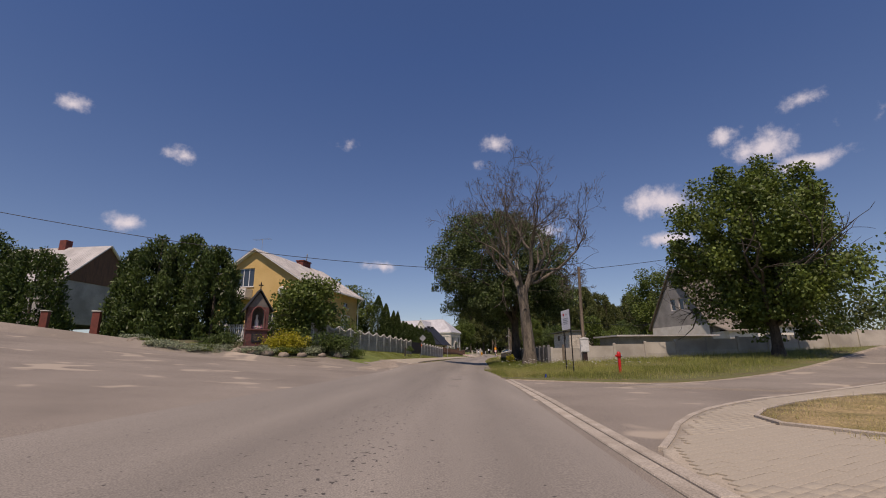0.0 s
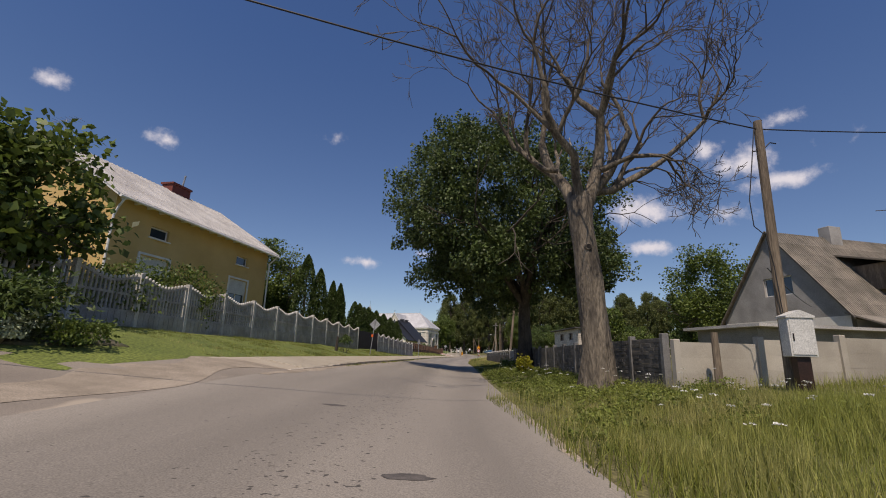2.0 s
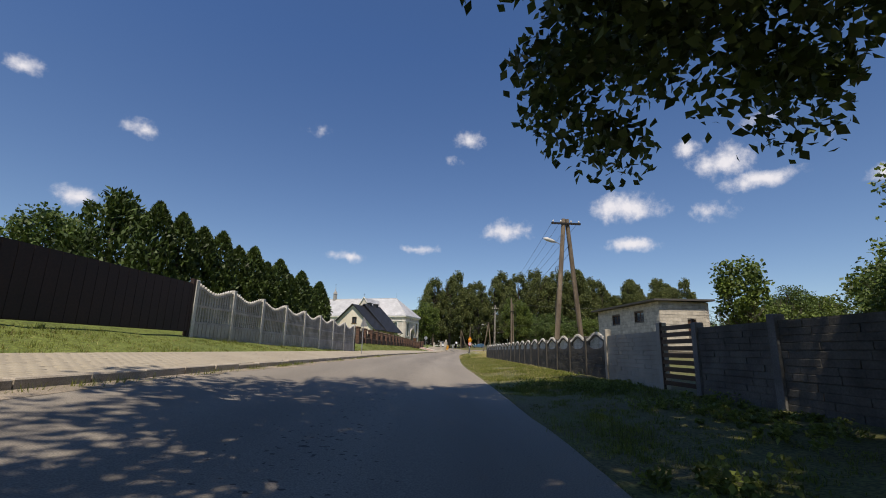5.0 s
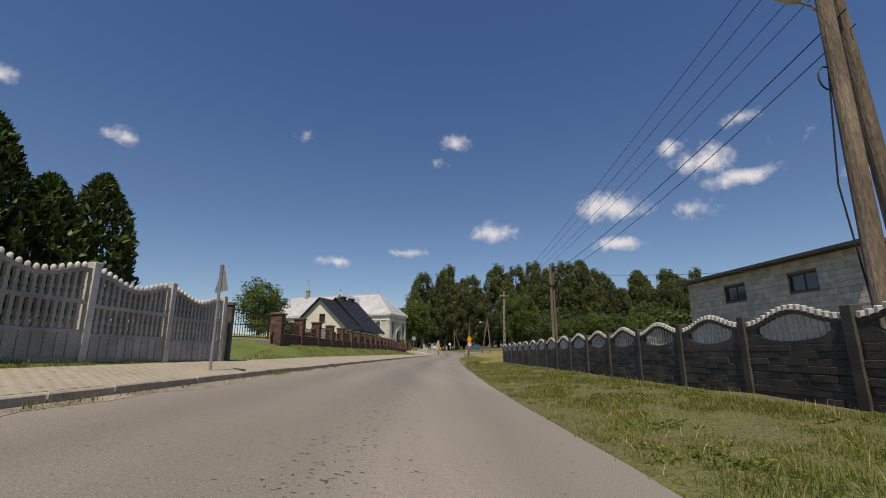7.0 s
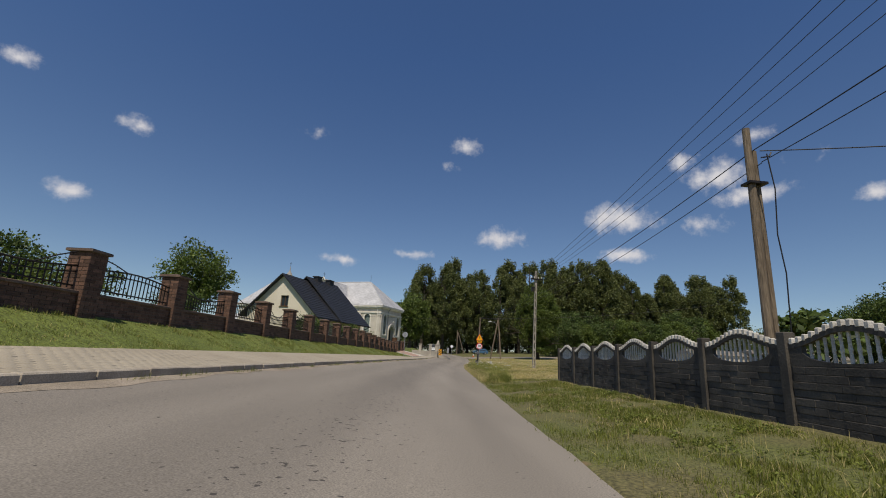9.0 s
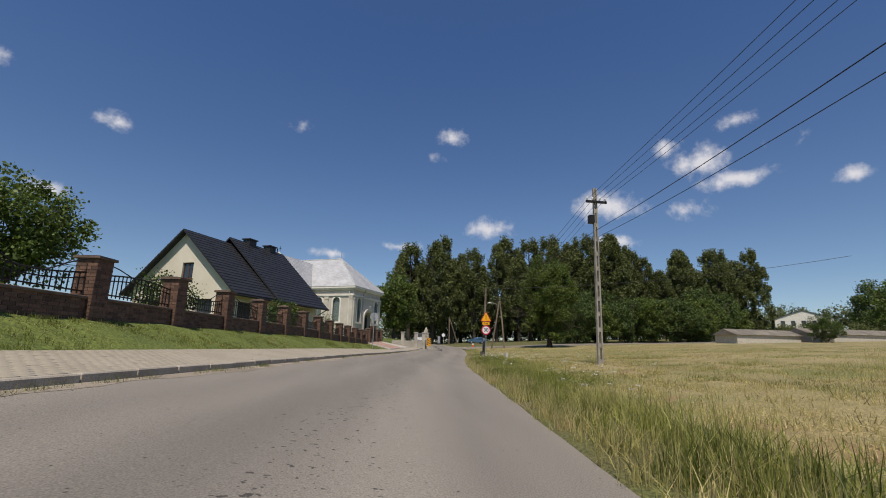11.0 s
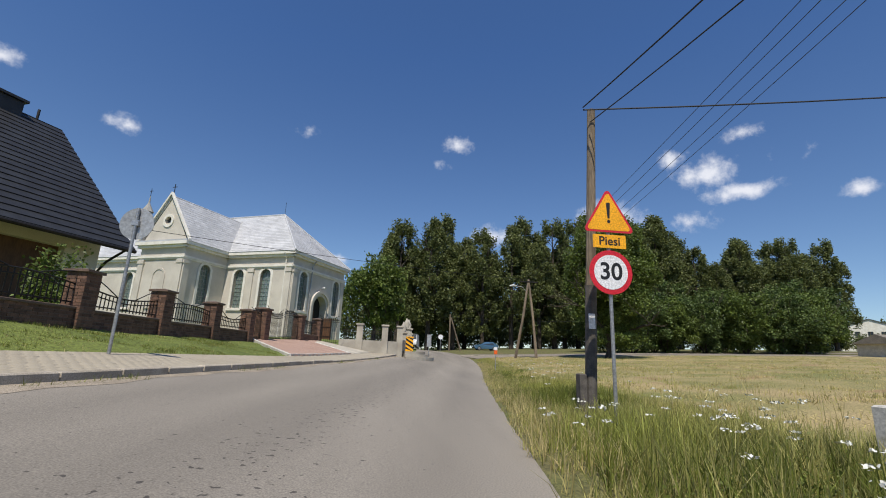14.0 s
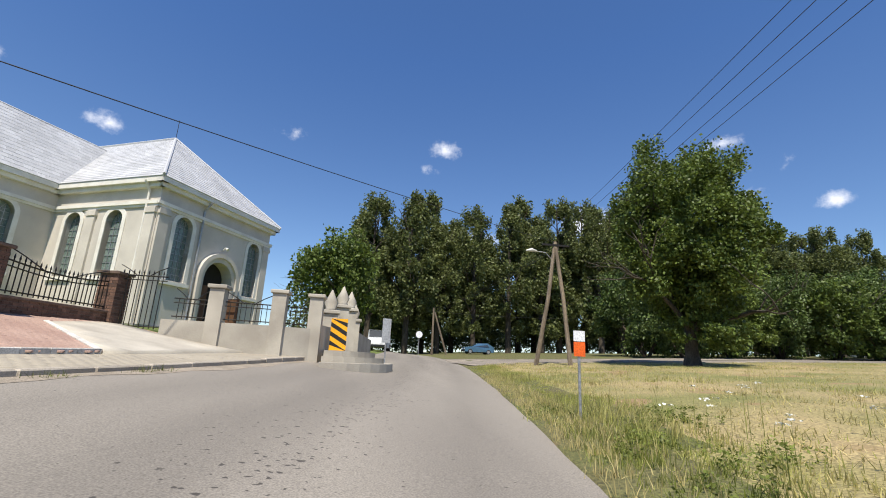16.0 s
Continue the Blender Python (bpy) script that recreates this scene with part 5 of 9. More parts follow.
def painted_fence(p, q, n, label):
    pts, step, rz = along(p, q, n)
    zs = set_down(pts)
    fence = thing("concrete_fence", pts[0].x, pts[0].y, zs[0], rz, label, "fence", "painted concrete fences")
    post = Mesh().box(-0.07, 0.07, -0.075, 0.075, -0.3, 1.70, bevel=0.012).make("post", CONC_POST)
    for k in range(n + 1):
        part("post", post, None, fence, m=pose(k * step, 0, zs[k] - zs[0]))
    w = step - 0.14
    xs = [w * i / 14 - w / 2 for i in range(15)]
    slab = Mesh().box(-w / 2, w / 2, -0.03, 0.03, -0.25, 0.5, bevel=0.01)
    slab = slab.make("panel", CONC_LIGHT)
    raised = Mesh().box(0, (w - 0.1) / 9 - 0.03, -0.045, -0.028, 0.06, 0.44).make("raised_field", CONC_LIGHT)
    wave = [1.46 - 0.10 * math.cos(2 * math.pi * x / w) for x in xs]
    rail = Mesh().strip(xs, [a - 0.07 for a in wave], wave, -0.035, 0.035).strip(xs, [0.93] * 15, [1.0] * 15, -0.034, 0.034).make("rail", CONC_LIGHT)
    for k in range(n):
        z = (zs[k] + zs[k + 1]) / 2 - zs[0]
        pan = part("panel", slab, None, fence, m=pose((k + 0.5) * step, 0, z))
        part("rail", rail, None, pan)
        for i in range(9):
            part("raised_field", raised, None, pan, m=pose(-w / 2 + 0.05 + i * (w - 0.1) / 9, 0, 0))
        for i in range(1, 14):
            x = xs[i]
            part("baluster", BALUSTER, None, pan, m=pose(x, 0, 0.5) @ Matrix.Diagonal((1, 1, 0.43, 1)))
            part("baluster", BALUSTER, None, pan, m=pose(x, 0, 1.0) @ Matrix.Diagonal((1, 1, wave[i] - 1.07, 1)))
            part("finial", KNOB, None, pan, m=pose(x, 0, wave[i]))
    return fence


painted_fence((-8.8, 29.4), (-4.45, 55.6), 12, "pale painted concrete fence with turned balusters and a wavy top")
painted_fence((-3.55, 61.9), (-0.8, 78.2), 8, "pale painted concrete fence with balusters beside the brown gate")

# brown sheet gate
pts, step, rz = along((-4.4, 55.9), (-3.6, 61.7), 1)
zs = set_down(pts)
bgate = thing("brown_gate", pts[0].x, pts[0].y, zs[0], rz, "wide dark brown sheet-metal driveway gate, shut", "gate")
part("gate_frame", Mesh().box(0, step, -0.03, 0.03, 0.06, 0.12).box(0, step, -0.03, 0.03, 1.42, 1.48).box(0, 0.06, -0.032, 0.032, 0.06, 1.48).box(step - 0.06, step, -0.032, 0.032, 0.06, 1.48), BROWN_SHEET, bgate)
for i in range(int(step / 0.15)):
    part("sheet_rib", Mesh().box(0.06 + i * 0.15, 0.06 + i * 0.15 + 0.145, -0.05 + 0.006 * (i % 2), -0.032, 0.08, 1.46), BROWN_SHEET, bgate)
for x in (-0.08, step + 0.08):
    part("gate_post", Mesh().box(x - 0.06, x + 0.06, -0.06, 0.06, -0.3, 1.62), BROWN_SHEET, bgate)

# dark panel wall on the right
def dark_wall(p, q, n, style, material, label, post_h=1.36, base=None, post_mat=None, board_h=0.408):
    pts, step, rz = along(p, q, n)
    zs = set_down(pts) if base is None else [base] * (n + 1)
    wall = thing("concrete_wall", pts[0].x, pts[0].y, zs[0], rz, label, "wall", "concrete panel walls")
    post = Mesh().box(-0.075, 0.075, -0.08, 0.08, -0.4, post_h, bevel=0.012).make("post", post_mat or material)
    for k in range(n + 1):
        part("post", post, None, wall, m=pose(k * step, 0, zs[k] - zs[0]))
    w = step - 0.15
    rng = np.random.default_rng(int(abs(p[1]) * 7))
    board = []
    for v in range(3):
        b = Mesh().box(-w / 2, w / 2, -0.02, 0.03, 0.0, board_h + 0.008)
        if style != "plain":
            for r in range(4):
                x = -w / 2 + 0.01
                while x < w / 2 - 0.06:
                    ln = min(rng.uniform(0.18, 0.5), w / 2 - 0.01 - x)
                    d = rng.uniform(0.005, 0.02)
                    b.box(x, x + ln - 0.005, 0.03, 0.03 + d, 0.005 + r * 0.1, 0.1 + r * 0.1, bevel=0.0045)
                    x += ln
        board.append(b.make("board", material))
    xs = [w * i / 16 - w / 2 for i in range(17)]
    if style == "arch":
        top = [0.30 + 0.20 * (0.5 + 0.5 * math.cos(2 * math.pi * x / w)) for x in xs]
        hi = [t - 0.07 if abs(x) < 0.36 * w else t - 0.065 for t, x in zip(top, xs)]
        lo = [0.17 - 0.13 * max(0, 1 - (x / (0.37 * w)) ** 2) ** 0.5 if abs(x) < 0.37 * w else 0.17 for x in xs]
        crest = Mesh().strip(xs, [h for h in hi], top, -0.03, 0.04).strip(xs, [0.0] * 17, lo, -0.03, 0.035)
        e = int(17 * 0.13)
        crest.strip(xs[:e + 1], lo[:e + 1], [h + 0.002 for h in hi[:e + 1]], -0.028, 0.033).strip(xs[-e - 1:], lo[-e - 1:], [h + 0.002 for h in hi[-e - 1:]], -0.028, 0.033)
        crest = crest.make("crest", material)
        # pale post concrete paints sunlight onto teeth of the wall's own dark concrete
        tooth = Mesh().box(-0.026, 0.026, -0.03, 0.045, -0.02, 0.075, bevel=0.012).make("tooth", CONC_POST)
    for k in range(n):
        z = (zs[k] + zs[k + 1]) / 2 - zs[0]
        mid = (k + 0.5) * step
        rows = 3 if style != "arch" else 2
        pan = part("board", board[k % 3], None, wall, m=pose(mid, 0, z - 0.02))
        for r in range(1, rows):
            part("board", board[(k + r) % 3], None, wall, m=pose(mid, 0, z - 0.02 + (board_h + 0.004) * r))
        if style == "arch":
            cr = part("crest", crest, None, wall, m=pose(mid, 0, z - 0.02 + 0.824))
            for i in range(3, 14):
                if abs(xs[i]) < 0.36 * w:
                    part("baluster", BALUSTER_DARK, None, cr, m=pose(xs[i], 0, lo[i]) @ Matrix.Diagonal((0.5, 0.4, hi[i] - lo[i], 1)))
            for i in range(16):
                x = (xs[i] + xs[i + 1]) / 2
                part("tooth", tooth, None, cr, m=pose(x, 0, (top[i] + top[i + 1]) / 2))
    return wall


BALUSTER_DARK = bal_me.make("baluster", CONC_POST)
dark_wall((6.75, 30.3), (8.35, 56.2), 13, "stone", CONC_MID, "dark grey concrete panel wall with rough stone relief", 1.32, post_mat=CONC_BLUE)
dark_wall((8.45, 57.6), (8.7, 60.9), 1, "stone", CONC_WALL, "pale concrete panel beside the yard gate", 1.4)
dark_wall((8.75, 61.0), (12.0, 101.0), 20, "arch", CONC_DARK, "dark concrete wall with arched openwork top panels", 1.27)
ygate = thing("yard_gate", 8.35, 56.3, ground(8.35, 56.3), 88.0, "slatted dark yard gate", "gate")
for k in range(9):
    part("slat", Mesh().box(0.05, 1.2, -0.015, 0.015, 0.1 + k * 0.14, 0.19 + k * 0.14), IRON_BROWN, ygate)
for x in (0.0, 1.2):
    part("stile", Mesh().box(x, x + 0.05, -0.02, 0.02, 0.0, 1.4), IRON_BROWN, ygate)
# pale plain wall that turns away from the road
dark_wall((6.9, 30.1), (32.0, 30.9), 12, "plain", CONC_WALL, "pale plain concrete panel wall, partly in tree shade", 1.17, board_h=0.352)

# ---- brick fence with wrought-iron panels ----
def brick_block(me, w, d, h, z0=0.0, bl=0.25, bh=0.075, joint=0.01):
    """Brick faces of a block w by d by h: bricks proud of the mortar core."""
    n = int(round(h / bh))
    for r in range(n):
        z = z0 + r * bh
        for ax, ln, dp in ((0, w, d), (1, d, w)):
            for side in (-1, 1):
                x = -ln / 2 - (bl / 2 if r % 2 else 0)
                while x < ln / 2 - 0.02:
                    a, b = max(x, -ln / 2), min(x + bl, ln / 2)
                    if b - a > 0.04:
                        s0, s1 = (dp / 2 - 0.02, dp / 2) if side > 0 else (-dp / 2, -dp / 2 + 0.02)
                        if ax == 0:
                            me.box(a + joint / 2, b - joint / 2, s0, s1, z + joint / 2, z + bh - joint / 2)
                        else:
                            me.box(s0, s1, a + joint / 2, b - joint / 2, z + joint / 2, z + bh - joint / 2)
                    x += bl
    return me


PW, PH = 0.46, 1.36
pil_brick = brick_block(Mesh(), PW, PW, PH, -0.15).make("brickwork", BRICK)
pil_core = Mesh().box(-PW / 2 + 0.012, PW / 2 - 0.012, -PW / 2 + 0.012, PW / 2 - 0.012, -0.4, PH - 0.15).make("core", MORTAR)
pil_cap = Mesh().box(-PW / 2 - 0.05, PW / 2 + 0.05, -PW / 2 - 0.05, PW / 2 + 0.05, PH - 0.15, PH - 0.09, bevel=0.01)
pil_cap.add([(-0.28, -0.28, PH - 0.09), (0.28, -0.28, PH - 0.09), (0.28, 0.28, PH - 0.09), (-0.28, 0.28, PH - 0.09), (0, 0, PH - 0.03)], [(0, 1, 4), (1, 2, 4), (2, 3, 4), (3, 0, 4)])
pil_cap = pil_cap.make("cap", BRICK_CAP)
BAR = Mesh().box(-0.009, 0.009, -0.009, 0.009, 0, 1).make("bar", IRON)
BALL = Mesh().tube([(0, 0, 0), (0, 0, 0.03), (0, 0, 0.07), (0, 0, 0.12)], [0.012, 0.022, 0.016, 0.003], 6).make("spike", IRON)


def pillar(x, y, rz, scale=1.0):
    ob = thing("brick_pillar", x, y, ground(x, y), rz, "dark brown brick fence pillar with a capstone", "pillar", "brick fence pillars")
    for nm, me in (("core", pil_core), ("brickwork", pil_brick), ("cap", pil_cap)):
        part(nm, me, None, ob)
    ob.scale = (scale, scale, scale)
    return ob


def iron_panel(name, x, y, z, rz, w, z0, h, up_, label, category, group, plinth=True, spikes=False):
    """Wrought-iron bars under a curved top rail; up_: the rail's curve, from -1 (sagging) to 1 (arched)."""
    ob = thing(name, x, y, z, rz, label, category, group)
    if plinth:
        pw = w + 0.0
        part("plinth_core", Mesh().box(-pw / 2, pw / 2, -0.115, 0.115, -0.4, z0 - 0.06), MORTAR, ob)
        part("plinth", brick_block(Mesh(), pw, 0.26, z0, -0.075), BRICK, ob, "low dark brick plinth")
        part("coping", Mesh().box(-pw / 2, pw / 2, -0.16, 0.16, z0 - 0.06, z0, bevel=0.01), BRICK_CAP, ob)
    curve = lambda q: z0 + h + up_ * math.cos(math.pi * q / w)
    N = 12
    xs = [-w / 2 + w * i / N for i in range(N + 1)]
    part("rail", Mesh().tube([(x_, 0, curve(x_)) for x_ in xs], 0.018, 6), IRON, ob)
    part("rail", Mesh().tube([(x_, 0, curve(x_) - 0.12) for x_ in xs], 0.014, 6), IRON, ob)
    part("rail", Mesh().tube([(-w / 2, 0, z0 + 0.1), (w / 2, 0, z0 + 0.1)], 0.016, 6), IRON, ob)
    n = int(w / 0.13)
    for i in range(1, n):
        q = -w / 2 + w * i / n
        top = curve(q) if not spikes else curve(q) + 0.05
        part("bar", BAR, None, ob, m=pose(q, 0, z0 + 0.04) @ Matrix.Diagonal((1, 1, top - z0 - 0.04, 1)))
        if spikes:
            part("spike", BALL, None, ob, m=pose(q, 0, top))
    for s in (-1, 1):
        sc = Mesh().tube([(s * w * 0.48, 0, z0 + h + 0.28), (s * w * 0.30, 0, z0 + h + 0.16 + up_ * 0.5), (s * w * 0.1, 0, z0 + h - 0.02 + up_)], 0.014, 5)
        part("scroll", sc, IRON, ob)
    return ob


BF0, BF1 = Vector((-1.57, 86.65)), Vector((4.68, 145.72))
pts, step, rz = along(BF0, BF1, 20)
for k, q in enumerate(pts):
    pillar(q.x, q.y, rz, 1.06 if k == 0 else 1.0)
    if k < 20:
        mq = pts[k].lerp(pts[k + 1], 0.5)
        iron_panel("iron_fence_panel", mq.x, mq.y, ground(mq.x, mq.y), rz, step - PW, 0.42, 0.5, -0.12 if k % 2 else 0.10, "wrought-iron fence panel on a brick plinth", "fence", "wrought-iron fence panels")
# driveway gate before the brick fence
g0, g1 = Vector((-4.3, 82.7)), Vector((-1.78, 86.05))
gpts, gl, grz = along(g0, g1, 2)
gate_z = sum(ground(q.x, q.y) for q in gpts) / 3 + 0.06
for k in range(2):
    c = gpts[k].lerp(gpts[k + 1], 0.5)
    leaf_ = thing("iron_gate_leaf", c.x, c.y, gate_z, grz, "black wrought-iron driveway gate leaf with an arched top, shut", "gate", "driveway gate leaves")
    w = gl - 0.06
    crown_ = lambda q, s_=1 if k == 0 else -1: 1.0 + 0.18 * math.sin(math.pi / 2 * (0.5 + s_ * q / w)) ** 1.5
    xs = [-w / 2 + w * i / 16 for i in range(17)]
    for drop, r in ((0.0, 0.022), (0.13, 0.016)):
        part("rail", Mesh().tube([(q, 0, crown_(q) - drop) for q in xs], r, 6), IRON, leaf_)
    for z in (0.06, 0.55):
        part("rail", Mesh().box(-w / 2, w / 2, -0.016, 0.016, z, z + 0.035), IRON, leaf_)
    for s_ in (-1, 1):
        part("stile", Mesh().box(s_ * w / 2 - 0.025, s_ * w / 2 + 0.025, -0.025, 0.025, 0.0, crown_(s_ * w / 2) + 0.02), IRON, leaf_)
    n = int(w / 0.11)
    for i in range(1, n):
        q = -w / 2 + w * i / n
        part("bar", BAR, None, leaf_, m=pose(q, 0, 0.06) @ Matrix.Diagonal((1, 1, crown_(q) - 0.06, 1)))
        if i % 2:
            part("ring", Mesh().tube([(q + 0.04 * math.cos(t), 0, crown_(q) - 0.065 + 0.04 * math.sin(t)) for t in np.linspace(0, 6.28, 9)], 0.007, 4), IRON, leaf_)
gm_ = gpts[1]
tagged(part("gate_sill", Mesh().box(-gl, gl, -0.16, 0.16, -0.6, -0.015, pose(gm_.x, gm_.y, gate_z, 0, 0, grz), bevel=0.01), KERB, None), "pale concrete sill under the driveway gate", "sill", kind="structure")
gp_ = thing("gate_post", -0.85, 78.75, ground(-0.85, 78.75), 95.0, "dark stone-clad gate post", "post", "gate posts")
part("shaft", Mesh().box(-0.13, 0.13, -0.13, 0.13, -0.3, 1.5, bevel=0.02), CONC_DARK, gp_)
part("cap", Mesh().box(-0.16, 0.16, -0.16, 0.16, 1.5, 1.57), BRICK_CAP, gp_)
copy_thing(gp_, pose(g0.x - 0.18, g0.y - 0.22, gate_z - 0.05, 0, 0, grz))

# ---- in front of the church: brick pillars, gates, churchyard wall, steps ----
CF = [Vector((4.85, 147.3)), Vector((5.42, 152.4)), Vector((5.85, 156.1))]
for q in CF:
    pillar(q.x, q.y, 82.0, 1.14)
wk = pts[-1].lerp(CF[0], 0.5)
iron_panel("iron_wicket", wk.x, wk.y, ground(wk.x, wk.y), 83.0, 1.2, 0.02, 1.1, 0.12, "narrow wrought-iron wicket gate", "gate", "church gates", plinth=False, spikes=True)
for s in (-1, 1):
    c = CF[0].lerp(CF[1], 0.5 + s * 0.23)
    iron_panel("church_gate_leaf", c.x, c.y, ground(c.x, c.y), 83.6, 2.25, 0.02, 1.30, 0.14 * s, "tall wrought-iron church gate leaf, shut", "gate", "church gates", plinth=False, spikes=True)
c = CF[1].lerp(CF[2], 0.5)
iron_panel("iron_fence_panel", c.x, c.y, ground(c.x, c.y), 83.0, 3.2, 0.42, 0.78, -0.12, "wrought-iron fence panel on a brick plinth", "fence", "wrought-iron fence panels", spikes=True)
# concrete churchyard wall with piers and railing
CW = [Vector((7.3, 156.0)), Vector((8.6, 156.2)), Vector((10.25, 156.5)), Vector((11.25, 157.0))]
c = CF[2].lerp(CW[0], 0.5)
iron_panel("churchyard_railing", c.x, c.y, ground(c.x, c.y), 0.0, 1.3, 0.0, 1.5, 0.0, "tall iron railing beside the brick pillar", "railing", "churchyard railings", plinth=False, spikes=True)
wz = 1.0
cyw = thing("churchyard_wall", 7.3, 156.0, 0.70, 0.0, "stained low concrete churchyard wall with square piers", "wall")
cm = Mesh()
for a, b in zip(CW[:-1], CW[1:]):
    d = b - a
    cm.box(0, d.length + 0.02, -0.14, 0.14, -0.4, wz, pose(a.x - 7.3, a.y - 156.0, 0, 0, 0, math.degrees(math.atan2(d.y, d.x))))
part("wall_body", cm, CONC_WALL, cyw)
for k, q in enumerate(CW[1:]):
    pr = part("pier", Mesh().box(-0.2, 0.2, -0.2, 0.2, -0.4, 1.95, pose(q.x - 7.3, q.y - 156.0, 0), bevel=0.015), CONC_WALL, cyw)
    part("pier_cap", Mesh().box(-0.26, 0.26, -0.26, 0.26, 1.95, 2.06, pose(q.x - 7.3, q.y - 156.0, 0), bevel=0.02), CONC_WALL, pr)
for a, b in zip(CW[:-1], CW[1:]):
    d, c = b - a, a.lerp(b, 0.5)
    iron_panel("churchyard_railing", c.x, c.y, 0.70, math.degrees(math.atan2(d.y, d.x)), d.length - 0.4, wz, 0.6, 0.0, "iron railing on the churchyard wall", "railing", "churchyard railings", plinth=False)
# gate piers with stone finials, further along
for k, (x, y, h) in enumerate(((11.5, 158.6, 2.05), (11.75, 160.2, 2.4), (11.95, 161.8, 2.4), (12.05, 163.4, 2.05))):
    gpz = ground(x, y)
    ob = thing("gate_pier", x, y, gpz, 5.0, "weathered concrete churchyard gate pier with a stone finial", "pier", "churchyard gate piers")
    part("shaft", Mesh().box(-0.26, 0.26, -0.26, 0.26, -0.3, h - 0.5, bevel=0.02).box(-0.33, 0.33, -0.33, 0.33, h - 0.5, h - 0.38, bevel=0.02), CONC_WALL, ob)
    part("finial", Mesh().tube([(0, 0, h - 0.38), (0, 0, h - 0.3), (0, 0, h - 0.1), (0, 0, h + 0.12), (0, 0, h + 0.35)], [0.24, 0.17, 0.24, 0.12, 0.02], 8), CONC_WALL, ob, smooth=True)
for a, b in (((11.3, 157.0), (11.6, 158.4)), ((12.2, 163.6), (12.6, 172.0))):
    d = Vector(b) - Vector(a)
    ob = thing("churchyard_wall", a[0], a[1], ground(*a), math.degrees(math.atan2(d.y, d.x)), "stained low concrete churchyard wall", "wall")
    part("wall_body", Mesh().box(0, d.length, -0.13, 0.13, -0.4, 1.1), CONC_WALL, ob)
steps_ = thing("church_steps", 11.9, 159.3, ground(12.9, 159.0) - 0.05, 4.0, "three rounded concrete church steps", "steps")
for k in range(3):
    r = 2.9 - 0.42 * k
    pl_ = [(r * math.cos(math.radians(t)) * 0.75 - 0.3, r * 1.35 * math.sin(math.radians(t))) for t in range(-95, 96, 10)]
    part("step", Mesh().slab(pl_, -0.3 if k == 0 else 0.17 * k, 0.17 * (k + 1)), CONC_WALL, steps_)
# ---- trees and shrubs ----
def leafy_tree(name, x, y, h, trunk_h, r, crown_c, crown_r, leaves, size, material, label, seed, group="", clumps=70, spread=0.2, shell=0.5, bark=None, limbs=7, lean=(0, 0), lower=-0.9, category="tree", extra=()):
    """A tapered, limbed trunk and a crown of leaf clumps; crown_c and crown_r are relative to the base."""
    rng = np.random.default_rng(seed)
    z = ground(x, y)
    ob = thing(name, x, y, z, 0, label, category, group)
    me, tips = Mesh(), []
    n = 7
    pts = [Vector((lean[0] * k / n + 0.06 * r * math.sin(k * 2.1 + seed), lean[1] * k / n + 0.06 * r * math.cos(k * 1.7 + seed), trunk_h * k / n)) for k in range(n + 1)]
    pts[0].z = -0.3
    rad = [r * (1.45 if k == 0 else 1.12 if k == 1 else 1.0 - 0.35 * k / n) for k in range(n + 1)]
    me.tube(pts, rad, 12, caps=False)
    cc, cr = np.array(crown_c, float), np.array(crown_r, float)
    for k in range(limbs):
        a = 2 * math.pi * (k + rng.uniform(-0.3, 0.3)) / limbs
        w = Vector((math.cos(a) * 0.75, math.sin(a) * 0.75, rng.uniform(0.45, 1.1)))
        start = pts[-1] if k % 2 else pts[-2]
        grow(me, start, w, float(cr[0] + cr[2]) * 0.33, r * 0.42, 3, rng, tips, bend=0.35, fork=(2, 3), shrink=0.7, up=0.05, sides=6, spread=0.7)
    grow(me, pts[-1], Vector((0.1, 0, 1)), float(cr[2]) * 0.7, r * 0.6, 3, rng, tips, bend=0.25, fork=(2, 3), shrink=0.7, up=0.1, sides=7, spread=0.6)
    part("trunk", me, bark or BARK, ob, smooth=True)
    P, out = blob_points(rng, leaves, cc, cr, clumps, spread, shell, lower)
    for c2, r2, m2 in extra:
        P2, o2 = blob_points(rng, m2, c2, r2, max(12, clumps // 9), 0.15, 0.3, lower)
        P, out = np.concatenate([P, P2]), np.concatenate([out, o2])
    part("crown", leaf_mesh("crown", P, size, material, rng, out * 0.5, 0.3, 0.68), None, ob)
    return ob


def shrub(name, x, y, radii, leaves, size, material, label, seed, lift=0.0, category="shrub", clumps=26, spread=0.26, group="", narrow=0.55, z=None):
    rng = np.random.default_rng(seed)
    z = ground(x, y) if z is None else z
    ob = thing(name, x, y, z, 0, label, category, group)
    me, tips = Mesh(), []
    for k in range(5):
        a = 2 * math.pi * k / 5 + seed
        grow(me, (0.08 * math.cos(a), 0.08 * math.sin(a), -0.1), (math.cos(a) * 0.6, math.sin(a) * 0.6, 1.0), radii[2] * 0.9, 0.025 + 0.012 * radii[2], 1, rng, tips, sides=4)
    part("branching_stem", me, BARK, ob)
    P, out = blob_points(rng, leaves, (0, 0, radii[2] * 0.95 + lift), radii, clumps, spread, 0.45, -0.75)
    P[:, 2] = np.maximum(P[:, 2], 0.02)
    part("foliage", leaf_mesh("foliage", P, size, material, rng, out * 0.7, 0.2, narrow), None, ob)
    return ob


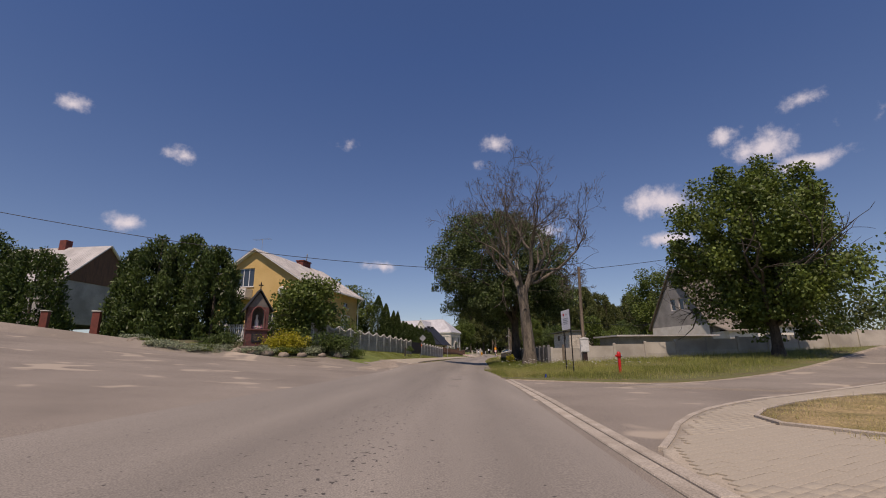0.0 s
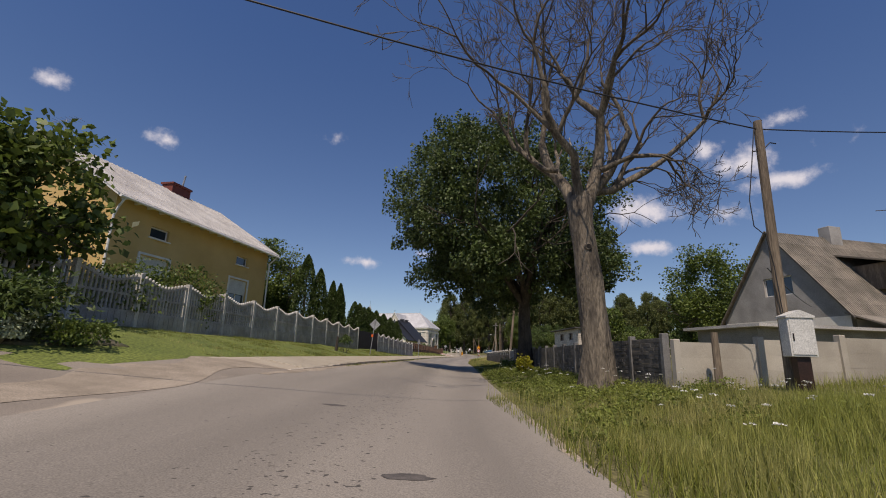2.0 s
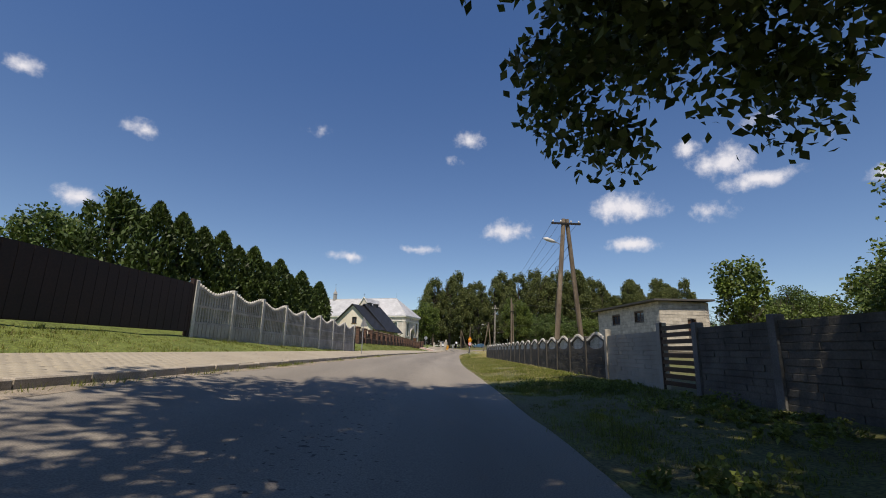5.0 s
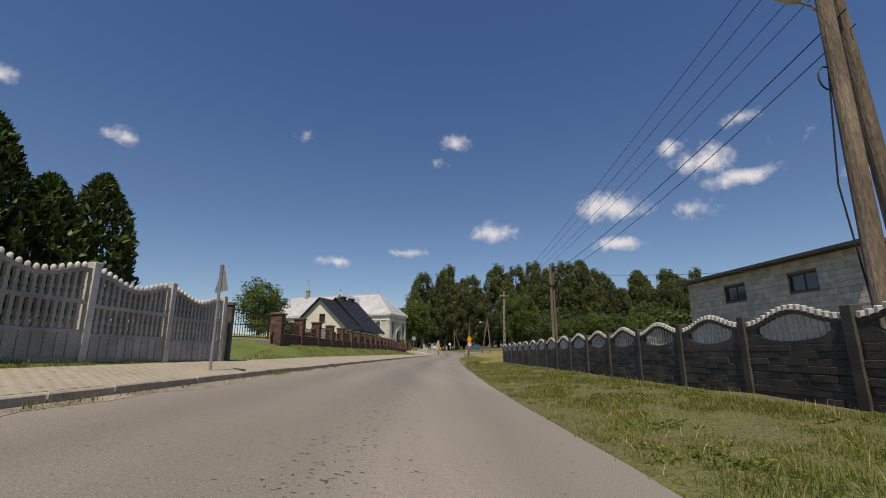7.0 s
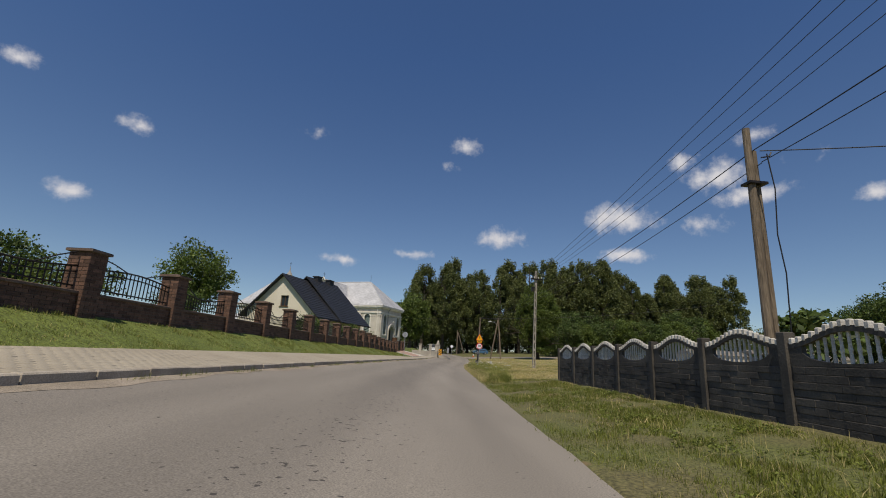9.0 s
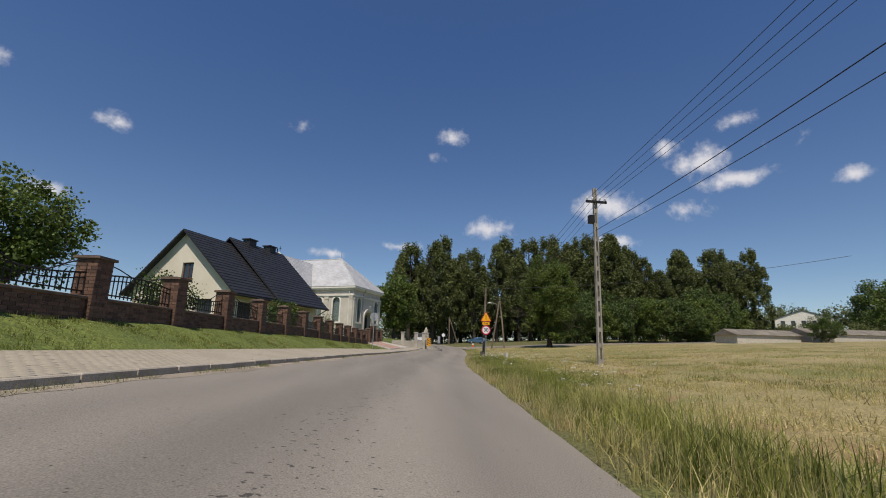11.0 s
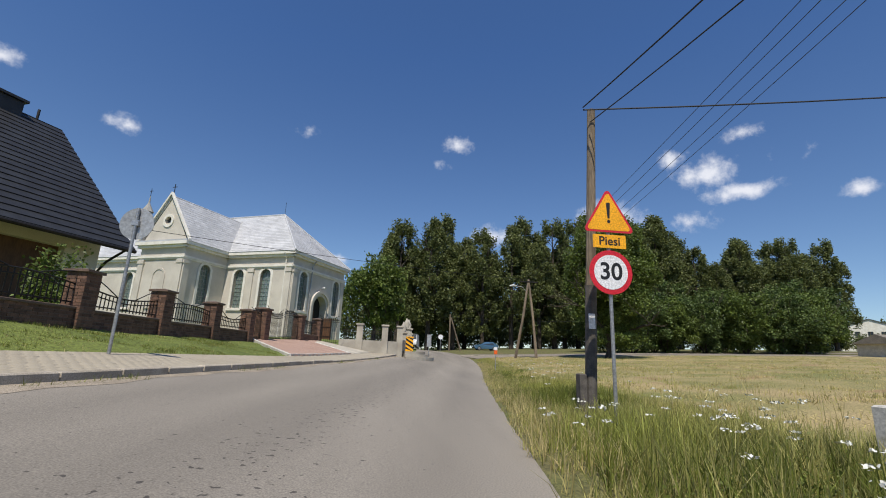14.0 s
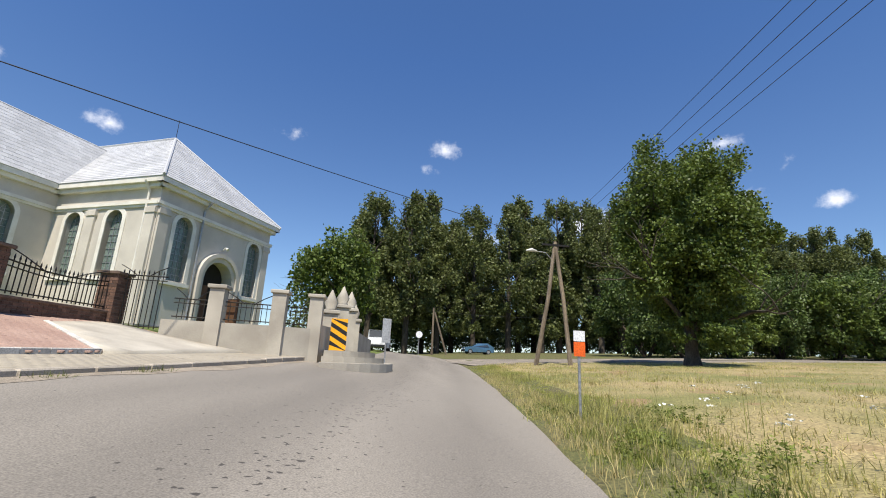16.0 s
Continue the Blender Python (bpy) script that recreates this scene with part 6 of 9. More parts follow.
def thuja(x, y, h, r, seed, leaves=5000, label="dense dark green columnar thuja", group="columnar thujas", material=None, size=0.13, pointed=1.0, z=None):
    """A columnar conifer whose sprays stand close and upright."""
    rng = np.random.default_rng(seed)
    z = ground(x, y) if z is None else z
    ob = thing("thuja", x, y, z, 0, label, "conifer", group)
    part("trunk", Mesh().tube([(0, 0, -0.2), (0, 0, h * 0.5), (0, 0, h * 0.9)], [0.12, 0.08, 0.02], 7), BARK, ob)
    t = rng.uniform(0.0, 1, leaves) ** 0.85
    a = rng.uniform(0, 2 * math.pi, leaves)
    prof = np.minimum(1.0, 0.65 + t * 2.2) * (1 - t ** (2.6 * pointed)) ** 0.75
    lump = 1 + 0.16 * np.sin(a * 5 + seed + t * 9) * np.sin(t * 21 + a * 2) + 0.08 * np.sin(a * 11 + t * 31)
    q = rng.uniform(0.55, 1, leaves) ** 0.45
    rr = r * prof * lump * q
    P = np.stack([rr * np.cos(a), rr * np.sin(a), 0.1 + t * h], 1)
    if r > 1.2:
        m = 90
        pick = rng.integers(0, m, leaves)
        u = rng.uniform(-0.1, 1, m)
        b = rng.uniform(0, 2 * math.pi, m)
        w = r * np.sqrt(np.maximum(1 - np.maximum(u, 0) ** 2.4, 0.0)) * rng.uniform(0.72, 1.02, m)
        g = np.clip(rng.normal(size=(leaves, 3)), -1.7, 1.7) * np.array([0.17, 0.17, 0.32]) * r * 0.55
        P = np.stack([w * np.cos(b), w * np.sin(b), h * 0.86 * np.maximum(u, 0.04)], 1)[pick] + g
        P[:, 2] = np.maximum(P[:, 2], 0.05)
        a = np.arctan2(P[:, 1], P[:, 0])
    out = np.stack([np.cos(a) * 0.6, np.sin(a) * 0.6, np.full(leaves, 1.3)], 1)
    part("foliage", leaf_mesh("foliage", P, size * 1.6, material or LEAF_THUJA, rng, out, 0.0, 0.4), None, ob)
    return ob


# dead tree by the road
def dead_tree():
    rng = np.random.default_rng(12)
    x, y = 5.75, 32.2
    ob = thing("dead_tree", x, y, ground(x, y) - 0.05, 0, "tall dead roadside tree with bare branching limbs", "tree")
    me, tips = Mesh(), []
    trunk = [(0.06, 0, -0.3), (0.05, 0, 0.3), (0.06, 0, 1.0), (0.04, 0.02, 2.0), (-0.02, 0.06, 3.0), (-0.10, 0.1, 4.0), (-0.16, 0.12, 4.8), (-0.17, 0.14, 5.5), (-0.16, 0.14, 5.8)]
    rad = [0.66, 0.49, 0.41, 0.375, 0.355, 0.34, 0.35, 0.37, 0.25]
    big = Mesh()
    N = 22
    rings = []
    for (px, py, pz), r in zip(trunk, rad):
        rings.append([(px + r * (1 + 0.09 * math.sin(k * 3 + pz * 1.3) + 0.05 * math.sin(k * 7 - pz * 2.0)) * math.cos(2 * math.pi * k / N),
                       py + r * (1 + 0.09 * math.sin(k * 3 + pz * 1.3) + 0.05 * math.sin(k * 7 - pz * 2.0)) * math.sin(2 * math.pi * k / N), pz) for k in range(N)])
    vs = [q for rr in rings for q in rr]
    fs = [(i * N + k, i * N + (k + 1) % N, (i + 1) * N + (k + 1) % N, (i + 1) * N + k) for i in range(len(trunk) - 1) for k in range(N)]
    big.add(vs, fs)
    part("trunk", big, BARK_DEAD, ob, smooth=True)
    limbs = [((-0.26, 0, 4.9), (-0.45, 0.1, 1.0), 3.9, 0.20), ((-0.1, 0.1, 5.0), (0.1, 0.25, 1.3), 4.2, 0.17), ((0.0, 0.0, 4.9), (0.5, -0.1, 1.1), 4.1, 0.20),
             ((-0.15, -0.1, 5.0), (-0.1, -0.35, 1.3), 3.9, 0.14), ((-0.05, 0.12, 5.0), (0.45, 0.4, 1.1), 3.9, 0.15), ((-0.22, 0.1, 4.9), (-0.4, 0.35, 1.1), 3.6, 0.13)]
    for p, w, ln, r in [((a[0], a[1] + 0.12, a[2] + 0.35), b, c, d) for a, b, c, d in limbs]:
        lm = Mesh()
        grow(lm, p, w, ln * 0.80, r * 1.08, 7, rng, tips, bend=0.44, fork=(2, 3), shrink=0.735, up=0.085, thin=0.62, sides=9, spread=0.60)
        part("limb", lm, (BARK_DEAD, BARK_TWIG), ob, smooth=True)
    for p, w, ln in (((0.5, 0.0, 6.5), (1.0, -0.1, 0.5), 2.0), ((-0.8, 0.15, 6.5), (-1.0, 0.1, 0.4), 1.8)):
        ex = Mesh()
        grow(ex, p, w, ln, 0.09, 5, rng, tips, bend=0.5, fork=(3, 3), shrink=0.68, up=0.02, thin=0.58, sides=6, spread=0.7)
        part("limb", ex, (BARK_DEAD, BARK_TWIG), ob, smooth=True)
    part("broken_stub", Mesh().tube([(-0.22, -0.02, 5.4), (-0.34, -0.10, 6.2), (-0.48, -0.14, 7.1), (-0.5, -0.14, 7.5)], [0.13, 0.10, 0.06, 0.01], 7), DEADWOOD, ob, "barkless pale broken stub")
    part("knot_hole", Mesh().tube([(-0.12, -0.275, 4.0), (-0.12, -0.18, 4.0)], [0.10, 0.14], 10), BARK_DEAD, ob)
    # solid black disc on the bark, painted as the hole's inner shade
    part("inner_shade", Mesh().tube([(-0.12, -0.287, 4.0), (-0.12, -0.27, 4.0)], [0.066, 0.07], 10), INNER_SHADE, ob, "black disc painted as the shade inside a knot hole")
dead_tree()

leafy_tree("maple_tree", 7.35, 48.5, 17.0, 4.6, 0.50, (-1.6, 0.2, 10.2), (7.8, 7.3, 6.8), 96000, 0.20, LEAF_BIG, "large dark green roadside maple with a dense crown", 21, clumps=400, spread=0.06, shell=0.5, lean=(0.0, 0.05), limbs=10, lower=-0.8,
           extra=[((-0.4, 5.4, 5.2), (2.6, 2.2, 1.9), 4500), ((-4.4, 1.5, 6.8), (2.4, 3.2, 1.7), 7000), ((4.2, -1.0, 6.2), (2.4, 2.6, 2.0), 7000), ((4.6, 2.4, 7.6), (3.0, 3.2, 2.8), 9000), ((-3.0, -4.4, 6.2), (2.4, 2.4, 1.7), 6000)])
leafy_tree("walnut_tree", 18.6, 25.7, 12.5, 2.0, 0.32, (0.1, 0.2, 6.4), (4.5, 4.5, 5.2), 60000, 0.21, LEAF_LIGHT, "broad green walnut tree over the wall", 22, clumps=150, spread=0.10, shell=0.3, lower=-0.9)
leafy_tree("linden_tree", 31.0, 166.5, 15.0, 2.2, 0.40, (0.2, 0, 7.5), (4.3, 4.3, 6.0), 90000, 0.20, LEAF_LIGHT, "large round linden tree at the meadow edge", 23, clumps=260, spread=0.085, shell=0.4, extra=[((0.3, -1.0, 2.0), (2.2, 2.2, 1.2), 3000)])
leafy_tree("churchyard_tree", 7.5, 199.0, 14.0, 3.0, 0.35, (0, 0, 7.6), (5.2, 5.2, 5.4), 11000, 0.5, LEAF_LIGHT, "rounded green tree behind the churchyard", 24, clumps=70, spread=0.17)
leafy_tree("garden_tree", 41.0, 78.0, 8.5, 2.0, 0.25, (0, 0, 4.6), (4.0, 4.0, 3.6), 9000, 0.34, LEAF_LIGHT, "green garden tree behind the grey house", 25, clumps=60, spread=0.18)
leafy_tree("yard_tree", 24.2, 75.5, 6.2, 1.4, 0.12, (0, 0, 4.1), (1.5, 1.5, 2.3), 3200, 0.26, LEAF_LIGHT, "slender young tree beside the block shed", 26, clumps=40, spread=0.2)
leafy_tree("orchard_tree", 28.5, 77.5, 5.0, 1.0, 0.15, (0, 0, 2.0), (2.6, 2.4, 1.5), 5000, 0.22, LEAF_LIGHT, "low spreading orchard tree behind the wall", 27, clumps=40, spread=0.2)
leafy_tree("orchard_tree", 34.0, 72.5, 5.0, 1.0, 0.15, (0, 0, 3.4), (3.4, 3.4, 2.6), 5000, 0.3, LEAF_TREE, "low spreading orchard tree behind the wall", 28, clumps=40, spread=0.2)
leafy_tree("garden_tree", 32.0, 66.5, 12.0, 2.0, 0.25, (0, 0, 6.6), (4.6, 4.6, 5.2), 20000, 0.27, LEAF_LIGHT, "tall green garden tree behind the dark wall", 29, clumps=90, spread=0.15)
leafy_tree("garden_tree", -11.0, 54.6, 7.4, 1.2, 0.15, (0, 0, 4.2), (2.2, 2.2, 3.3), 12000, 0.2, LEAF_LIGHT, "leafy garden tree beside the yellow house", 30, clumps=50, spread=0.2)
leafy_tree("garden_tree", -15.0, 128.0, 8.6, 1.6, 0.2, (0, 0, 4.9), (3.1, 3.1, 3.2), 12000, 0.24, LEAF_LIGHT, "bright green garden tree behind the iron fence", 31, clumps=70, spread=0.16)

leafy_tree("garden_tree", -20.0, 113.0, 5.0, 0.8, 0.1, (0, 0, 2.6), (2.3, 2.3, 1.9), 7000, 0.2, LEAF_TREE, "small garden tree behind the iron fence", 33, clumps=40, spread=0.2)

leafy_tree("garden_tree", -17.5, 74.0, 6.0, 1.4, 0.15, (0, 0, 3.8), (2.3, 2.3, 2.0), 5000, 0.24, LEAF_TREE, "grey-green garden tree behind the gate", 35, clumps=40, spread=0.2)

# clipped thuja mass and shrubs round the shrine
for k, (x, y, h, r) in enumerate(((-15.9, 30.2, 6.9, 2.0), (-18.2, 30.6, 7.9, 2.2), (-20.8, 31.4, 7.9, 2.3), (-22.8, 32.4, 7.2, 2.0))):
    thuja(x, y, h, r, 40 + k, 14000, "broad bushy thuja at the shrine garden", "shrine garden thujas", pointed=1.6, size=0.17, material=LEAF_THUJA)
for k, (x, y, h, r) in enumerate(((-32.6, 34.5, 7.6, 2.6), (-36.5, 34.0, 8.8, 2.9))):
    thuja(x, y, h, r, 46 + k, 12000, "broad bushy thuja by the side street", "shrine garden thujas", pointed=1.8, size=0.18)
leafy_tree("viburnum", -9.4, 30.0, 4.6, 0.9, 0.1, (0, 0, 2.8), (2.1, 1.9, 1.75), 9000, 0.22, LEAF_LIGHT, "rounded ornamental tree behind the shrine", 50, clumps=60, spread=0.18, category="tree")
shrub("rose_bush", -10.6, 29.2, (1.5, 1.2, 1.0), 4200, 0.14, LEAF_LIGHT, "loose rose bush against the fence", 51)
shrub("rose_bush", -9.3, 34.0, (1.3, 1.0, 1.0), 3800, 0.13, LEAF_LIGHT, "loose climbing rose over the fence", 52)
shrub("rose_bush", -8.8, 37.0, (1.6, 0.9, 1.2), 4200, 0.13, LEAF_LIGHT, "loose climbing rose over the fence", 53)
shrub("golden_shrub", -9.6, 26.9, (1.05, 0.9, 0.68), 4200, 0.12, LEAF_YELLOW, "bright golden-yellow garden shrub", 54)
shrub("juniper", -7.6, 27.9, (1.6, 1.2, 0.62), 6000, 0.16, LEAF_THUJA, "low spreading dark juniper", 55, narrow=0.3)
shrub("juniper", -13.2, 26.2, (1.1, 0.8, 0.5), 2600, 0.14, LEAF_THUJA, "low spreading dark juniper", 56, narrow=0.3)
for k in range(5):
    shrub("edging_plant", -27.5 - 1.5 * k, 29.6 + 0.45 * k, (0.8, 0.6, 0.3), 1200, 0.10, LEAF_GREY, "grey-green edging plant by the drive", 660 + k, clumps=14, group="edging plants")
for k in range(15):
    t = k / 14
    x, y = -5.9 - 12.5 * t + 0.3 * math.sin(k * 2.3), 28.6 - 4.0 * math.sin(min(t * 1.35, 1) * math.pi / 2) + 1.4 * max(0, t - 0.75) * 4
    shrub("edging_plant", x, y, (0.8, 0.6, 0.25), 2000, 0.08, LEAF_GREY if k % 4 else LEAF_LIGHT, "grey-green edging plant in the shrine bed", 60 + k, clumps=14, group="edging plants")
# thujas behind the painted fence
for k, (x, y, h, r) in enumerate(((-8.1, 52.7, 6.3, 0.95), (-7.3, 53.6, 5.5, 0.8), (-6.5, 54.7, 4.8, 0.55), (-6.1, 55.7, 4.8, 0.55))):
    thuja(x, y, h, r, 80 + k, 9000, size=0.10)
for k in range(12):
    t = k / 11
    thuja(-6.2 + 3.4 * t, 64.0 + 12.0 * t, 4.2 - 0.9 * t + 0.3 * math.sin(k * 3), 0.85, 90 + k, 3400, "dense thuja of a tall garden hedge", "thuja hedge", size=0.14)
thuja(-9.0, 66.0, 5.4, 1.7, 104, 6500, "broad dark thuja behind the fence", size=0.16, pointed=1.4)
shrub("sapling_bush", -3.9, 47.0, (0.35, 0.35, 0.28), 500, 0.1, LEAF_TREE, "small bush sprouting from a cut stump", 105, lift=0.5)
stump = solo("tree_stump", Mesh().tube([(0, 0, -0.2), (0.02, 0, 0.4), (0.05, 0.02, 0.85)], [0.10, 0.08, 0.07], 8), BARK, "slim cut tree stump on the lawn", "stump", pose(-4.3, 46.6, ground(-4.3, 46.6)))
shrub("wall_bush", 5.75, 41.3, (0.36, 0.36, 0.42), 900, 0.13, LEAF_YELLOW, "bright yellow-green bush by the dark wall", 106)
shrub("wall_bush", 5.9, 46.5, (0.6, 0.5, 0.35), 900, 0.13, LEAF_LIGHT, "yellow-green bush by the dark wall", 107)
for k, (x, y) in enumerate(((0.35, 128.2), (1.6, 139.0), (0.2, 131.5))):
    shrub("garden_shrub", x, y, (0.8, 0.8, 1.0), 2200, 0.13, LEAF_LIGHT if k else LEAF_TREE, "garden shrub behind the iron fence", 110 + k)
for k, (x, y, q) in enumerate(((-5.2, 98.5, 0.7), (-6.5, 108.0, 0.8), (-1.6, 118.6, 0.8))):
    shrub("garden_shrub", x, y, (1.1, 1.0, q), 3200, 0.11, LEAF_TREE if k % 3 else LEAF_LIGHT, "dense garden shrub behind the iron fence", 140 + k, group="garden shrubs")
# spruce at the side road
rng = np.random.default_rng(7)
sp = thing("spruce", 38.5, 36.5, ground(38.5, 36.5), 0, "tall dark spruce behind the walnut", "conifer")
part("trunk", Mesh().tube([(0, 0, -0.2), (0, 0, 6), (0, 0, 13.2)], [0.25, 0.16, 0.02], 8), BARK, sp)
t = rng.uniform(0, 1, 9000)
lay = (np.floor(t * 18) + 0.25 * rng.normal(size=9000)) / 18
a = rng.uniform(0, 2 * math.pi, 9000)
rr = 2.6 * (1 - lay) * rng.uniform(0.1, 1, 9000) ** 0.6 * (0.8 + 0.3 * np.sin(a * 7 + np.floor(t * 18) * 2))
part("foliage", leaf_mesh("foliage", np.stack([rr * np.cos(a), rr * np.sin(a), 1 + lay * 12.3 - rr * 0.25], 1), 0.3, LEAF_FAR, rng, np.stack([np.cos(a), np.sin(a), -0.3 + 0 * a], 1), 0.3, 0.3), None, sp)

# tall poplars and bushes beyond the meadow: three shapes, then copies
def poplar_kind(seed, h, r):
    rng = np.random.default_rng(seed)
    ob = thing("poplar", 0, 0, 0, 0, "tall dark green poplar of the far row", "tree", "far poplar row")
    me, tips = Mesh(), []
    me.tube([(0, 0, -0.5), (0.1, 0, h * 0.25), (0, 0.1, h * 0.6), (0, 0, h * 0.95)], [0.5, 0.38, 0.2, 0.03], 8)
    for k in range(12):
        zz = h * (0.18 + 0.05 * k)
        aa = k * 2.4
        grow(me, (0, 0, zz), (math.cos(aa) * 0.7, math.sin(aa) * 0.7, 0.9), r * 0.7, 0.12, 1, rng, tips, sides=5)
    part("trunk", me, BARK, ob)
    # upright sprays round the stem, widest at a third of the height
    m = 120
    t = rng.uniform(0.10, 1.0, m) ** 0.9
    q = r * np.interp(t, [0.1, 0.25, 0.45, 0.7, 0.9, 1.0], [0.55, 0.95, 1.05, 0.9, 0.55, 0.18]) * rng.uniform(0.35, 1.05, m) ** 0.6
    aa = rng.uniform(0, 2 * math.pi, m)
    cc = np.stack([q * np.cos(aa), q * np.sin(aa), t * h * 0.96], 1)
    pick = rng.integers(0, m, 17000)
    big = rng.uniform(0.55, 1.3, m)[pick][:, None]
    g = np.clip(rng.normal(size=(17000, 3)), -1.6, 1.6) * np.array([0.11 * r, 0.11 * r, 0.030 * h]) * big
    P = cc[pick] + g
    out = np.concatenate([P[:, :2] / (np.linalg.norm(P[:, :2], axis=1)[:, None] + 0.5), np.full((len(P), 1), 0.5)], 1)
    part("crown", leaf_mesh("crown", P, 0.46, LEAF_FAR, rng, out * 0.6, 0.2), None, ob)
    return ob
kinds = [poplar_kind(201, 24.0, 4.1), poplar_kind(202, 26.0, 4.3), poplar_kind(203, 22.0, 4.4)]
rng = np.random.default_rng(77)
row = []
for k in range(44):
    x = 9.5 + k * 2.75 - max(0, k - 16) * 0.5 + rng.normal() * 0.7
    y = 212.0 + 0.10 * (x - 10) + rng.normal() * 2.0 + (8 if k % 2 == 0 else 0)
    s = rng.uniform(0.86, 1.10) * (1.09 if x < 45 else 1.13 if x < 75 else 1.0)
    row.append((x, y, s))
for k, (x, y, s) in enumerate(row):
    m = pose(x, y, ground(x, y), 0, 0, rng.uniform(0, 360))
    if k < 3:
        kinds[k].matrix_world = m
    else:
        c = copy_thing(kinds[k % 3], m)
        c.scale = (s, s, s)
def bush_kind(seed, r, h, material, label, group):
    rng = np.random.default_rng(seed)
    ob = thing("bush", 0, 0, 0, 0, label, "bush", group)
    me, tips = Mesh(), []
    for k in range(4):
        grow(me, (0, 0, -0.3), (math.cos(k * 1.6) * 0.5, math.sin(k * 1.6) * 0.5, 1), h * 0.5, 0.12, 2, rng, tips, sides=5)
    part("branching_stem", me, BARK, ob)
    P, o2 = blob_points(rng, 16000, (0, 0, h * 0.5), (r, r, h * 0.52), 90, 0.10, 0.45)
    P[:, 2] = np.maximum(P[:, 2], 0.05)
    part("foliage", leaf_mesh("foliage", P, 0.30, material, rng, o2 * 0.6, 0.2), None, ob)
    return ob
bk = [bush_kind(301, 4.6, 8.5, LEAF_TREE, "large rounded green bush at the meadow edge", "meadow edge bushes"), bush_kind(302, 4.0, 7.0, LEAF_LIGHT, "bright green bush at the meadow edge", "meadow edge bushes")]
spots = [(41.5, 181.5, 1.0), (46.5, 182.0, 1.05), (51.5, 181.5, 0.95), (56.0, 180.0, 1.1), (60.5, 179.5, 0.95), (65.0, 181.0, 1.0), (49.0, 189.0, 1.2), (59.0, 189.0, 1.25), (43.0, 190.0, 1.2), (70.0, 186.0, 1.25), (76.0, 192.0, 1.3),
         (112.0, 178.0, 1.5), (114.0, 172.0, 2.0), (122.0, 172.0, 2.1), (75.0, 164.0, 0.50), (170.0, 222.0, 2.6), (188.0, 245.0, 2.4), (89.0, 203.0, 1.4)]
for k, (x, y, s) in enumerate(spots):
    m = pose(x, y, ground(x, y), 0, 0, k * 67.0)
    if k < 2:
        bk[k].matrix_world = m
    else:
        c = copy_thing(bk[k % 2], m)
        c.scale = (s, s, s)
# dim woods at the end of the street and behind the gardens
def far_wood(name, pts, h, n, size, seed, label, material):
    rng = np.random.default_rng(seed)
    Ps, Os = [], []
    for x, y, r in pts:
        hh = h * rng.uniform(0.8, 1.15)
        z = ground(x, y)
        P, o2 = blob_points(rng, n, (x, y, z + hh * 0.52), (r, r, hh * 0.52), 24, 0.22, 0.4)
        Ps.append(P)
        Os.append(o2)
    me = leaf_mesh(name, np.concatenate(Ps), size, material, rng, np.concatenate(Os) * 0.5, 0.2)
    return tagged(new(name, me), label, "woods", kind="stuff")
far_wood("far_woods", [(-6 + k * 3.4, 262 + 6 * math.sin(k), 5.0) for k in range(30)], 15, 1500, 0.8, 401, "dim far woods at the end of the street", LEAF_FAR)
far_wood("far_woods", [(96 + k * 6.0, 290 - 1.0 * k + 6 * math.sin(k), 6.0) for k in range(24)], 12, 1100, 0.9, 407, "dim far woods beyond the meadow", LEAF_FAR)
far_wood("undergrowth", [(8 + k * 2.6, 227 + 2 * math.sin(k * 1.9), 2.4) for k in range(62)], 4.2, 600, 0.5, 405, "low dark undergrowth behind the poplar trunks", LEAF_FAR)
far_wood("garden_trees_right", [(34 + k * 5.5, 112 + 9 * math.sin(k * 1.7), 2.6) for k in (0, 2, 4, 5)], 5.0, 1500, 0.55, 402, "garden trees behind the walls", LEAF_TREE)
far_wood("garden_trees_east", [(48 + k * 6.0, 80 + 14 * math.sin(k * 2.1), 4.2) for k in range(9)], 9, 1600, 0.55, 403, "garden trees and scrub beyond the orchard", LEAF_FAR)
far_wood("side_street_trees", [(48 + k * 6, 45 + 3 * math.sin(k * 2), 4.0) for k in range(6)], 9, 1600, 0.5, 405, "trees along the side road", LEAF_TREE)
# ---- kerb and pavement on the left ----
KERB_Y0, KERB_Y1 = 32.0, 157.0
kerb_ob = thing("kerb", 0, 0, 0, 0, "weathered concrete kerb along the pavement", "kerb", kind="structure")
stone_kinds = []
for k in range(4):
    q = 0.004 * k
    stone_kinds.append(Mesh().box(-0.075, 0.075, 0.006 + q, 0.994 - q / 2, -0.25, 0.0, bevel=0.018).make("kerb_stone", KERB))
rng = np.random.default_rng(501)


def kerb_top(y):
    """The kerb rises out of the asphalt at the junction and sinks again at the church."""
    return 0.03 + 0.085 * float(smooth(y, 33, 40)) * (1 - 0.5 * float(smooth(y, 139, 145)) * (1 - float(smooth(y, 150, 156))))


y = KERB_Y0
while y < KERB_Y1:
    d = ROAD_W + 0.075
    x0, x1 = float(edge_x(y)) - d, float(edge_x(y + 1)) - d
    z0, z1 = float(ground_d(5.7, y)), float(ground_d(5.7, y + 1))
    m = pose(x0, y, z0 + kerb_top(y) + rng.normal() * 0.005, math.degrees(math.atan2(z1 - z0, 1)), rng.normal() * 0.8, -math.degrees(math.atan2(x1 - x0, 1)) + rng.normal() * 0.3)
    part("kerb_stone", stone_kinds[int(rng.integers(4))], None, kerb_ob, m=m)
    y += 1.0


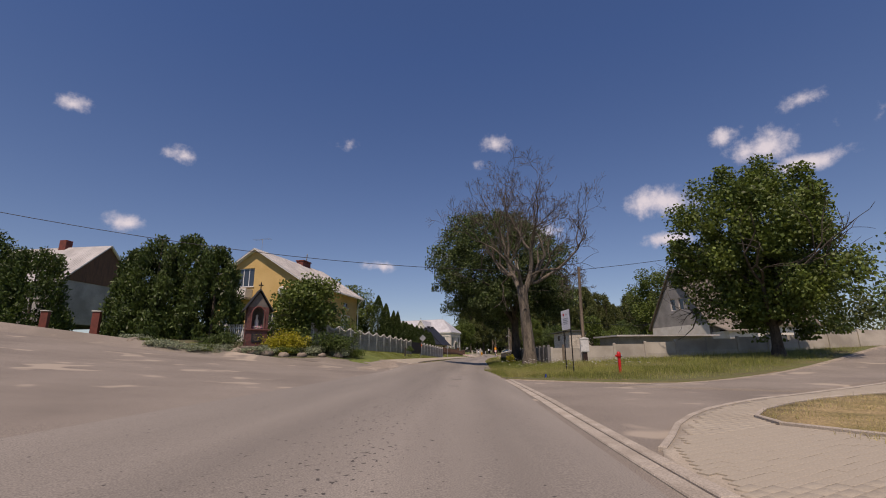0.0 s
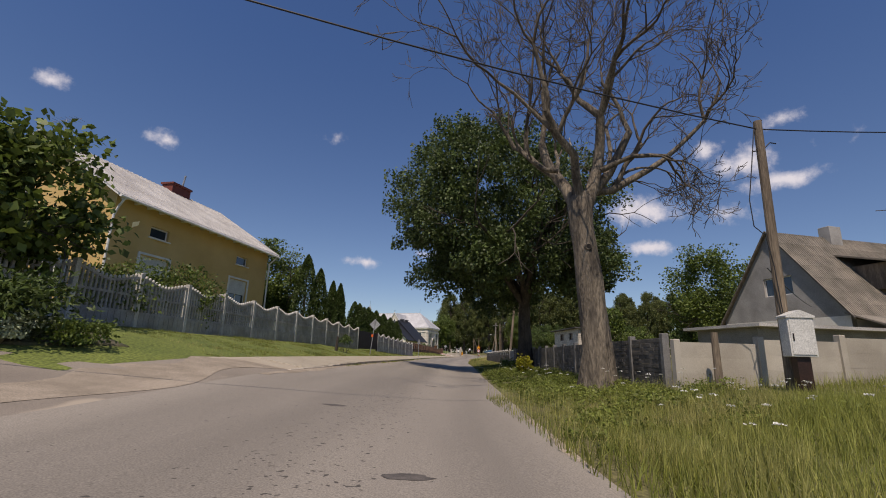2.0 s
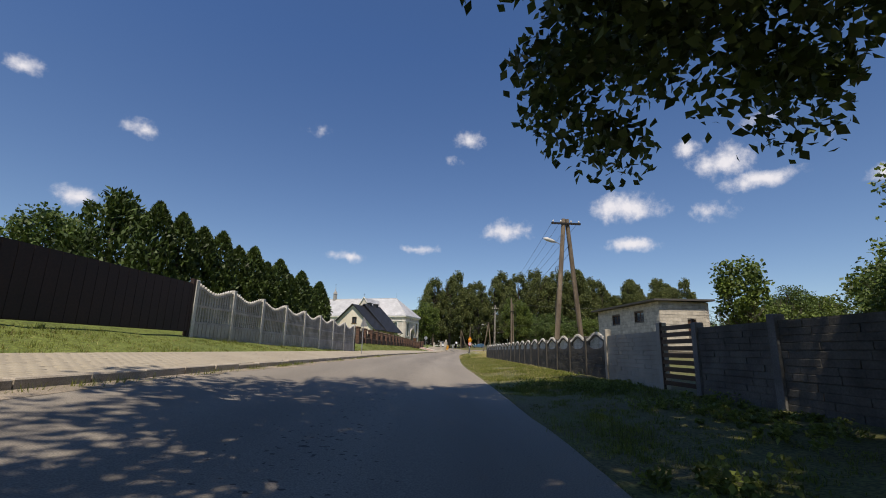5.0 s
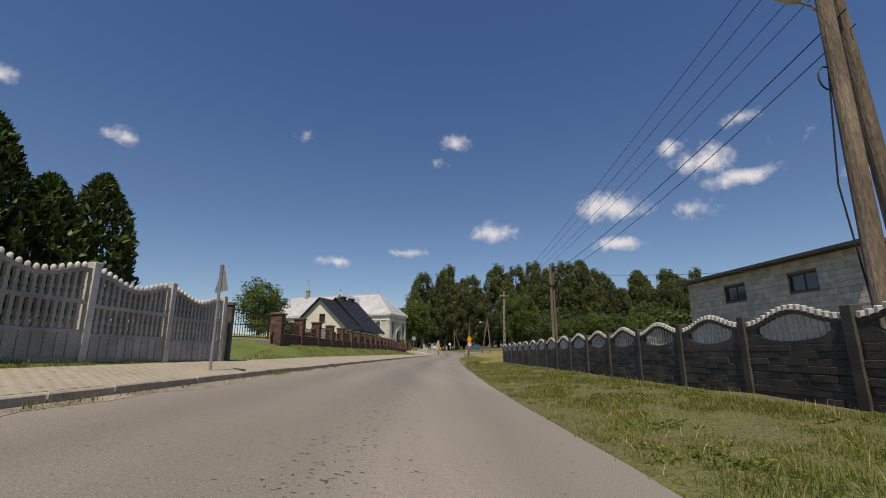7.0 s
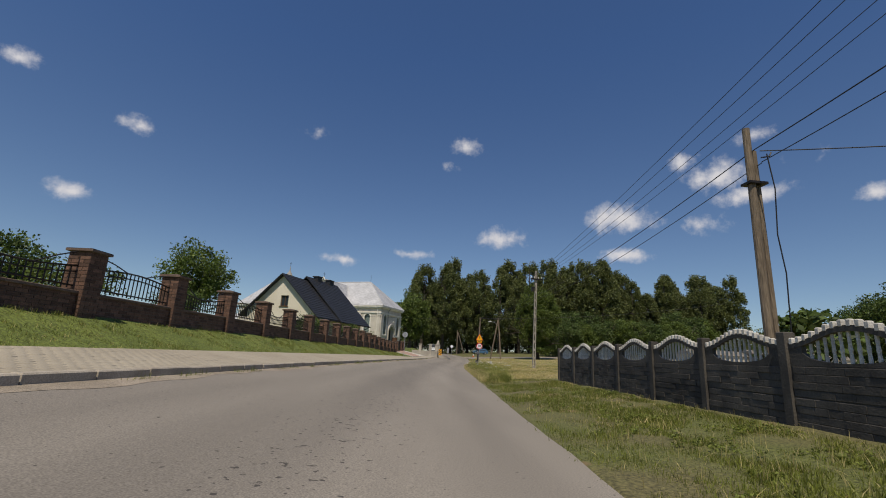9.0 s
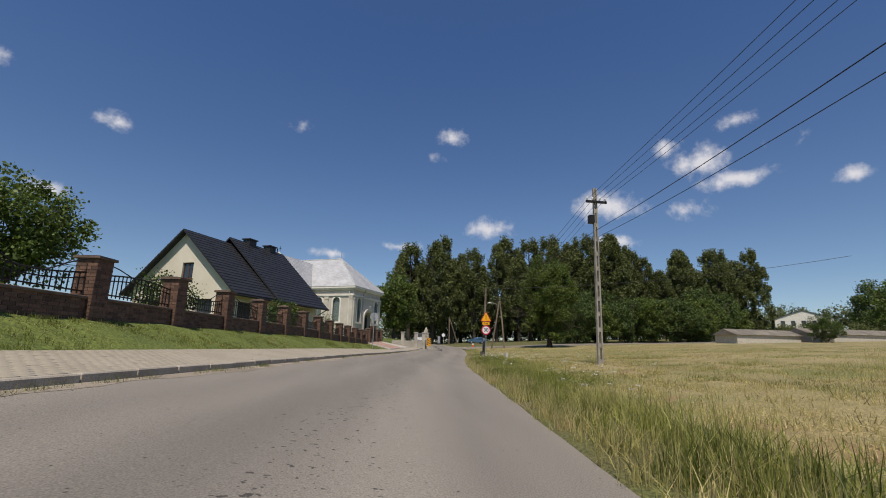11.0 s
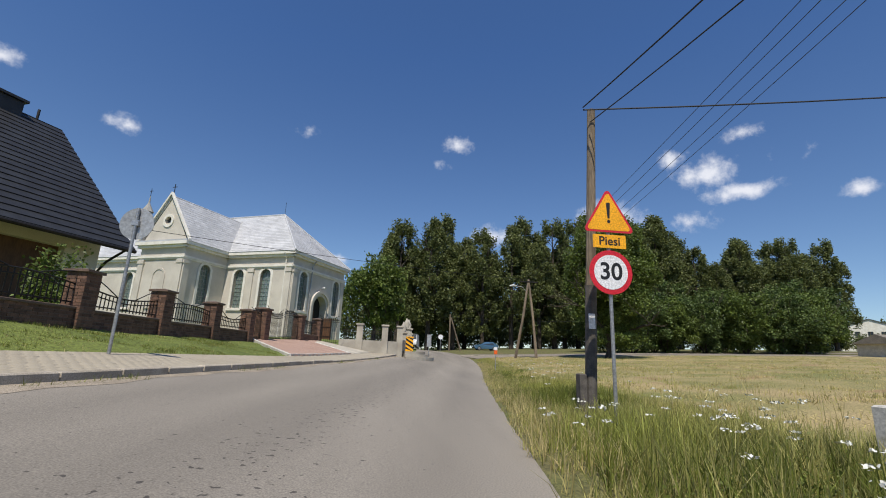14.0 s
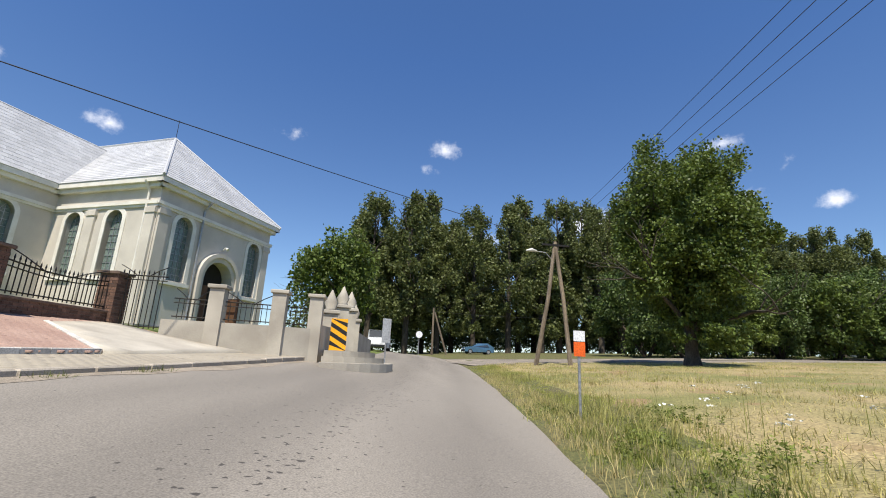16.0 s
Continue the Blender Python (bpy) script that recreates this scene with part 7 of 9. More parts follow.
def pave_z(d, y):
    a = float(ground_d(5.7, y)) + kerb_top(y) - 0.006
    b = float(ground_d(7.4, y)) + 0.02
    return a + (b - a) * (d - 5.85) / 1.55


ys = list(np.arange(31.0, 160.0, 1.0))
pv = Mesh()
for i, y in enumerate(ys):
    w = 1.55
    pv.v += [(float(edge_x(y)) - 5.85 - w * k / 3, y, pave_z(5.85 + w * k / 3, y) - 0.012) for k in range(4)]
    if i:
        pv.f += [(4 * i + k - 3, 4 * i + k - 4, 4 * i + k, 4 * i + k + 1) for k in range(3)]
pv.mi = [0] * len(pv.f)
pave = solo("pavement", pv, SAND_JOINT, "pale block-paved pavement along the road", "pavement", kind="structure", smooth=True)
# sand and grit along the kerb's foot
ribbon("grit_strip", list(np.arange(30, 157, 0.5)), lambda y: 5.715, lambda y: 5.42 + 0.08 * math.sin(y * 0.9) + 0.06 * math.sin(y * 3.3 + 1), 2, 0.004, GRAVEL, "pale sand and grit along the kerb foot", "road")
ribbon("grit_strip", list(np.arange(19.5, 31, 0.5)), lambda y: 0.12 + 0.06 * math.sin(y * 0.8) + 0.05 * math.sin(y * 2.9), lambda y: -0.10 + 0.05 * math.sin(y * 1.9), 2, 0.003, GRAVEL, "sandy crumbling edge of the asphalt", "road")
ribbon("grit_strip", list(np.arange(23, 32.5, 0.5)), lambda y: 6.0 + 0.3 * math.sin(y * 1.1), lambda y: 7.3 + 0.25 * math.sin(y * 2.1), 3, 0.006, GRAVEL, "sandy edge in front of the shrine bed", "road")

# ---- forecourt of the church ----
def patch(name, pts, lift, material, label, category, kind="structure"):
    """A piece of ground cover inside an outline, laid on the land."""
    xs_, ys_ = [q[0] for q in pts], [q[1] for q in pts]
    bm = bmesh.new()
    vs = [bm.verts.new((x, y, 0)) for x, y in pts]
    bm.faces.new(vs)
    for axis, lo, hi in ((0, min(xs_), max(xs_)), (1, min(ys_), max(ys_))):
        q = lo + 0.7
        while q < hi:
            co, no = ((q, 0, 0), (1, 0, 0)) if axis == 0 else ((0, q, 0), (0, 1, 0))
            bmesh.ops.bisect_plane(bm, geom=bm.verts[:] + bm.edges[:] + bm.faces[:], plane_co=co, plane_no=no)
            q += 0.7
    for v in bm.verts:
        v.co.z = ground(v.co.x, v.co.y) + lift
    rim = [e for e in bm.edges if e.is_boundary]
    low_ = [v for v in bmesh.ops.extrude_edge_only(bm, edges=rim)["geom"] if isinstance(v, bmesh.types.BMVert)]
    for v in low_:
        v.co.z -= 0.14
    bmesh.ops.recalc_face_normals(bm, faces=bm.faces[:])
    if sum(f.normal.z for f in bm.faces) < 0:
        bmesh.ops.reverse_faces(bm, faces=bm.faces[:])
    me = bpy.data.meshes.new(name)
    bm.to_mesh(me)
    bm.free()
    me.materials.append(material)
    for p_ in me.polygons:
        p_.use_smooth = True
    return tagged(new(name, me), label, category, kind=kind)


fx = lambda y, d: (float(edge_x(y)) - d, y)
fore = patch("forecourt", [fx(143.2, 7.3), fx(155.6, 7.3), (7.2, 156.1), (5.9, 155.9), (4.95, 147.6), (4.75, 146.3)], 0.07, PAVER_RED, "red block-paved church forecourt", "forecourt")
patch("church_apron", [fx(151.2, 7.25), fx(157.0, 7.25), (11.3, 157.0), (7.3, 155.85), (5.95, 156.2), (6.3, 153.2)], 0.085, CONC_WALL, "pale concrete apron before the church gate", "pavement")
for a, b in ((fx(143.2, 7.35), fx(151.2, 7.35)), (fx(151.2, 7.35), (6.3, 153.2)), (fx(143.2, 7.35), (4.75, 146.3))):
    n = max(2, int((Vector(b) - Vector(a)).length * 2.2))
    for i in range(n):
        p, q = Vector(a).lerp(Vector(b), i / n), Vector(a).lerp(Vector(b), (i + 1) / n)
        dv = q - p
        part("border_stone", Mesh().box(0.004, dv.length - 0.004, -0.05, 0.05, -0.1, 0.10, bevel=0.01), CONC_POST, fore,
             m=pose(p.x, p.y, ground(p.x, p.y), 0, 0, math.degrees(math.atan2(dv.y, dv.x))) @ pose(0, 0, 0.012, 0, -math.degrees(math.atan2(ground(q.x, q.y) - ground(p.x, p.y), dv.length)), 0))

# ---- dark repairs in the asphalt ----
rng = np.random.default_rng(520)
for x, y, a, b in ((0.36, 18.07, 0.24, 0.13), (0.18, 14.2, 0.2, 0.09), (0.47, 20.3, 0.2, 0.08), (0.89, 23.2, 0.22, 0.10), (-0.4, 27.0, 0.2, 0.10), (1.2, 33.0, 0.2, 0.12), (0.5, 18.7, 0.12, 0.06), (0.2, 18.9, 0.1, 0.07)):
    pts = []
    for k in range(14):
        t = 2 * math.pi * k / 14
        r = rng.uniform(0.75, 1.1)
        pts.append((x + a * r * math.cos(t), y + b * r * math.sin(t)))
    me = Mesh()
    me.add([(px, py, ground(px, py) + 0.003) for px, py in pts] + [(x, y, ground(x, y) + 0.005)], [(k, (k + 1) % 14, 14) for k in range(14)])
    solo("road_patch", me, TAR, "small dark tar repair in the asphalt", "patch", group="tar repairs", kind="structure")

# ---- junction on the right: kerb, paved corner, dry grass bed ----
isl = [(1.93, 4.3), (2.12, 4.75), (2.5, 5.35), (3.0, 6.2), (3.6, 7.0), (4.3, 7.75), (5.1, 8.4), (6.0, 9.05), (7.0, 9.6), (9.2, 10.9), (11.6, 12.4), (14.5, 14.2), (18.0, 12.0), (18.0, -6.0), (1.35, -6.0), (1.72, 1.0)]
island = patch("corner_pavement", isl, 0.02, SAND_JOINT, "pale block-paved pavement corner at the junction", "pavement")
corner_kerb = thing("corner_kerb", 0, 0, 0, 0, "low concrete kerb round the paved corner and bed", "kerb", kind="structure")
bed = [(4.15, 5.9), (4.3, 6.6), (4.9, 7.3), (5.8, 8.0), (7.0, 8.75), (8.6, 9.4), (10.4, 9.9), (12.5, 9.6), (13.0, 6.0), (12.0, 4.6), (9.0, 4.55), (6.0, 4.6), (4.6, 4.95)]
patch("dry_bed", bed, 0.045, DRY_BED, "small bed of dry trodden grass inside the paving", "ground")


def kerb_line(pts, parent, width, top, piece, lift=0.0):
    for p, q in zip(pts[:-1], pts[1:]):
        p, q = Vector(p), Vector(q)
        n = max(1, round((q - p).length / piece))
        for i in range(n):
            a, b = p.lerp(q, i / n), p.lerp(q, (i + 1) / n)
            d = b - a
            za, zb = ground(a.x, a.y), ground(b.x, b.y)
            part("kerb_stone", Mesh().box(0.003, d.length - 0.003, -width / 2, width / 2, -0.2, top, bevel=0.012), KERB, parent,
                 m=pose(a.x, a.y, za + lift, 0, -math.degrees(math.atan2(zb - za, d.length)), math.degrees(math.atan2(d.y, d.x))))


kerb_line([(1.80, 0.8), (1.84, 3.2), (1.92, 5.0), (2.03, 7.2), (2.17, 9.6), (2.28, 12.4), (2.38, 15.2), (2.46, 18.0)], corner_kerb, 0.14, 0.028, 1.0)
kerb_line([(1.64, 0.8), (1.68, 3.2), (1.76, 5.0), (1.87, 7.2), (2.01, 9.6), (2.12, 12.4), (2.22, 15.2), (2.30, 18.0)], corner_kerb, 0.17, 0.012, 1.0)
kerb_line(isl[1:12], corner_kerb, 0.08, 0.042, 0.9)
kerb_line(bed[-1:] + bed[:9], corner_kerb, 0.06, 0.075, 0.9)
kerb_line([(2.3, 3.0), (2.55, 2.4)], corner_kerb, 0.06, 0.03, 0.9)

# ---- road that joins from the right at the far bend ----
patch("joining_road", [(18.6, 177.0), (23.0, 173.2), (40.0, 172.0), (70.0, 170.0), (110.0, 168.0), (110.0, 173.5), (70.0, 175.6), (40.0, 177.6), (24.0, 180.5), (19.4, 186.0)], 0.03, ASPHALT_OLD, "pale asphalt road that joins at the far bend", "road")

# ---- grass edge of the side road on the right ----
patch("side_road_bend", [(8.0, 10.6), (11.6, 12.9), (15.0, 15.0), (22.0, 19.5), (34.0, 27.0), (60.0, 40.0), (60.0, 46.0), (40.0, 37.0), (29.0, 31.0), (17.3, 22.0), (9.8, 16.3), (7.0, 14.5), (5.0, 13.5)], 0.014, ASPHALT_OLD, "pale asphalt of the bending side road", "road")
patch("grit_edge", [(2.42, 18.6), (3.5, 16.8), (5.45, 14.7), (7.0, 13.9), (9.9, 15.6), (17.4, 21.3), (29.1, 30.2), (29.0, 30.9), (17.2, 22.1), (9.7, 16.4), (7.0, 14.7), (5.6, 15.5), (3.7, 17.6), (2.7, 18.9)], 0.022, GRAVEL, "sandy edge between side road and grass", "road")
patch("verge_corner", [(2.42, 18.9), (2.9, 17.8), (3.5, 17.1), (4.4, 15.9), (5.45, 15.0), (6.2, 14.4), (7.0, 14.2), (8.4, 14.9), (9.8, 15.9), (13.5, 18.6), (17.3, 21.6), (23.0, 26.0), (29, 30.5), (31.5, 30.6), (7.2, 29.9), (3.1, 30.0)],
      0.03, VERGE, "rough green verge in front of the pale wall", "verge")

# ---- shrine ----
SX, SY = -11.5, 27.0
sz = ground(SX, SY) + 0.05
shrine = thing("wayside_shrine", SX, SY, sz, 32.0, "small red-brown brick wayside shrine with a steep gable roof", "shrine")
part("base", Mesh().box(-0.72, 0.72, -0.5, 0.55, -0.4, 0.18, bevel=0.03), STONE, shrine, "grey stone base")
SHW, SHD = 0.52, 0.42
body = Mesh().box(-SHW, SHW, -SHD, SHD, 0.18, 1.05).box(-SHW, -0.3, -SHD, SHD, 1.05, 2.2).box(0.3, SHW, -SHD, SHD, 1.05, 2.2).box(-0.3, 0.3, 0.25, SHD, 1.05, 2.3)
body.prism([(-SHW, 2.2), (SHW, 2.2), (0.0, 3.02)], 0.25, SHD)
N = 10
arc_pts = [(0.3 * math.cos(math.pi * k / N), 1.78 + 0.42 * math.sin(math.pi * k / N)) for k in range(N + 1)]
for k in range(N):
    (xa, za), (xb, zb) = arc_pts[k], arc_pts[k + 1]
    body.add([(xa, -SHD, za), (xb, -SHD, zb), (xb, -SHD, 2.2), (xa, -SHD, 2.2), (xa, 0.25, za), (xb, 0.25, zb), (xb, 0.25, 2.2), (xa, 0.25, 2.2)],
             [(0, 1, 2, 3), (4, 7, 6, 5), (0, 4, 5, 1)])
body.prism([(-SHW, 2.2), (SHW, 2.2), (0.0, 3.02)], -SHD, 0.25)
part("core", body, MORTAR, shrine)
bk_ = Mesh()
for r in range(27):
    z0 = 0.2 + r * 0.075
    for side in range(4):
        ln = SHW if side % 2 == 0 else SHD
        off = (SHD if side % 2 == 0 else SHW) + 0.006
        x = -ln - (0.06 if r % 2 else 0)
        while x < ln - 0.02:
            a, b = max(x, -ln), min(x + 0.125, ln)
            zt = z0 + 0.066
            inn = side == 0 and abs((a + b) / 2) < 0.31 and 1.02 < z0 < 2.12
            if b - a > 0.03 and not inn:
                bk_.box(a + 0.004, b - 0.004, -off, -off + 0.02, z0, zt, Matrix.Rotation(side * math.pi / 2, 4, "Z"))
            x += 0.125
part("brickwork", bk_, SHRINE_BRICK, shrine, kind="stuff")
part("arch_trim", Mesh().tube([(-0.33, -0.44, 1.05), (-0.33, -0.44, 1.78)] + [(-x * 1.1, -0.44, 1.78 + (z - 1.78) * 1.1) for x, z in arc_pts] + [(0.33, -0.44, 1.78), (0.33, -0.44, 1.05)], 0.04, 6), SHRINE_BRICK, shrine)
part("sill", Mesh().box(-0.62, 0.62, -0.5, -0.2, 0.98, 1.06, bevel=0.012), SHRINE_BRICK, shrine)
for s in (-1, 1):
    rf = Mesh()
    rf.add([(0, -0.58, 3.2), (s * 0.76, -0.58, 2.02), (s * 0.76, 0.58, 2.02), (0, 0.58, 3.2), (0, -0.58, 3.12), (s * 0.72, -0.58, 1.98), (s * 0.72, 0.58, 1.98), (0, 0.58, 3.12)],
           [(0, 1, 2, 3), (7, 6, 5, 4), (0, 4, 5, 1), (2, 6, 7, 3), (1, 5, 6, 2)])
    part("roof_slope", rf, ROOF_DARK, shrine, "steep dark roof slope")
part("cross", Mesh().box(-0.025, 0.025, -0.52, -0.47, 3.15, 3.55).box(-0.12, 0.12, -0.52, -0.47, 3.36, 3.41), IRON, shrine)
plq = part("plaque", Mesh().box(-0.26, 0.26, -0.46, -0.425, 0.38, 0.82, bevel=0.008), SIGN_BLACK, shrine, "dark stone plaque with worn lettering")
for r in range(5):
    w = (0.17, 0.2, 0.14, 0.19, 0.1)[r]
    part("lettering", Mesh().box(-w, w, -0.464, -0.4595, 0.74 - 0.072 * r, 0.765 - 0.072 * r), BRICK_CAP, plq)
part("figure", Mesh().tube([(0, 0, 1.06), (0, 0, 1.2), (0, 0, 1.5), (0, 0, 1.66), (0, 0, 1.72), (0, 0, 1.80), (0, 0, 1.86)], [0.12, 0.10, 0.115, 0.05, 0.07, 0.07, 0.02], 10), STUCCO_WHITE, shrine, "pale plain figure in the niche", smooth=True)
rng = np.random.default_rng(530)
for k in range(5):
    x = -0.2 + 0.1 * k
    part("flower", leaf_mesh("flower", np.array([x, -0.25, 1.14]) + rng.normal(size=(60, 3)) * (0.05, 0.04, 0.06), 0.06, FLOWER_WHITE if k % 2 else FLOWER_PINK, rng), None, shrine)
shrine.scale = (1.12, 1.12, 1.12)
# stones of the bed
rng = np.random.default_rng(540)
def boulder(x, y, r, seed, flatten=0.7):
    bm = bmesh.new()
    bmesh.ops.create_icosphere(bm, subdivisions=2, radius=r)
    g = np.random.default_rng(seed)
    k1 = g.normal(size=(4, 3))
    for v in bm.verts:
        n = v.co.normalized()
        v.co *= 1 + 0.13 * sum(math.sin(3 * n.dot(Vector(q)) + i) for i, q in enumerate(k1)) / 2
        v.co.z *= flatten
    me = bpy.data.meshes.new("boulder")
    bm.to_mesh(me)
    bm.free()
    me.materials.append(STONE)
    for p_ in me.polygons:
        p_.use_smooth = True
    ob = new("boulder", me)
    ob.matrix_world = pose(x, y, ground(x, y) + r * flatten * 0.45, 0, 0, seed * 37)
    return tagged(ob, "rounded field stone edging the shrine bed", "stone", "shrine bed stones")
for k, (x, y, r) in enumerate(((-10.9, 25.6, 0.42), (-10.2, 25.7, 0.38), (-11.8, 25.4, 0.35), (-9.3, 25.9, 0.3), (-12.6, 25.2, 0.33), (-8.4, 26.3, 0.3), (-17.3, 24.9, 0.42), (-16.5, 24.7, 0.3), (-6.6, 27.6, 0.28), (-7.4, 26.9, 0.25), (-13.6, 25.0, 0.28), (-15.2, 24.8, 0.26))):
    boulder(x, y, r * 0.98, 600 + k)
patch("shrine_bed", [(-5.4, 29.6), (-6.2, 27.9), (-8.2, 26.0), (-11.0, 25.0), (-14.0, 24.5), (-17.6, 24.5), (-20.5, 26.5), (-22.5, 30.0), (-15.0, 31.5), (-9.0, 31.0)], 0.03, BED_SOIL, "planted bed round the shrine", "ground")
# white picket fence behind the shrine
pf = thing("picket_fence", -15.0, 30.2, ground(-13, 30.0), -6.0, "low white wooden picket fence behind the shrine", "fence")
for x in np.arange(0, 5.3, 0.14):
    part("picket", Mesh().box(x, x + 0.08, -0.012, 0.012, 0.05, 1.25).prism([(x, 1.25), (x + 0.08, 1.25), (x + 0.04, 1.32)], -0.012, 0.012), WHITE_PAINT, pf)
for z in (0.3, 1.0):
    part("rail", Mesh().box(0, 5.3, 0.012, 0.05, z, z + 0.07), WHITE_PAINT, pf)
gposts = [(-22.3, 28.3), (-26.8, 29.6)]
for x, y in gposts:
    ob = thing("brick_gate_post", x, y, ground(x, y), 20.0, "rust-red brick driveway gate post", "post", "driveway posts")
    part("shaft", Mesh().box(-0.2, 0.2, -0.2, 0.2, -0.3, 1.55, bevel=0.01), RUST_ROOF, ob)
    part("cap", Mesh().box(-0.25, 0.25, -0.25, 0.25, 1.55, 1.62, bevel=0.01), CONC_POST, ob)

# ---- small things on the right verge ----
hy = thing("hydrant", 7.35, 19.6, ground(7.35, 19.6), 20.0, "red above-ground fire hydrant in the grass", "hydrant")
part("column", Mesh().tube([(0, 0, -0.1), (0, 0, 0.05), (0, 0, 0.06), (0, 0, 0.66)], [0.09, 0.09, 0.062, 0.062], 16), HYDRANT_RED, hy)
part("head", Mesh().tube([(0, 0, 0.66), (0, 0, 0.68), (0, 0, 0.84), (0, 0, 0.90), (0, 0, 0.93)], [0.062, 0.085, 0.085, 0.06, 0.03], 16), HYDRANT_RED, hy, smooth=True)
for s in (-1, 1):
    part("outlet_cap", Mesh().tube([(s * 0.07, 0, 0.76), (s * 0.15, 0, 0.75), (s * 0.165, 0, 0.75)], [0.04, 0.05, 0.035], 12), GALV if s > 0 else HYDRANT_RED, hy)
part("spindle", Mesh().box(-0.02, 0.02, -0.02, 0.02, 0.93, 0.99), GALV, hy)
solo("tin_can", Mesh().tube([(0, 0, 0), (0, 0, 0.005), (0, 0, 0.15), (0, 0, 0.168)], [0.026, 0.033, 0.033, 0.026], 14), SIGN_BLUE, "small blue drink can standing in the grass edge", "can", pose(3.9, 18.3, ground(3.9, 18.3) + 0.01))

bx, by = 5.85, 22.0
ib = thing("information_board", bx, by, ground(bx, by), -86.0, "white information board on two black posts", "board")
for s in (-1, 1):
    part("post", Mesh().tube([(s * 0.5, 0.02, -0.3), (s * 0.5, 0.02, 2.95)], 0.028, 8), IRON, ib)
rot_b = pose(0, 0, 0)
bp_ = part("panel", Mesh().box(-0.62, 0.62, -0.03, -0.005, 2.0, 2.95, bevel=0.004), SIGN_WHITE, ib)
part("edge_strip", Mesh().box(0.615, 0.635, -0.034, 0.0, 1.99, 2.96), IRON, bp_)
part("emblem", Mesh().box(-0.36, -0.16, -0.034, -0.0305, 2.68, 2.80), SIGN_RED, bp_, "red emblem block")
part("emblem", Mesh().tube([(0.14, -0.036, 2.73), (0.14, -0.031, 2.73)], 0.06, 12), SIGN_BACK, bp_)
for r, w in enumerate((0.42, 0.36, 0.44, 0.30)):
    part("lettering", Mesh().box(-w + 0.02, w - 0.05, -0.034, -0.0305, 2.52 - 0.085 * r, 2.555 - 0.085 * r), SIGN_BACK, bp_)

solo("marker_stone", Mesh().box(-0.09, 0.09, -0.09, 0.09, -0.2, 0.50, bevel=0.015), CONC_POST, "short pale concrete marker post in the grass", "post", pose(14.8, 129.2, ground(14.8, 129.2), 0, 0, 12))

# ---- poles ----
def wood_pole(name, x, y, z0, top, r, label, group="timber poles", lean=(0, 0), black=0.0):
    ob = thing(name, x, y, z0, 0, label, "pole", group)
    h = top - z0
    part("shaft", Mesh().tube([(lean[0] * t, lean[1] * t, -0.3 if t == 0 else h * t) for t in (0, 0.2, 0.4, 0.6, 0.8, 1)], [r, r * 0.97, r * 0.93, r * 0.89, r * 0.85, r * 0.81], 12), WOOD_GREY, ob, smooth=False)
    if black:
        part("tarred_foot", Mesh().tube([(0, 0, -0.2), (lean[0] * black / h, lean[1] * black / h, black)], [r * 1.05, r * 1.04], 12), TAR, ob, "tarred black lower part")
    return ob


def isolator(parent, x, y, z):
    part("insulator", Mesh().tube([(x, y, z), (x, y, z + 0.05), (x, y, z + 0.10), (x, y, z + 0.13)], [0.02, 0.04, 0.045, 0.02], 8), STUCCO_WHITE, parent)


def hang(a, b, sag, n=14):
    a, b = Vector(a), Vector(b)
    return [a.lerp(b, k / n) - Vector((0, 0, 4 * sag * (k / n) * (1 - k / n))) for k in range(n + 1)]


def wire(a, b, sag, r=0.010, label="thin overhead power wire", group="overhead wires", material=None):
    return solo("overhead_wire", Mesh().tube(hang(a, b, sag), r, 5, caps=False), material or CABLE, label, "wire", group=group, smooth=True)


p1 = wood_pole("service_pole", 8.66, 28.94, 0.41, 6.6, 0.11, "leaning grey timber service pole with hanging cable", lean=(0.12, 0))
part("cable_loop", Mesh().tube([(-0.1, -0.13, 5.9), (-0.32, -0.2, 5.0), (-0.5, -0.2, 4.1), (-0.45, -0.16, 3.5), (-0.2, -0.14, 3.3), (-0.1, -0.13, 2.6), (-0.06, -0.13, 1.5)], 0.012, 6), CABLE, p1)
part("hook", Mesh().tube([(-0.1, 0, 5.4), (0.15, 0, 5.45), (0.35, 0, 5.65), (0.5, 0, 5.63)], 0.015, 6), IRON, p1)
mb = thing("meter_box", 8.62, 28.55, 0.35, -8.0, "pale grey electricity meter box with pitched cap on a stand", "box")
part("stand", Mesh().box(-0.13, 0.13, -0.08, 0.1, -0.2, 0.75), IRON_BROWN, mb)
part("case", Mesh().box(-0.25, 0.25, -0.14, 0.14, 0.74, 1.52, bevel=0.01), PLASTIC_GREY, mb)
part("door", Mesh().box(-0.22, 0.22, -0.155, -0.141, 0.78, 1.48, bevel=0.006), PLASTIC_GREY, mb)
part("lock", Mesh().box(-0.19, -0.165, -0.165, -0.15, 1.05, 1.2), IRON, mb)
part("cap", Mesh().prism([(-0.28, 1.52), (0.28, 1.52), (0.28, 1.56), (0.0, 1.68), (-0.28, 1.56)], -0.17, 0.16), PLASTIC_GREY, mb)
p1b = wood_pole("stub_post", 7.55, 29.6, 0.35, 1.6, 0.09, "short dark timber post by the wall")
top1 = (8.78, 28.94, 6.4)
wire(top1, (-21.0, 18.5, 7.6), 0.9, 0.016, "sagging service cable across the road")
wire(top1, (30.0, 33.0, 10.4), 0.4, 0.016, "service cable to the grey house")
wire((8.5, 28.94, 3.0), (17.0, 37.5, 3.3), 0.1, 0.012, "low service cable to the grey house")

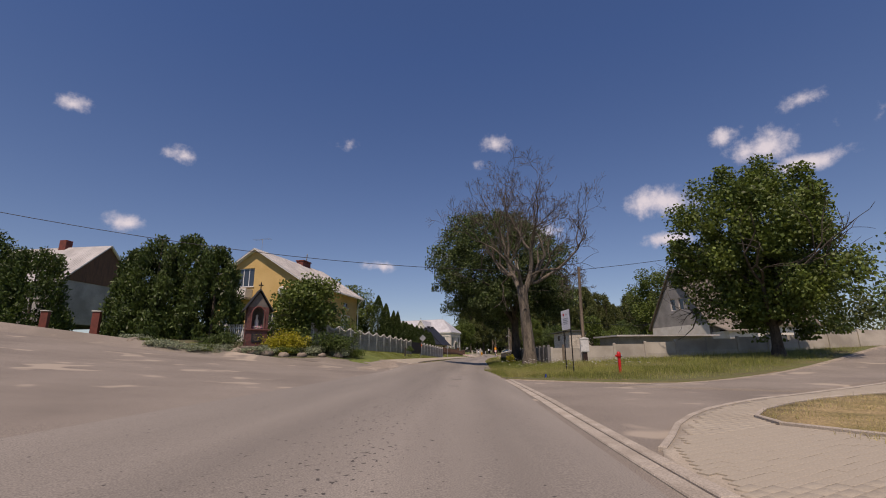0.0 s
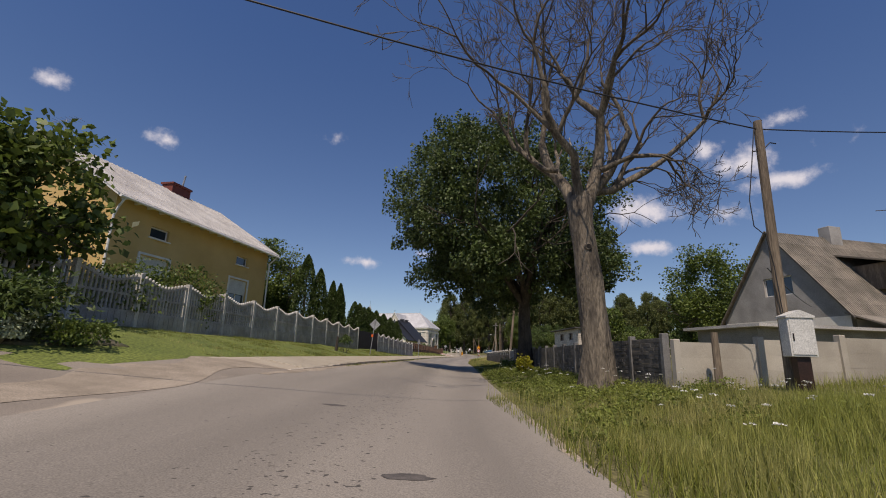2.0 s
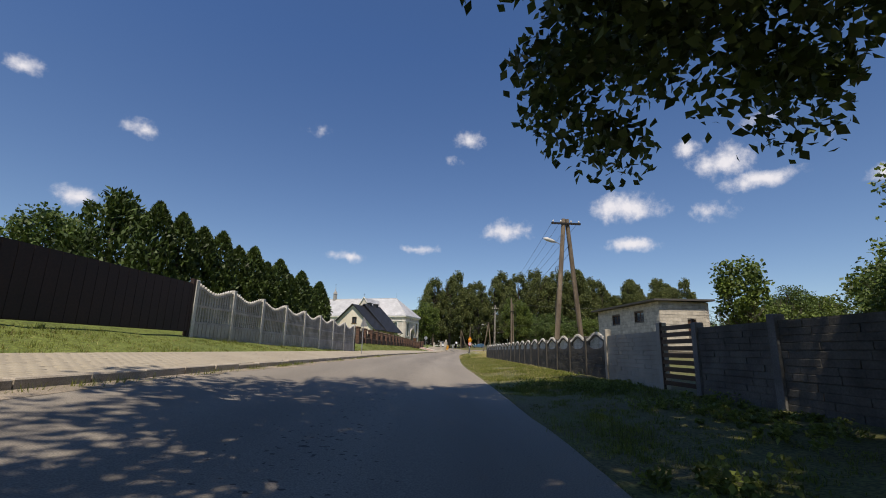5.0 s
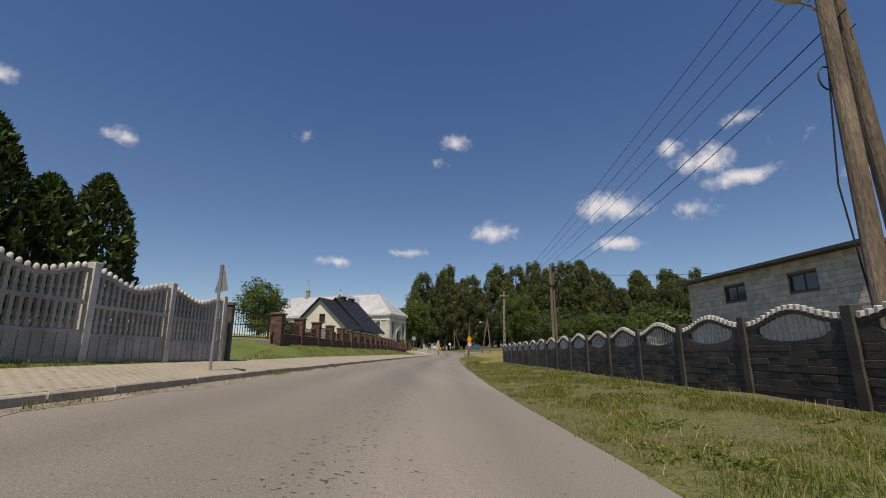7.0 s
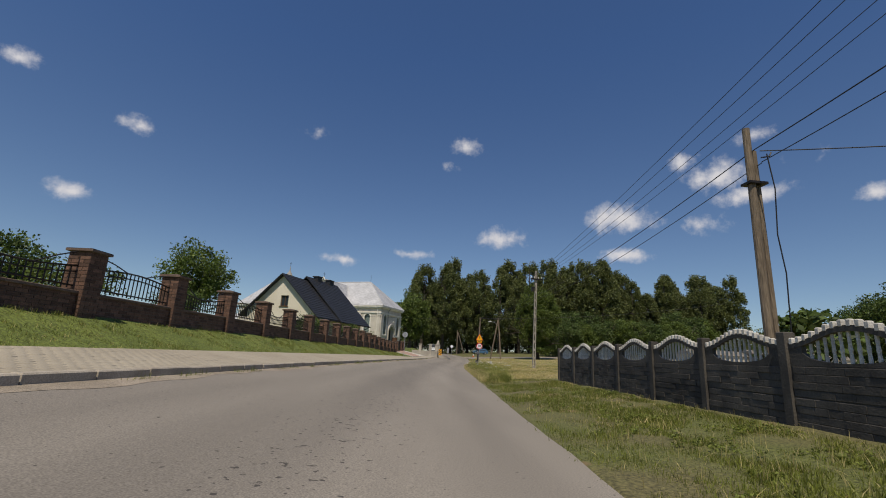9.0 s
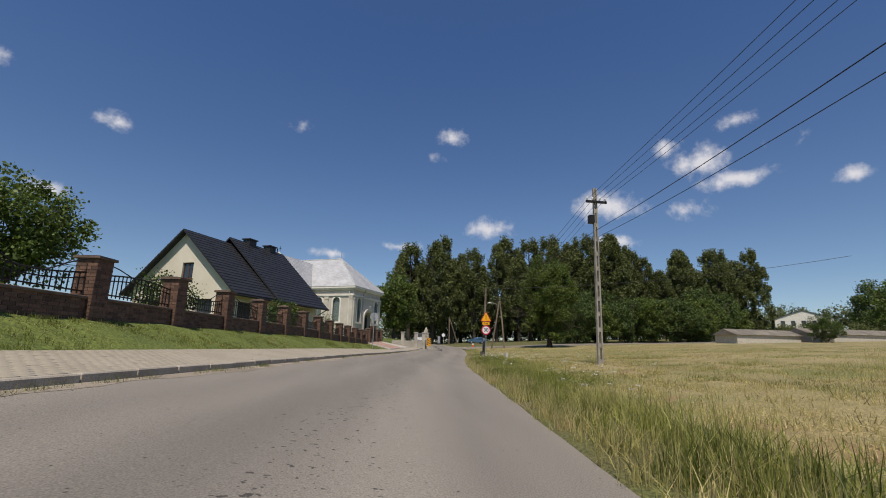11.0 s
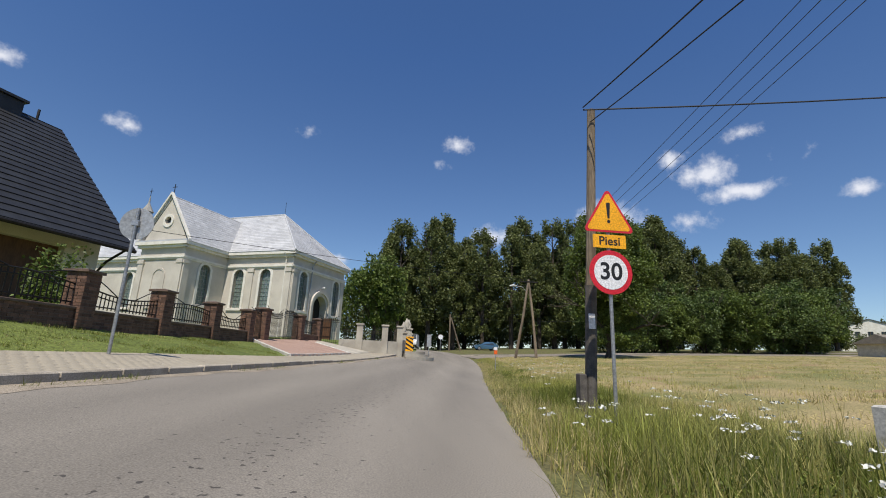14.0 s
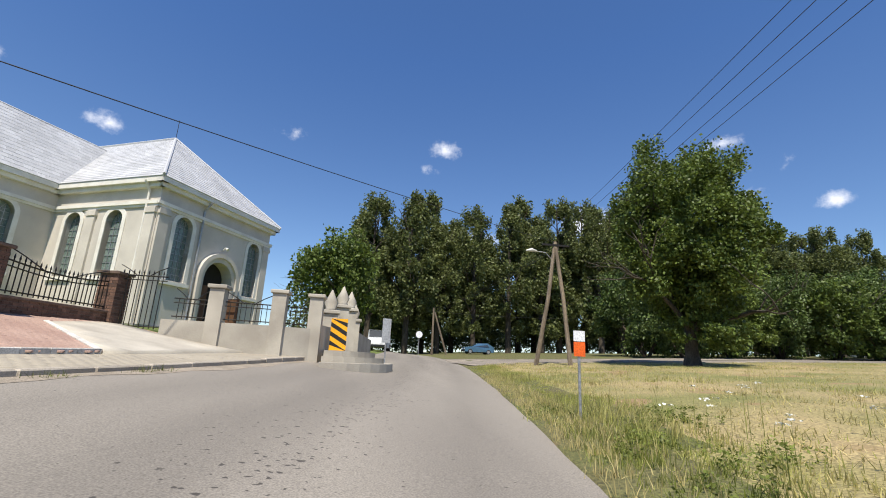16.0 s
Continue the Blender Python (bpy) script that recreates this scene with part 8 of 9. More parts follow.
# lamp pole: two legs, crossarm, lamp
lz = 0.55
lp = thing("lamp_pole", 11.55, 72.0, lz, 0, "A-shaped timber power pole with a street lamp", "pole", "timber poles")
for s in (-1, 1):
    part("leg", Mesh().tube([(s * 1.0, s * 0.55, -0.3), (s * 0.55, s * 0.28, 3.7), (s * 0.09, 0, 7.9)], [0.14, 0.13, 0.115], 12), WOOD_GREY, lp)
part("crossarm", Mesh().box(-0.85, 0.85, -0.16, -0.09, 7.55, 7.66), IRON, lp)
for q in (-0.75, -0.3, 0.3, 0.75):
    isolator(lp, q, -0.12, 7.66)
part("lamp_arm", Mesh().tube([(-0.2, 0, 6.2), (-0.4, 0, 6.45), (-0.7, 0, 6.55)], 0.022, 8), GALV, lp)
part("lamp_head", Mesh().tube([(-0.62, 0, 6.53), (-0.8, 0, 6.58), (-1.1, 0, 6.68), (-1.3, 0, 6.72)], [0.05, 0.10, 0.11, 0.04], 10), PLASTIC_GREY, lp, smooth=True)
part("cable_coil", Mesh().tube([(-0.55 + 0.16 * math.cos(t), -0.12, 4.9 + 0.22 * math.sin(t)) for t in np.linspace(0, 12.6, 40)], 0.014, 5), CABLE, lp)
part("cable_down", Mesh().tube([(-0.1, -0.1, 7.2), (-0.35, -0.1, 6.0), (-0.5, -0.12, 5.0), (-0.75, -0.1, 3.0), (-0.9, -0.35, 1.0)], 0.014, 5), CABLE, lp)

p4 = thing("timber_pole", 12.7, 91.2, 0.5, 0, "doubled grey timber power pole behind the wavy wall", "pole", "timber poles")
part("leg", Mesh().tube([(-0.02, 0, -0.3), (0.0, 0, 3.0), (0.02, 0, 5.6)], [0.085, 0.08, 0.072], 12), WOOD_GREY, p4)
part("leg", Mesh().tube([(0.19, 0.05, -0.3), (0.185, 0.05, 2.5), (0.18, 0.05, 5.1)], [0.065, 0.06, 0.055], 12), WOOD_GREY, p4)
part("clamp", Mesh().box(-0.12, 0.29, -0.12, 0.15, 4.3, 4.35), IRON, p4)
part("cable_down", Mesh().tube([(0.35, -0.1, 5.0), (0.42, -0.12, 4.2), (0.34, -0.12, 3.2), (0.42, -0.12, 2.4), (0.36, -0.12, 1.2)], 0.013, 5), CABLE, p4)
part("hook", Mesh().tube([(0.3, 0, 4.95), (0.5, 0, 5.0), (0.55, 0, 5.1)], 0.015, 5), IRON, p4)

p5 = thing("concrete_pole", 16.1, 118.5, 0.40, 0, "slotted concrete power pole with a crossarm", "pole")
for s in (-1, 1):
    part("flange", Mesh().add([(s * 0.078 - 0.03, -0.075, -0.3), (s * 0.078 + 0.03, -0.075, -0.3), (s * 0.078 + 0.03, 0.075, -0.3), (s * 0.078 - 0.03, 0.075, -0.3),
                               (s * 0.052 - 0.026, -0.055, 7.3), (s * 0.052 + 0.026, -0.055, 7.3), (s * 0.052 + 0.026, 0.055, 7.3), (s * 0.052 - 0.026, 0.055, 7.3)],
                              [(3, 2, 1, 0), (4, 5, 6, 7), (0, 1, 5, 4), (1, 2, 6, 5), (2, 3, 7, 6), (3, 0, 4, 7)]), CONC_POLE, p5)
for z in np.arange(0.0, 7.3, 0.62):
    w = 0.052 - 0.003 * z
    part("web", Mesh().box(-w - 0.02, w + 0.02, -0.045, 0.045, z - 0.3 if z < 0.1 else z, z + 0.17), CONC_POLE, p5)
part("crossarm", Mesh().box(-0.45, 0.45, -0.17, -0.10, 6.6, 6.7), IRON, p5)
for q in (-0.4, -0.16, 0.16, 0.4):
    isolator(p5, q, -0.13, 6.72)
part("fuse_box", Mesh().box(-0.34, -0.12, -0.2, 0.0, 5.7, 6.05, bevel=0.01), IRON, p5)
part("cable_coil", Mesh().tube([(-0.28 + 0.16 * math.cos(t), -0.05, 4.85 + 0.2 * math.sin(t)) for t in np.linspace(0, 12.6, 40)], 0.012, 5), CABLE, p5)

p5.scale = (1.08, 1.08, 1.07)
p5.rotation_euler[1] += 0.022

p6 = wood_pole("timber_pole", 14.02, 132.95, 0.40, 5.4, 0.088, "timber pole with a tarred foot and a concrete stub", lean=(0.2, 0), black=1.75)
part("footing", Mesh().box(-0.20, -0.09, -0.08, 0.08, -0.3, 0.34, bevel=0.015), TAR, p6, "tarred concrete footing clamps")
part("label_plate", Mesh().box(-0.03, 0.07, -0.115, -0.09, 1.04, 1.28), SIGN_WHITE, p6, "small white label plate")

ap = thing("a_pole", 23.4, 168.6, ground(23.4, 168.6), 0, "tall A-shaped timber power pole with a street lamp", "pole", "timber poles")
az_ = 8.7 - ground(23.4, 168.6)
for s in (-1, 1):
    part("leg", Mesh().tube([(s * 0.95 + 0.1, -s * 0.4, -0.3), (s * 0.5 + 0.35, 0, az_ * 0.5), (0.6, 0.6, az_)], [0.14, 0.125, 0.11], 10), WOOD_GREY, ap)
part("lamp_arm", Mesh().tube([(0.5, 0.5, az_ - 1.4), (-0.1, 0.4, az_ - 0.8), (-0.8, 0.4, az_ - 0.75)], 0.03, 8), GALV, ap)
part("lamp_head", Mesh().tube([(-0.7, 0.4, az_ - 0.75), (-1.0, 0.4, az_ - 0.68), (-1.4, 0.4, az_ - 0.76)], [0.05, 0.12, 0.05], 8), PLASTIC_GREY, ap)
part("crossarm", Mesh().box(-0.3, 1.5, 0.42, 0.5, az_ - 0.3, az_ - 0.18), IRON, ap)
fp = thing("timber_pole", 20.5, 205.0, ground(20.5, 205.0), 0, "braced timber power pole at the road bend", "pole", "timber poles")
fz = 8.1 - ground(20.5, 205.0)
part("leg", Mesh().tube([(0, 0, -0.3), (0, 0, fz)], [0.16, 0.13], 10), WOOD_GREY, fp)
part("leg", Mesh().tube([(2.2, 0.4, -0.3), (0.15, 0, fz - 0.6)], [0.15, 0.12], 10), WOOD_GREY, fp)

# wires from pole to pole
arms = [[(11.55 + q, 71.9, 8.3) for q in (-0.75, -0.3, 0.3, 0.75)], [(16.27 + q, 118.35, 7.66) for q in (-0.4, -0.16, 0.16, 0.4)], [(23.4 + q, 169.0, 8.5) for q in (-0.2, 0.3, 0.9, 1.4)]]
for a, b in zip(arms[:-1], arms[1:]):
    for k in range(4):
        wire(a[k], b[k], 0.55 + 0.05 * k, 0.008)
low = [(11.7, 71.9, 6.9), (12.75, 91.05, 5.55), (16.2, 118.35, 6.2), (14.0, 132.8, 5.35)]
for k, (a, b) in enumerate(zip(low[:-1], low[1:])):
    wire(a, b, 0.35, 0.012, "thick black telephone cable")
    wire((a[0] + 0.12, a[1], a[2] - 0.3), (b[0] + 0.12, b[1], b[2] - 0.28), 0.42, 0.010, "thick black telephone cable")
wire((14.0, 132.8, 5.3), (40.0, 128.0, 8.0), 0.5, 0.014, "thick black telephone cable")
wire((12.9, 91.1, 5.55), (22.0, 85.5, 4.9), 0.2, 0.012, "service cable to the block shed")
for k in range(2):
    wire((24.0 - 0.2 * k, 169.1, 8.4 - 0.3 * k), (20.5, 205.0, 7.9 - 0.3 * k), 0.5, 0.012)
wire((24.0, 169.2, 8.7), (-2.0, 144.7, 5.7), 0.25, 0.014, "service cable in front of the church")
wire((20.5, 205.0, 7.6), (60.0, 206.0, 9.5), 0.8, 0.014)
wire((20.5, 205.0, 7.8), (8.0, 250.0, 9.5), 0.8, 0.014)

# ---- road signs ----
def disc(me, x, z, r, y0, y1, n=28, mi=0):
    return me.tube([(x, y0, z), (x, y1, z)], r, n, mi=mi)


def sign_post(name, x, y, h, label, category="road sign", rz=0.0, lean=0.0, r=0.03, z=None):
    ob = thing(name, x, y, ground(x, y) if z is None else z, rz, label, category, "road signs")
    part("post", Mesh().tube([(0, 0, -0.3), (lean, 0, h)], r, 10), GALV, ob)
    return ob


def poly_plate(pts, y0, y1):
    return Mesh().prism(pts, y0, y1)


def tri_pts(r, zc, rnd=0.12):
    pts = []
    for k in range(3):
        a = math.pi / 2 + 2 * math.pi * k / 3
        cx_, cz_ = (r - rnd * 2) * math.cos(a), (r - rnd * 2) * math.sin(a)
        for j in range(-3, 4):
            b = a + j * math.pi / 9
            pts.append((cx_ + rnd * math.cos(b), zc + cz_ + rnd * math.sin(b)))
    return pts


def lettering(text, size, material, parent, x, y, z, bold=0.0):
    cu = bpy.data.curves.new("lettering", "FONT")
    cu.body, cu.size, cu.align_x, cu.align_y, cu.extrude, cu.offset = text, size, "CENTER", "CENTER", 0.001, bold
    tmp = bpy.data.objects.new("lettering", cu)
    scene.collection.objects.link(tmp)
    bpy.context.view_layer.update()
    me = bpy.data.meshes.new_from_object(tmp)
    bpy.data.objects.remove(tmp)
    me.materials.clear()
    me.materials.append(material)
    return part("lettering", me, None, parent, m=pose(x, y, z, 90, 0, 0))


ds = sign_post("priority_sign", -3.1, 52.9, 2.5, "back of a diamond road sign on a leaning post", rz=0, lean=0.28)
part("diamond_plate", poly_plate([(0.27, 1.78), (0.66, 2.18), (0.27, 2.58), (-0.12, 2.18)], 0.035, 0.045), SIGN_BACK, ds, "bare grey back of the diamond plate", m=pose(0, 0, 0, 0, 0, 0))
part("small_plate", Mesh().box(0.06, 0.2, -0.045, -0.035, 1.28, 1.45), SIGN_ORANGE, ds, "small orange plate")
ts = sign_post("warning_sign", 0.08, 75.6, 2.25, "back of a triangular road sign on a thin post", rz=-48.0)
part("triangle_plate", poly_plate(tri_pts(0.42, 1.88, 0.05), 0.035, 0.045), SIGN_BACK, ts, "bare grey back of the triangular plate")
rs = sign_post("speed_sign", 5.9, 134.6, 2.75, "back of a round road sign on a thin post")
part("round_plate", disc(Mesh(), 0, 2.45, 0.31, 0.035, 0.045), SIGN_BACK, rs, "bare grey back of the round plate")
part("bracket", Mesh().box(-0.06, 0.06, -0.035, 0.036, 2.4, 2.5), GALV, rs)

SG = (14.06, 132.22)
sg = sign_post("speed_limit_sign", SG[0], SG[1], 2.95, "road sign stack: yellow warning triangle, plate and speed limit 30", z=0.34, r=0.027)
tp = part("triangle_plate", poly_plate(tri_pts(0.48, 2.76, 0.05), -0.045, -0.035), SIGN_RED, sg, "yellow warning triangle with a red border")
part("triangle_face", poly_plate(tri_pts(0.415, 2.76, 0.035), -0.048, -0.0455), SIGN_YELLOW, tp)
part("exclamation_mark", poly_plate([(-0.032, 2.98), (-0.02, 2.995), (0.02, 2.995), (0.032, 2.98), (0.016, 2.74), (-0.016, 2.74)], -0.051, -0.0485), SIGN_BLACK, tp)
part("exclamation_dot", disc(Mesh(), 0, 2.69, 0.027, -0.051, -0.0485, 14), SIGN_BLACK, tp)
pp = part("text_plate", Mesh().box(-0.26, 0.26, -0.045, -0.035, 2.27, 2.48, bevel=0.003), SIGN_YELLOW, sg, "yellow plate with the word Piesi")
lettering("Piesi", 0.19, SIGN_BLACK, pp, 0, -0.0465, 2.375, 0.003)
rp = part("round_plate", disc(Mesh(), 0, 1.90, 0.335, -0.045, -0.035, 40), SIGN_RED, sg, "round speed limit plate with a red ring")
part("round_face", disc(Mesh(), 0, 1.90, 0.262, -0.048, -0.0455, 40), SIGN_WHITE, rp)
lettering("30", 0.36, SIGN_BLACK, rp, 0, -0.049, 1.90, 0.007)
part("bracket", Mesh().box(-0.05, 0.05, -0.035, 0.03, 1.86, 1.92), GALV, sg)
os_ = sign_post("gas_marker", 16.1, 148.9, 1.22, "small orange and white marker plates on a thin post", "marker", r=0.02)
part("orange_plate", Mesh().box(-0.085, 0.085, -0.03, -0.02, 0.90, 1.10), SIGN_ORANGE, os_, "orange marker plate")
part("white_plate", Mesh().box(-0.085, 0.085, -0.03, -0.02, 1.11, 1.26), SIGN_WHITE, os_, "white marker plate")

ch = sign_post("chevron_board", 11.95, 157.5, 1.2, "yellow and black striped curve board on a post", z=0.95, r=0.03)
cb = part("board", Mesh().box(-0.26, 0.26, -0.045, -0.03, 0.15, 1.15, bevel=0.004), SIGN_YELLOW, ch, "yellow board with black slanting stripes")
for k in range(4):
    z = 0.02 + 0.29 * k
    pts = [(-0.26, z + 0.30), (0.26, z), (0.26, z + 0.14), (-0.26, z + 0.44)]
    lo, hi = 0.15, 1.15
    clip = []
    for i in range(4):
        (xa, za), (xb, zb) = pts[i], pts[(i + 1) % 4]
        clip.append((xa, min(max(za, lo), hi)))
    part("stripe", poly_plate(clip, -0.048, -0.0455), SIGN_BLACK, cb)
gs = sign_post("grey_sign", 13.5, 160.0, 1.5, "back of a grey rectangular sign by the church steps", z=0.9, r=0.03)
part("plate", Mesh().box(-0.16, 0.16, -0.045, -0.03, 0.6, 1.5, bevel=0.004), SIGN_BACK, gs)
fs_ = sign_post("far_round_sign", 17.0, 186.0, 2.4, "small round road sign at the far bend")
part("round_plate", disc(Mesh(), 0, 2.1, 0.32, -0.04, -0.03, 24), SIGN_WHITE, fs_)

# ---- vehicles at the far bend ----
def vehicle(name, x, y, rz, L, W, H, hood, paint, label, van=False):
    ob = thing(name, x, y, ground(x, y) + 0.02, rz, label, "van" if van else "car")
    w = W / 2
    body = Mesh()
    prof = [(-L / 2, 0.28), (L / 2, 0.28), (L / 2, 0.62), (L / 2 - 0.1, hood), (L * 0.24, hood + 0.1), (L * 0.05 if not van else L * 0.30, H - 0.05), (-L * 0.3 if not van else -L * 0.48, H), (-L / 2, hood + 0.05 if not van else H - 0.1)]
    n = len(prof)
    v = []
    for s, t in ((-1, 1.0), (1, 1.0)):
        v += [(px, s * w * (0.86 if pz > hood + 0.15 else 1.0), pz) for px, pz in prof]
    body.add(v, [tuple(range(n)), tuple(range(2 * n - 1, n - 1, -1))] + [(i, n + i, n + (i + 1) % n, (i + 1) % n) for i in range(n)])
    part("body", body, paint, ob)
    a, b = (L * 0.2, L * 0.03) if not van else (L * 0.27, L * 0.1)
    for s in (-1, 1):
        part("side_window", Mesh().add([(a - 0.1, s * w * 1.0, hood + 0.06), (-L * 0.34 if not van else b, s * w * 1.0, hood + 0.06), (-L * 0.27 if not van else b, s * w * 0.872, H - 0.14), (b if not van else a, s * w * 0.872, H - 0.14)], [(0, 1, 2, 3)]), GLASS, ob)
        part("headlight", Mesh().box(L / 2 - 0.08, L / 2 + 0.01, s * w * 0.7 - 0.16, s * w * 0.7 + 0.16, 0.6, 0.74), SIGN_WHITE, ob)
        for xx in (-L * 0.31, L * 0.31):
            wh = part("wheel", Mesh().tube([(xx, s * (w - 0.18), 0.31), (xx, s * (w + 0.01), 0.31)], 0.31, 18), RUBBER, ob)
            part("rim", Mesh().tube([(xx, s * (w + 0.01), 0.31), (xx, s * (w + 0.02), 0.31)], 0.19, 14), GALV, wh)
    part("windscreen", Mesh().add([(L * 0.235, -w * 0.84, hood + 0.12), (L * 0.235, w * 0.84, hood + 0.12), (L * 0.06 if not van else L * 0.305, w * 0.8, H - 0.1), (L * 0.06 if not van else L * 0.305, -w * 0.8, H - 0.1)], [(0, 1, 2, 3)]), GLASS, ob, m=pose(0.03, 0, 0.02))
    part("bumper", Mesh().box(L / 2 - 0.05, L / 2 + 0.05, -w, w, 0.28, 0.5, bevel=0.02), SIGN_BLACK, ob)
    part("rear_bumper", Mesh().box(-L / 2 - 0.05, -L / 2 + 0.05, -w, w, 0.28, 0.5, bevel=0.02), SIGN_BLACK, ob)
    return ob


vehicle("car", 26.5, 203.0, 185.0, 4.1, 1.7, 1.45, 0.88, CAR_BLUE, "light blue parked hatchback at the road bend")
vehicle("van", 13.2, 188.5, 262.0, 4.8, 1.9, 1.95, 1.0, CAR_WHITE, "white parked van at the road bend", van=True)
# strip of side road behind the meadow
sr = Mesh()
srp = [(19.2, 170.5), (30, 173.5), (45, 177.0), (70, 181.5), (120, 189.0)]
for i, (x, y) in enumerate(srp):
    for w in (0, 5.0):
        sr.v.append((x - 0.15 * w, y + w, max(ground(x, y), ground(x, y + w)) + 0.05))
    if i:
        sr.f.append((2 * i - 2, 2 * i, 2 * i + 1, 2 * i - 1))
        sr.mi.append(0)
solo("far_side_road", sr, ASPHALT_OLD, "pale strip of side road behind the meadow", "road", kind="structure")
# ---- grass, weeds and meadow flowers ----
def blades(name, x, y, h, w, rng, material, label, lean=0.35, segments=2, z=None):
    """Bent tapering blades at the points x, y."""
    n = len(x)
    z = (ground_many(x, y) if z is None else z) - 0.02
    a = rng.uniform(0, 2 * math.pi, n)
    b = rng.uniform(0, 2 * math.pi, n)
    k = np.abs(rng.normal(size=n)) * lean
    sx, sy = np.cos(a) * w / 2, np.sin(a) * w / 2
    lx, ly = np.cos(b) * k * h, np.sin(b) * k * h
    hh = h * np.sqrt(np.maximum(1 - 0.6 * np.minimum(k, 1.1) ** 2, 0.2))
    rows = [(0, 0, 1.0), (0.35, 0.55, 0.85), (1.0, 1.0, 0.12)] if segments == 2 else [(0, 0, 1.0), (1.0, 1.0, 0.2)]
    v = np.empty((n, 2 * len(rows), 3))
    for i, (q, t, ww) in enumerate(rows):
        for j, s in enumerate((-1, 1)):
            v[:, 2 * i + j, 0] = x + lx * q + s * sx * ww
            v[:, 2 * i + j, 1] = y + ly * q + s * sy * ww
            v[:, 2 * i + j, 2] = z + hh * t
    base = (np.arange(n) * 2 * len(rows))[:, None]
    f = np.concatenate([base + np.array([[2 * i, 2 * i + 1, 2 * i + 3, 2 * i + 2]]) for i in range(len(rows) - 1)])
    me = fast_mesh(name, v.reshape(-1, 3), f, material)
    return tagged(new(name, me), label, "grass", kind="stuff")


def scatter(rng, n, y0, y1, d0, d1, clump=0.0, power=1.0):
    """n points between two distances right (negative) or left of the road's right edge, in tufts."""
    m = n if not clump else max(1, n // 14)
    y = rng.uniform(y0, y1, m)
    d = d0 + (d1 - d0) * rng.uniform(0, 1, m) ** power
    if clump:
        i = rng.integers(0, m, n)
        y, d = y[i] + rng.normal(size=n) * clump, d[i] + rng.normal(size=n) * clump
    return edge_x(y) - d, y


def wave(x, y, s=0.35, ph=0.0):
    """Slow changes of growth from place to place."""
    return 0.5 + 0.25 * np.sin(x * s * 2.1 + y * s + ph) + 0.25 * np.sin(y * s * 1.7 - x * s * 0.9 + 1.3 + ph)


rng = np.random.default_rng(900)
wall_x = lambda y: np.where(y < 57, 6.62 + (y - 30.3) * 0.0618, 8.6 + (y - 61) * 0.0813)
# wild verge before the dark wall
x, y = scatter(rng, 100000, 20.1, 60, -0.12, -5.0, 0.04)
keep = x < np.where(y > 30, wall_x(y) - 0.05, 99)
x, y = x[keep], y[keep]
blades("wild_grass", x, y, (0.06 + 0.20 * wave(x, y) * rng.uniform(0.5, 1.2, len(x))) * (1 - 0.55 * smooth(y, 25, 32)), 0.006 + 0.006 * rng.random(len(x)), rng, BLADE, "tall green wild grass on the verge", 0.5)
x, y = scatter(rng, 24000, 19.4, 27.5, -0.3, -6.0, 0.09)
keep = x < np.where(y > 30, wall_x(y) - 0.05, 99)
x, y = x[keep], y[keep]
blades("wild_grass", x, y, 0.12 + 0.33 * wave(x, y, 0.5, 1) * rng.uniform(0.4, 1.2, len(x)), 0.007, rng, BLADE_TALL, "yellowing grass stalks on the verge", 0.3)
# corner before the pale wall
m = 90000
x = rng.uniform(2.4, 30, m) ** 1.0
y = rng.uniform(14.0, 30.2, m)
low_y = np.interp(x, [2.4, 3.5, 5.45, 7.0, 9.8, 17.3, 29.0], [19.6, 18.0, 15.9, 15.0, 16.5, 21.9, 30.6])
edge = y - low_y
keep = (edge > 0.05) & (rng.random(m) < np.clip(1.5 - x / 24, 0.25, 1))
x, y, edge = x[keep], y[keep], edge[keep]
blades("wild_grass", x, y, (0.06 + 0.22 * wave(x, y, 0.5) * rng.uniform(0.5, 1.3, len(x))) * np.clip(0.35 + edge / 3, 0.35, 1), 0.007 + 0.005 * rng.random(len(x)), rng, BLADE, "rough green grass before the pale wall")
pick = rng.random(len(x)) < 0.45
blades("wild_grass", x[pick] + 0.05, y[pick] + 0.04, 0.10 + 0.34 * rng.random(pick.sum()) * np.clip(0.3 + edge[pick] / 3, 0.3, 1), 0.006, rng, BLADE_TALL, "yellowing grass stalks before the pale wall", 0.25)
x, y = scatter(rng, 36000, 27, 60, 0.0, -1.0, 0.05)
blades("verge_grass", x, y, 0.02 + 0.08 * wave(x, y, 0.8) * rng.uniform(0.4, 1.3, len(x)), 0.009, rng, BLADE, "short grass along the asphalt edge", 0.8, 1)
# shorter green verge along the wavy wall
x, y = scatter(rng, 280000, 59, 102.5, 0.0, -4.0, 0.06)
keep = x < wall_x(y) - 0.1
x, y = x[keep], y[keep]
bare = 0.6 * wave(x, y, 0.9, 2.0) + 0.4 * wave(x, y, 3.1, 0.4)
keep = (bare > 0.30) | (rng.random(len(x)) < 0.4)
x, y, bare = x[keep], y[keep], bare[keep]
blades("verge_grass", x, y, 0.02 + 0.10 * bare * rng.uniform(0.3, 1.2, len(x)), 0.009 + 0.006 * rng.random(len(x)), rng, BLADE, "short green grass on the verge", 0.8, 1)
pick = rng.random(len(x)) < 0.05
blades("verge_grass", x[pick] + 0.03, y[pick], 0.06 + 0.12 * rng.random(pick.sum()), 0.006, rng, BLADE_DRY, "dry stalks on the verge", 0.7)
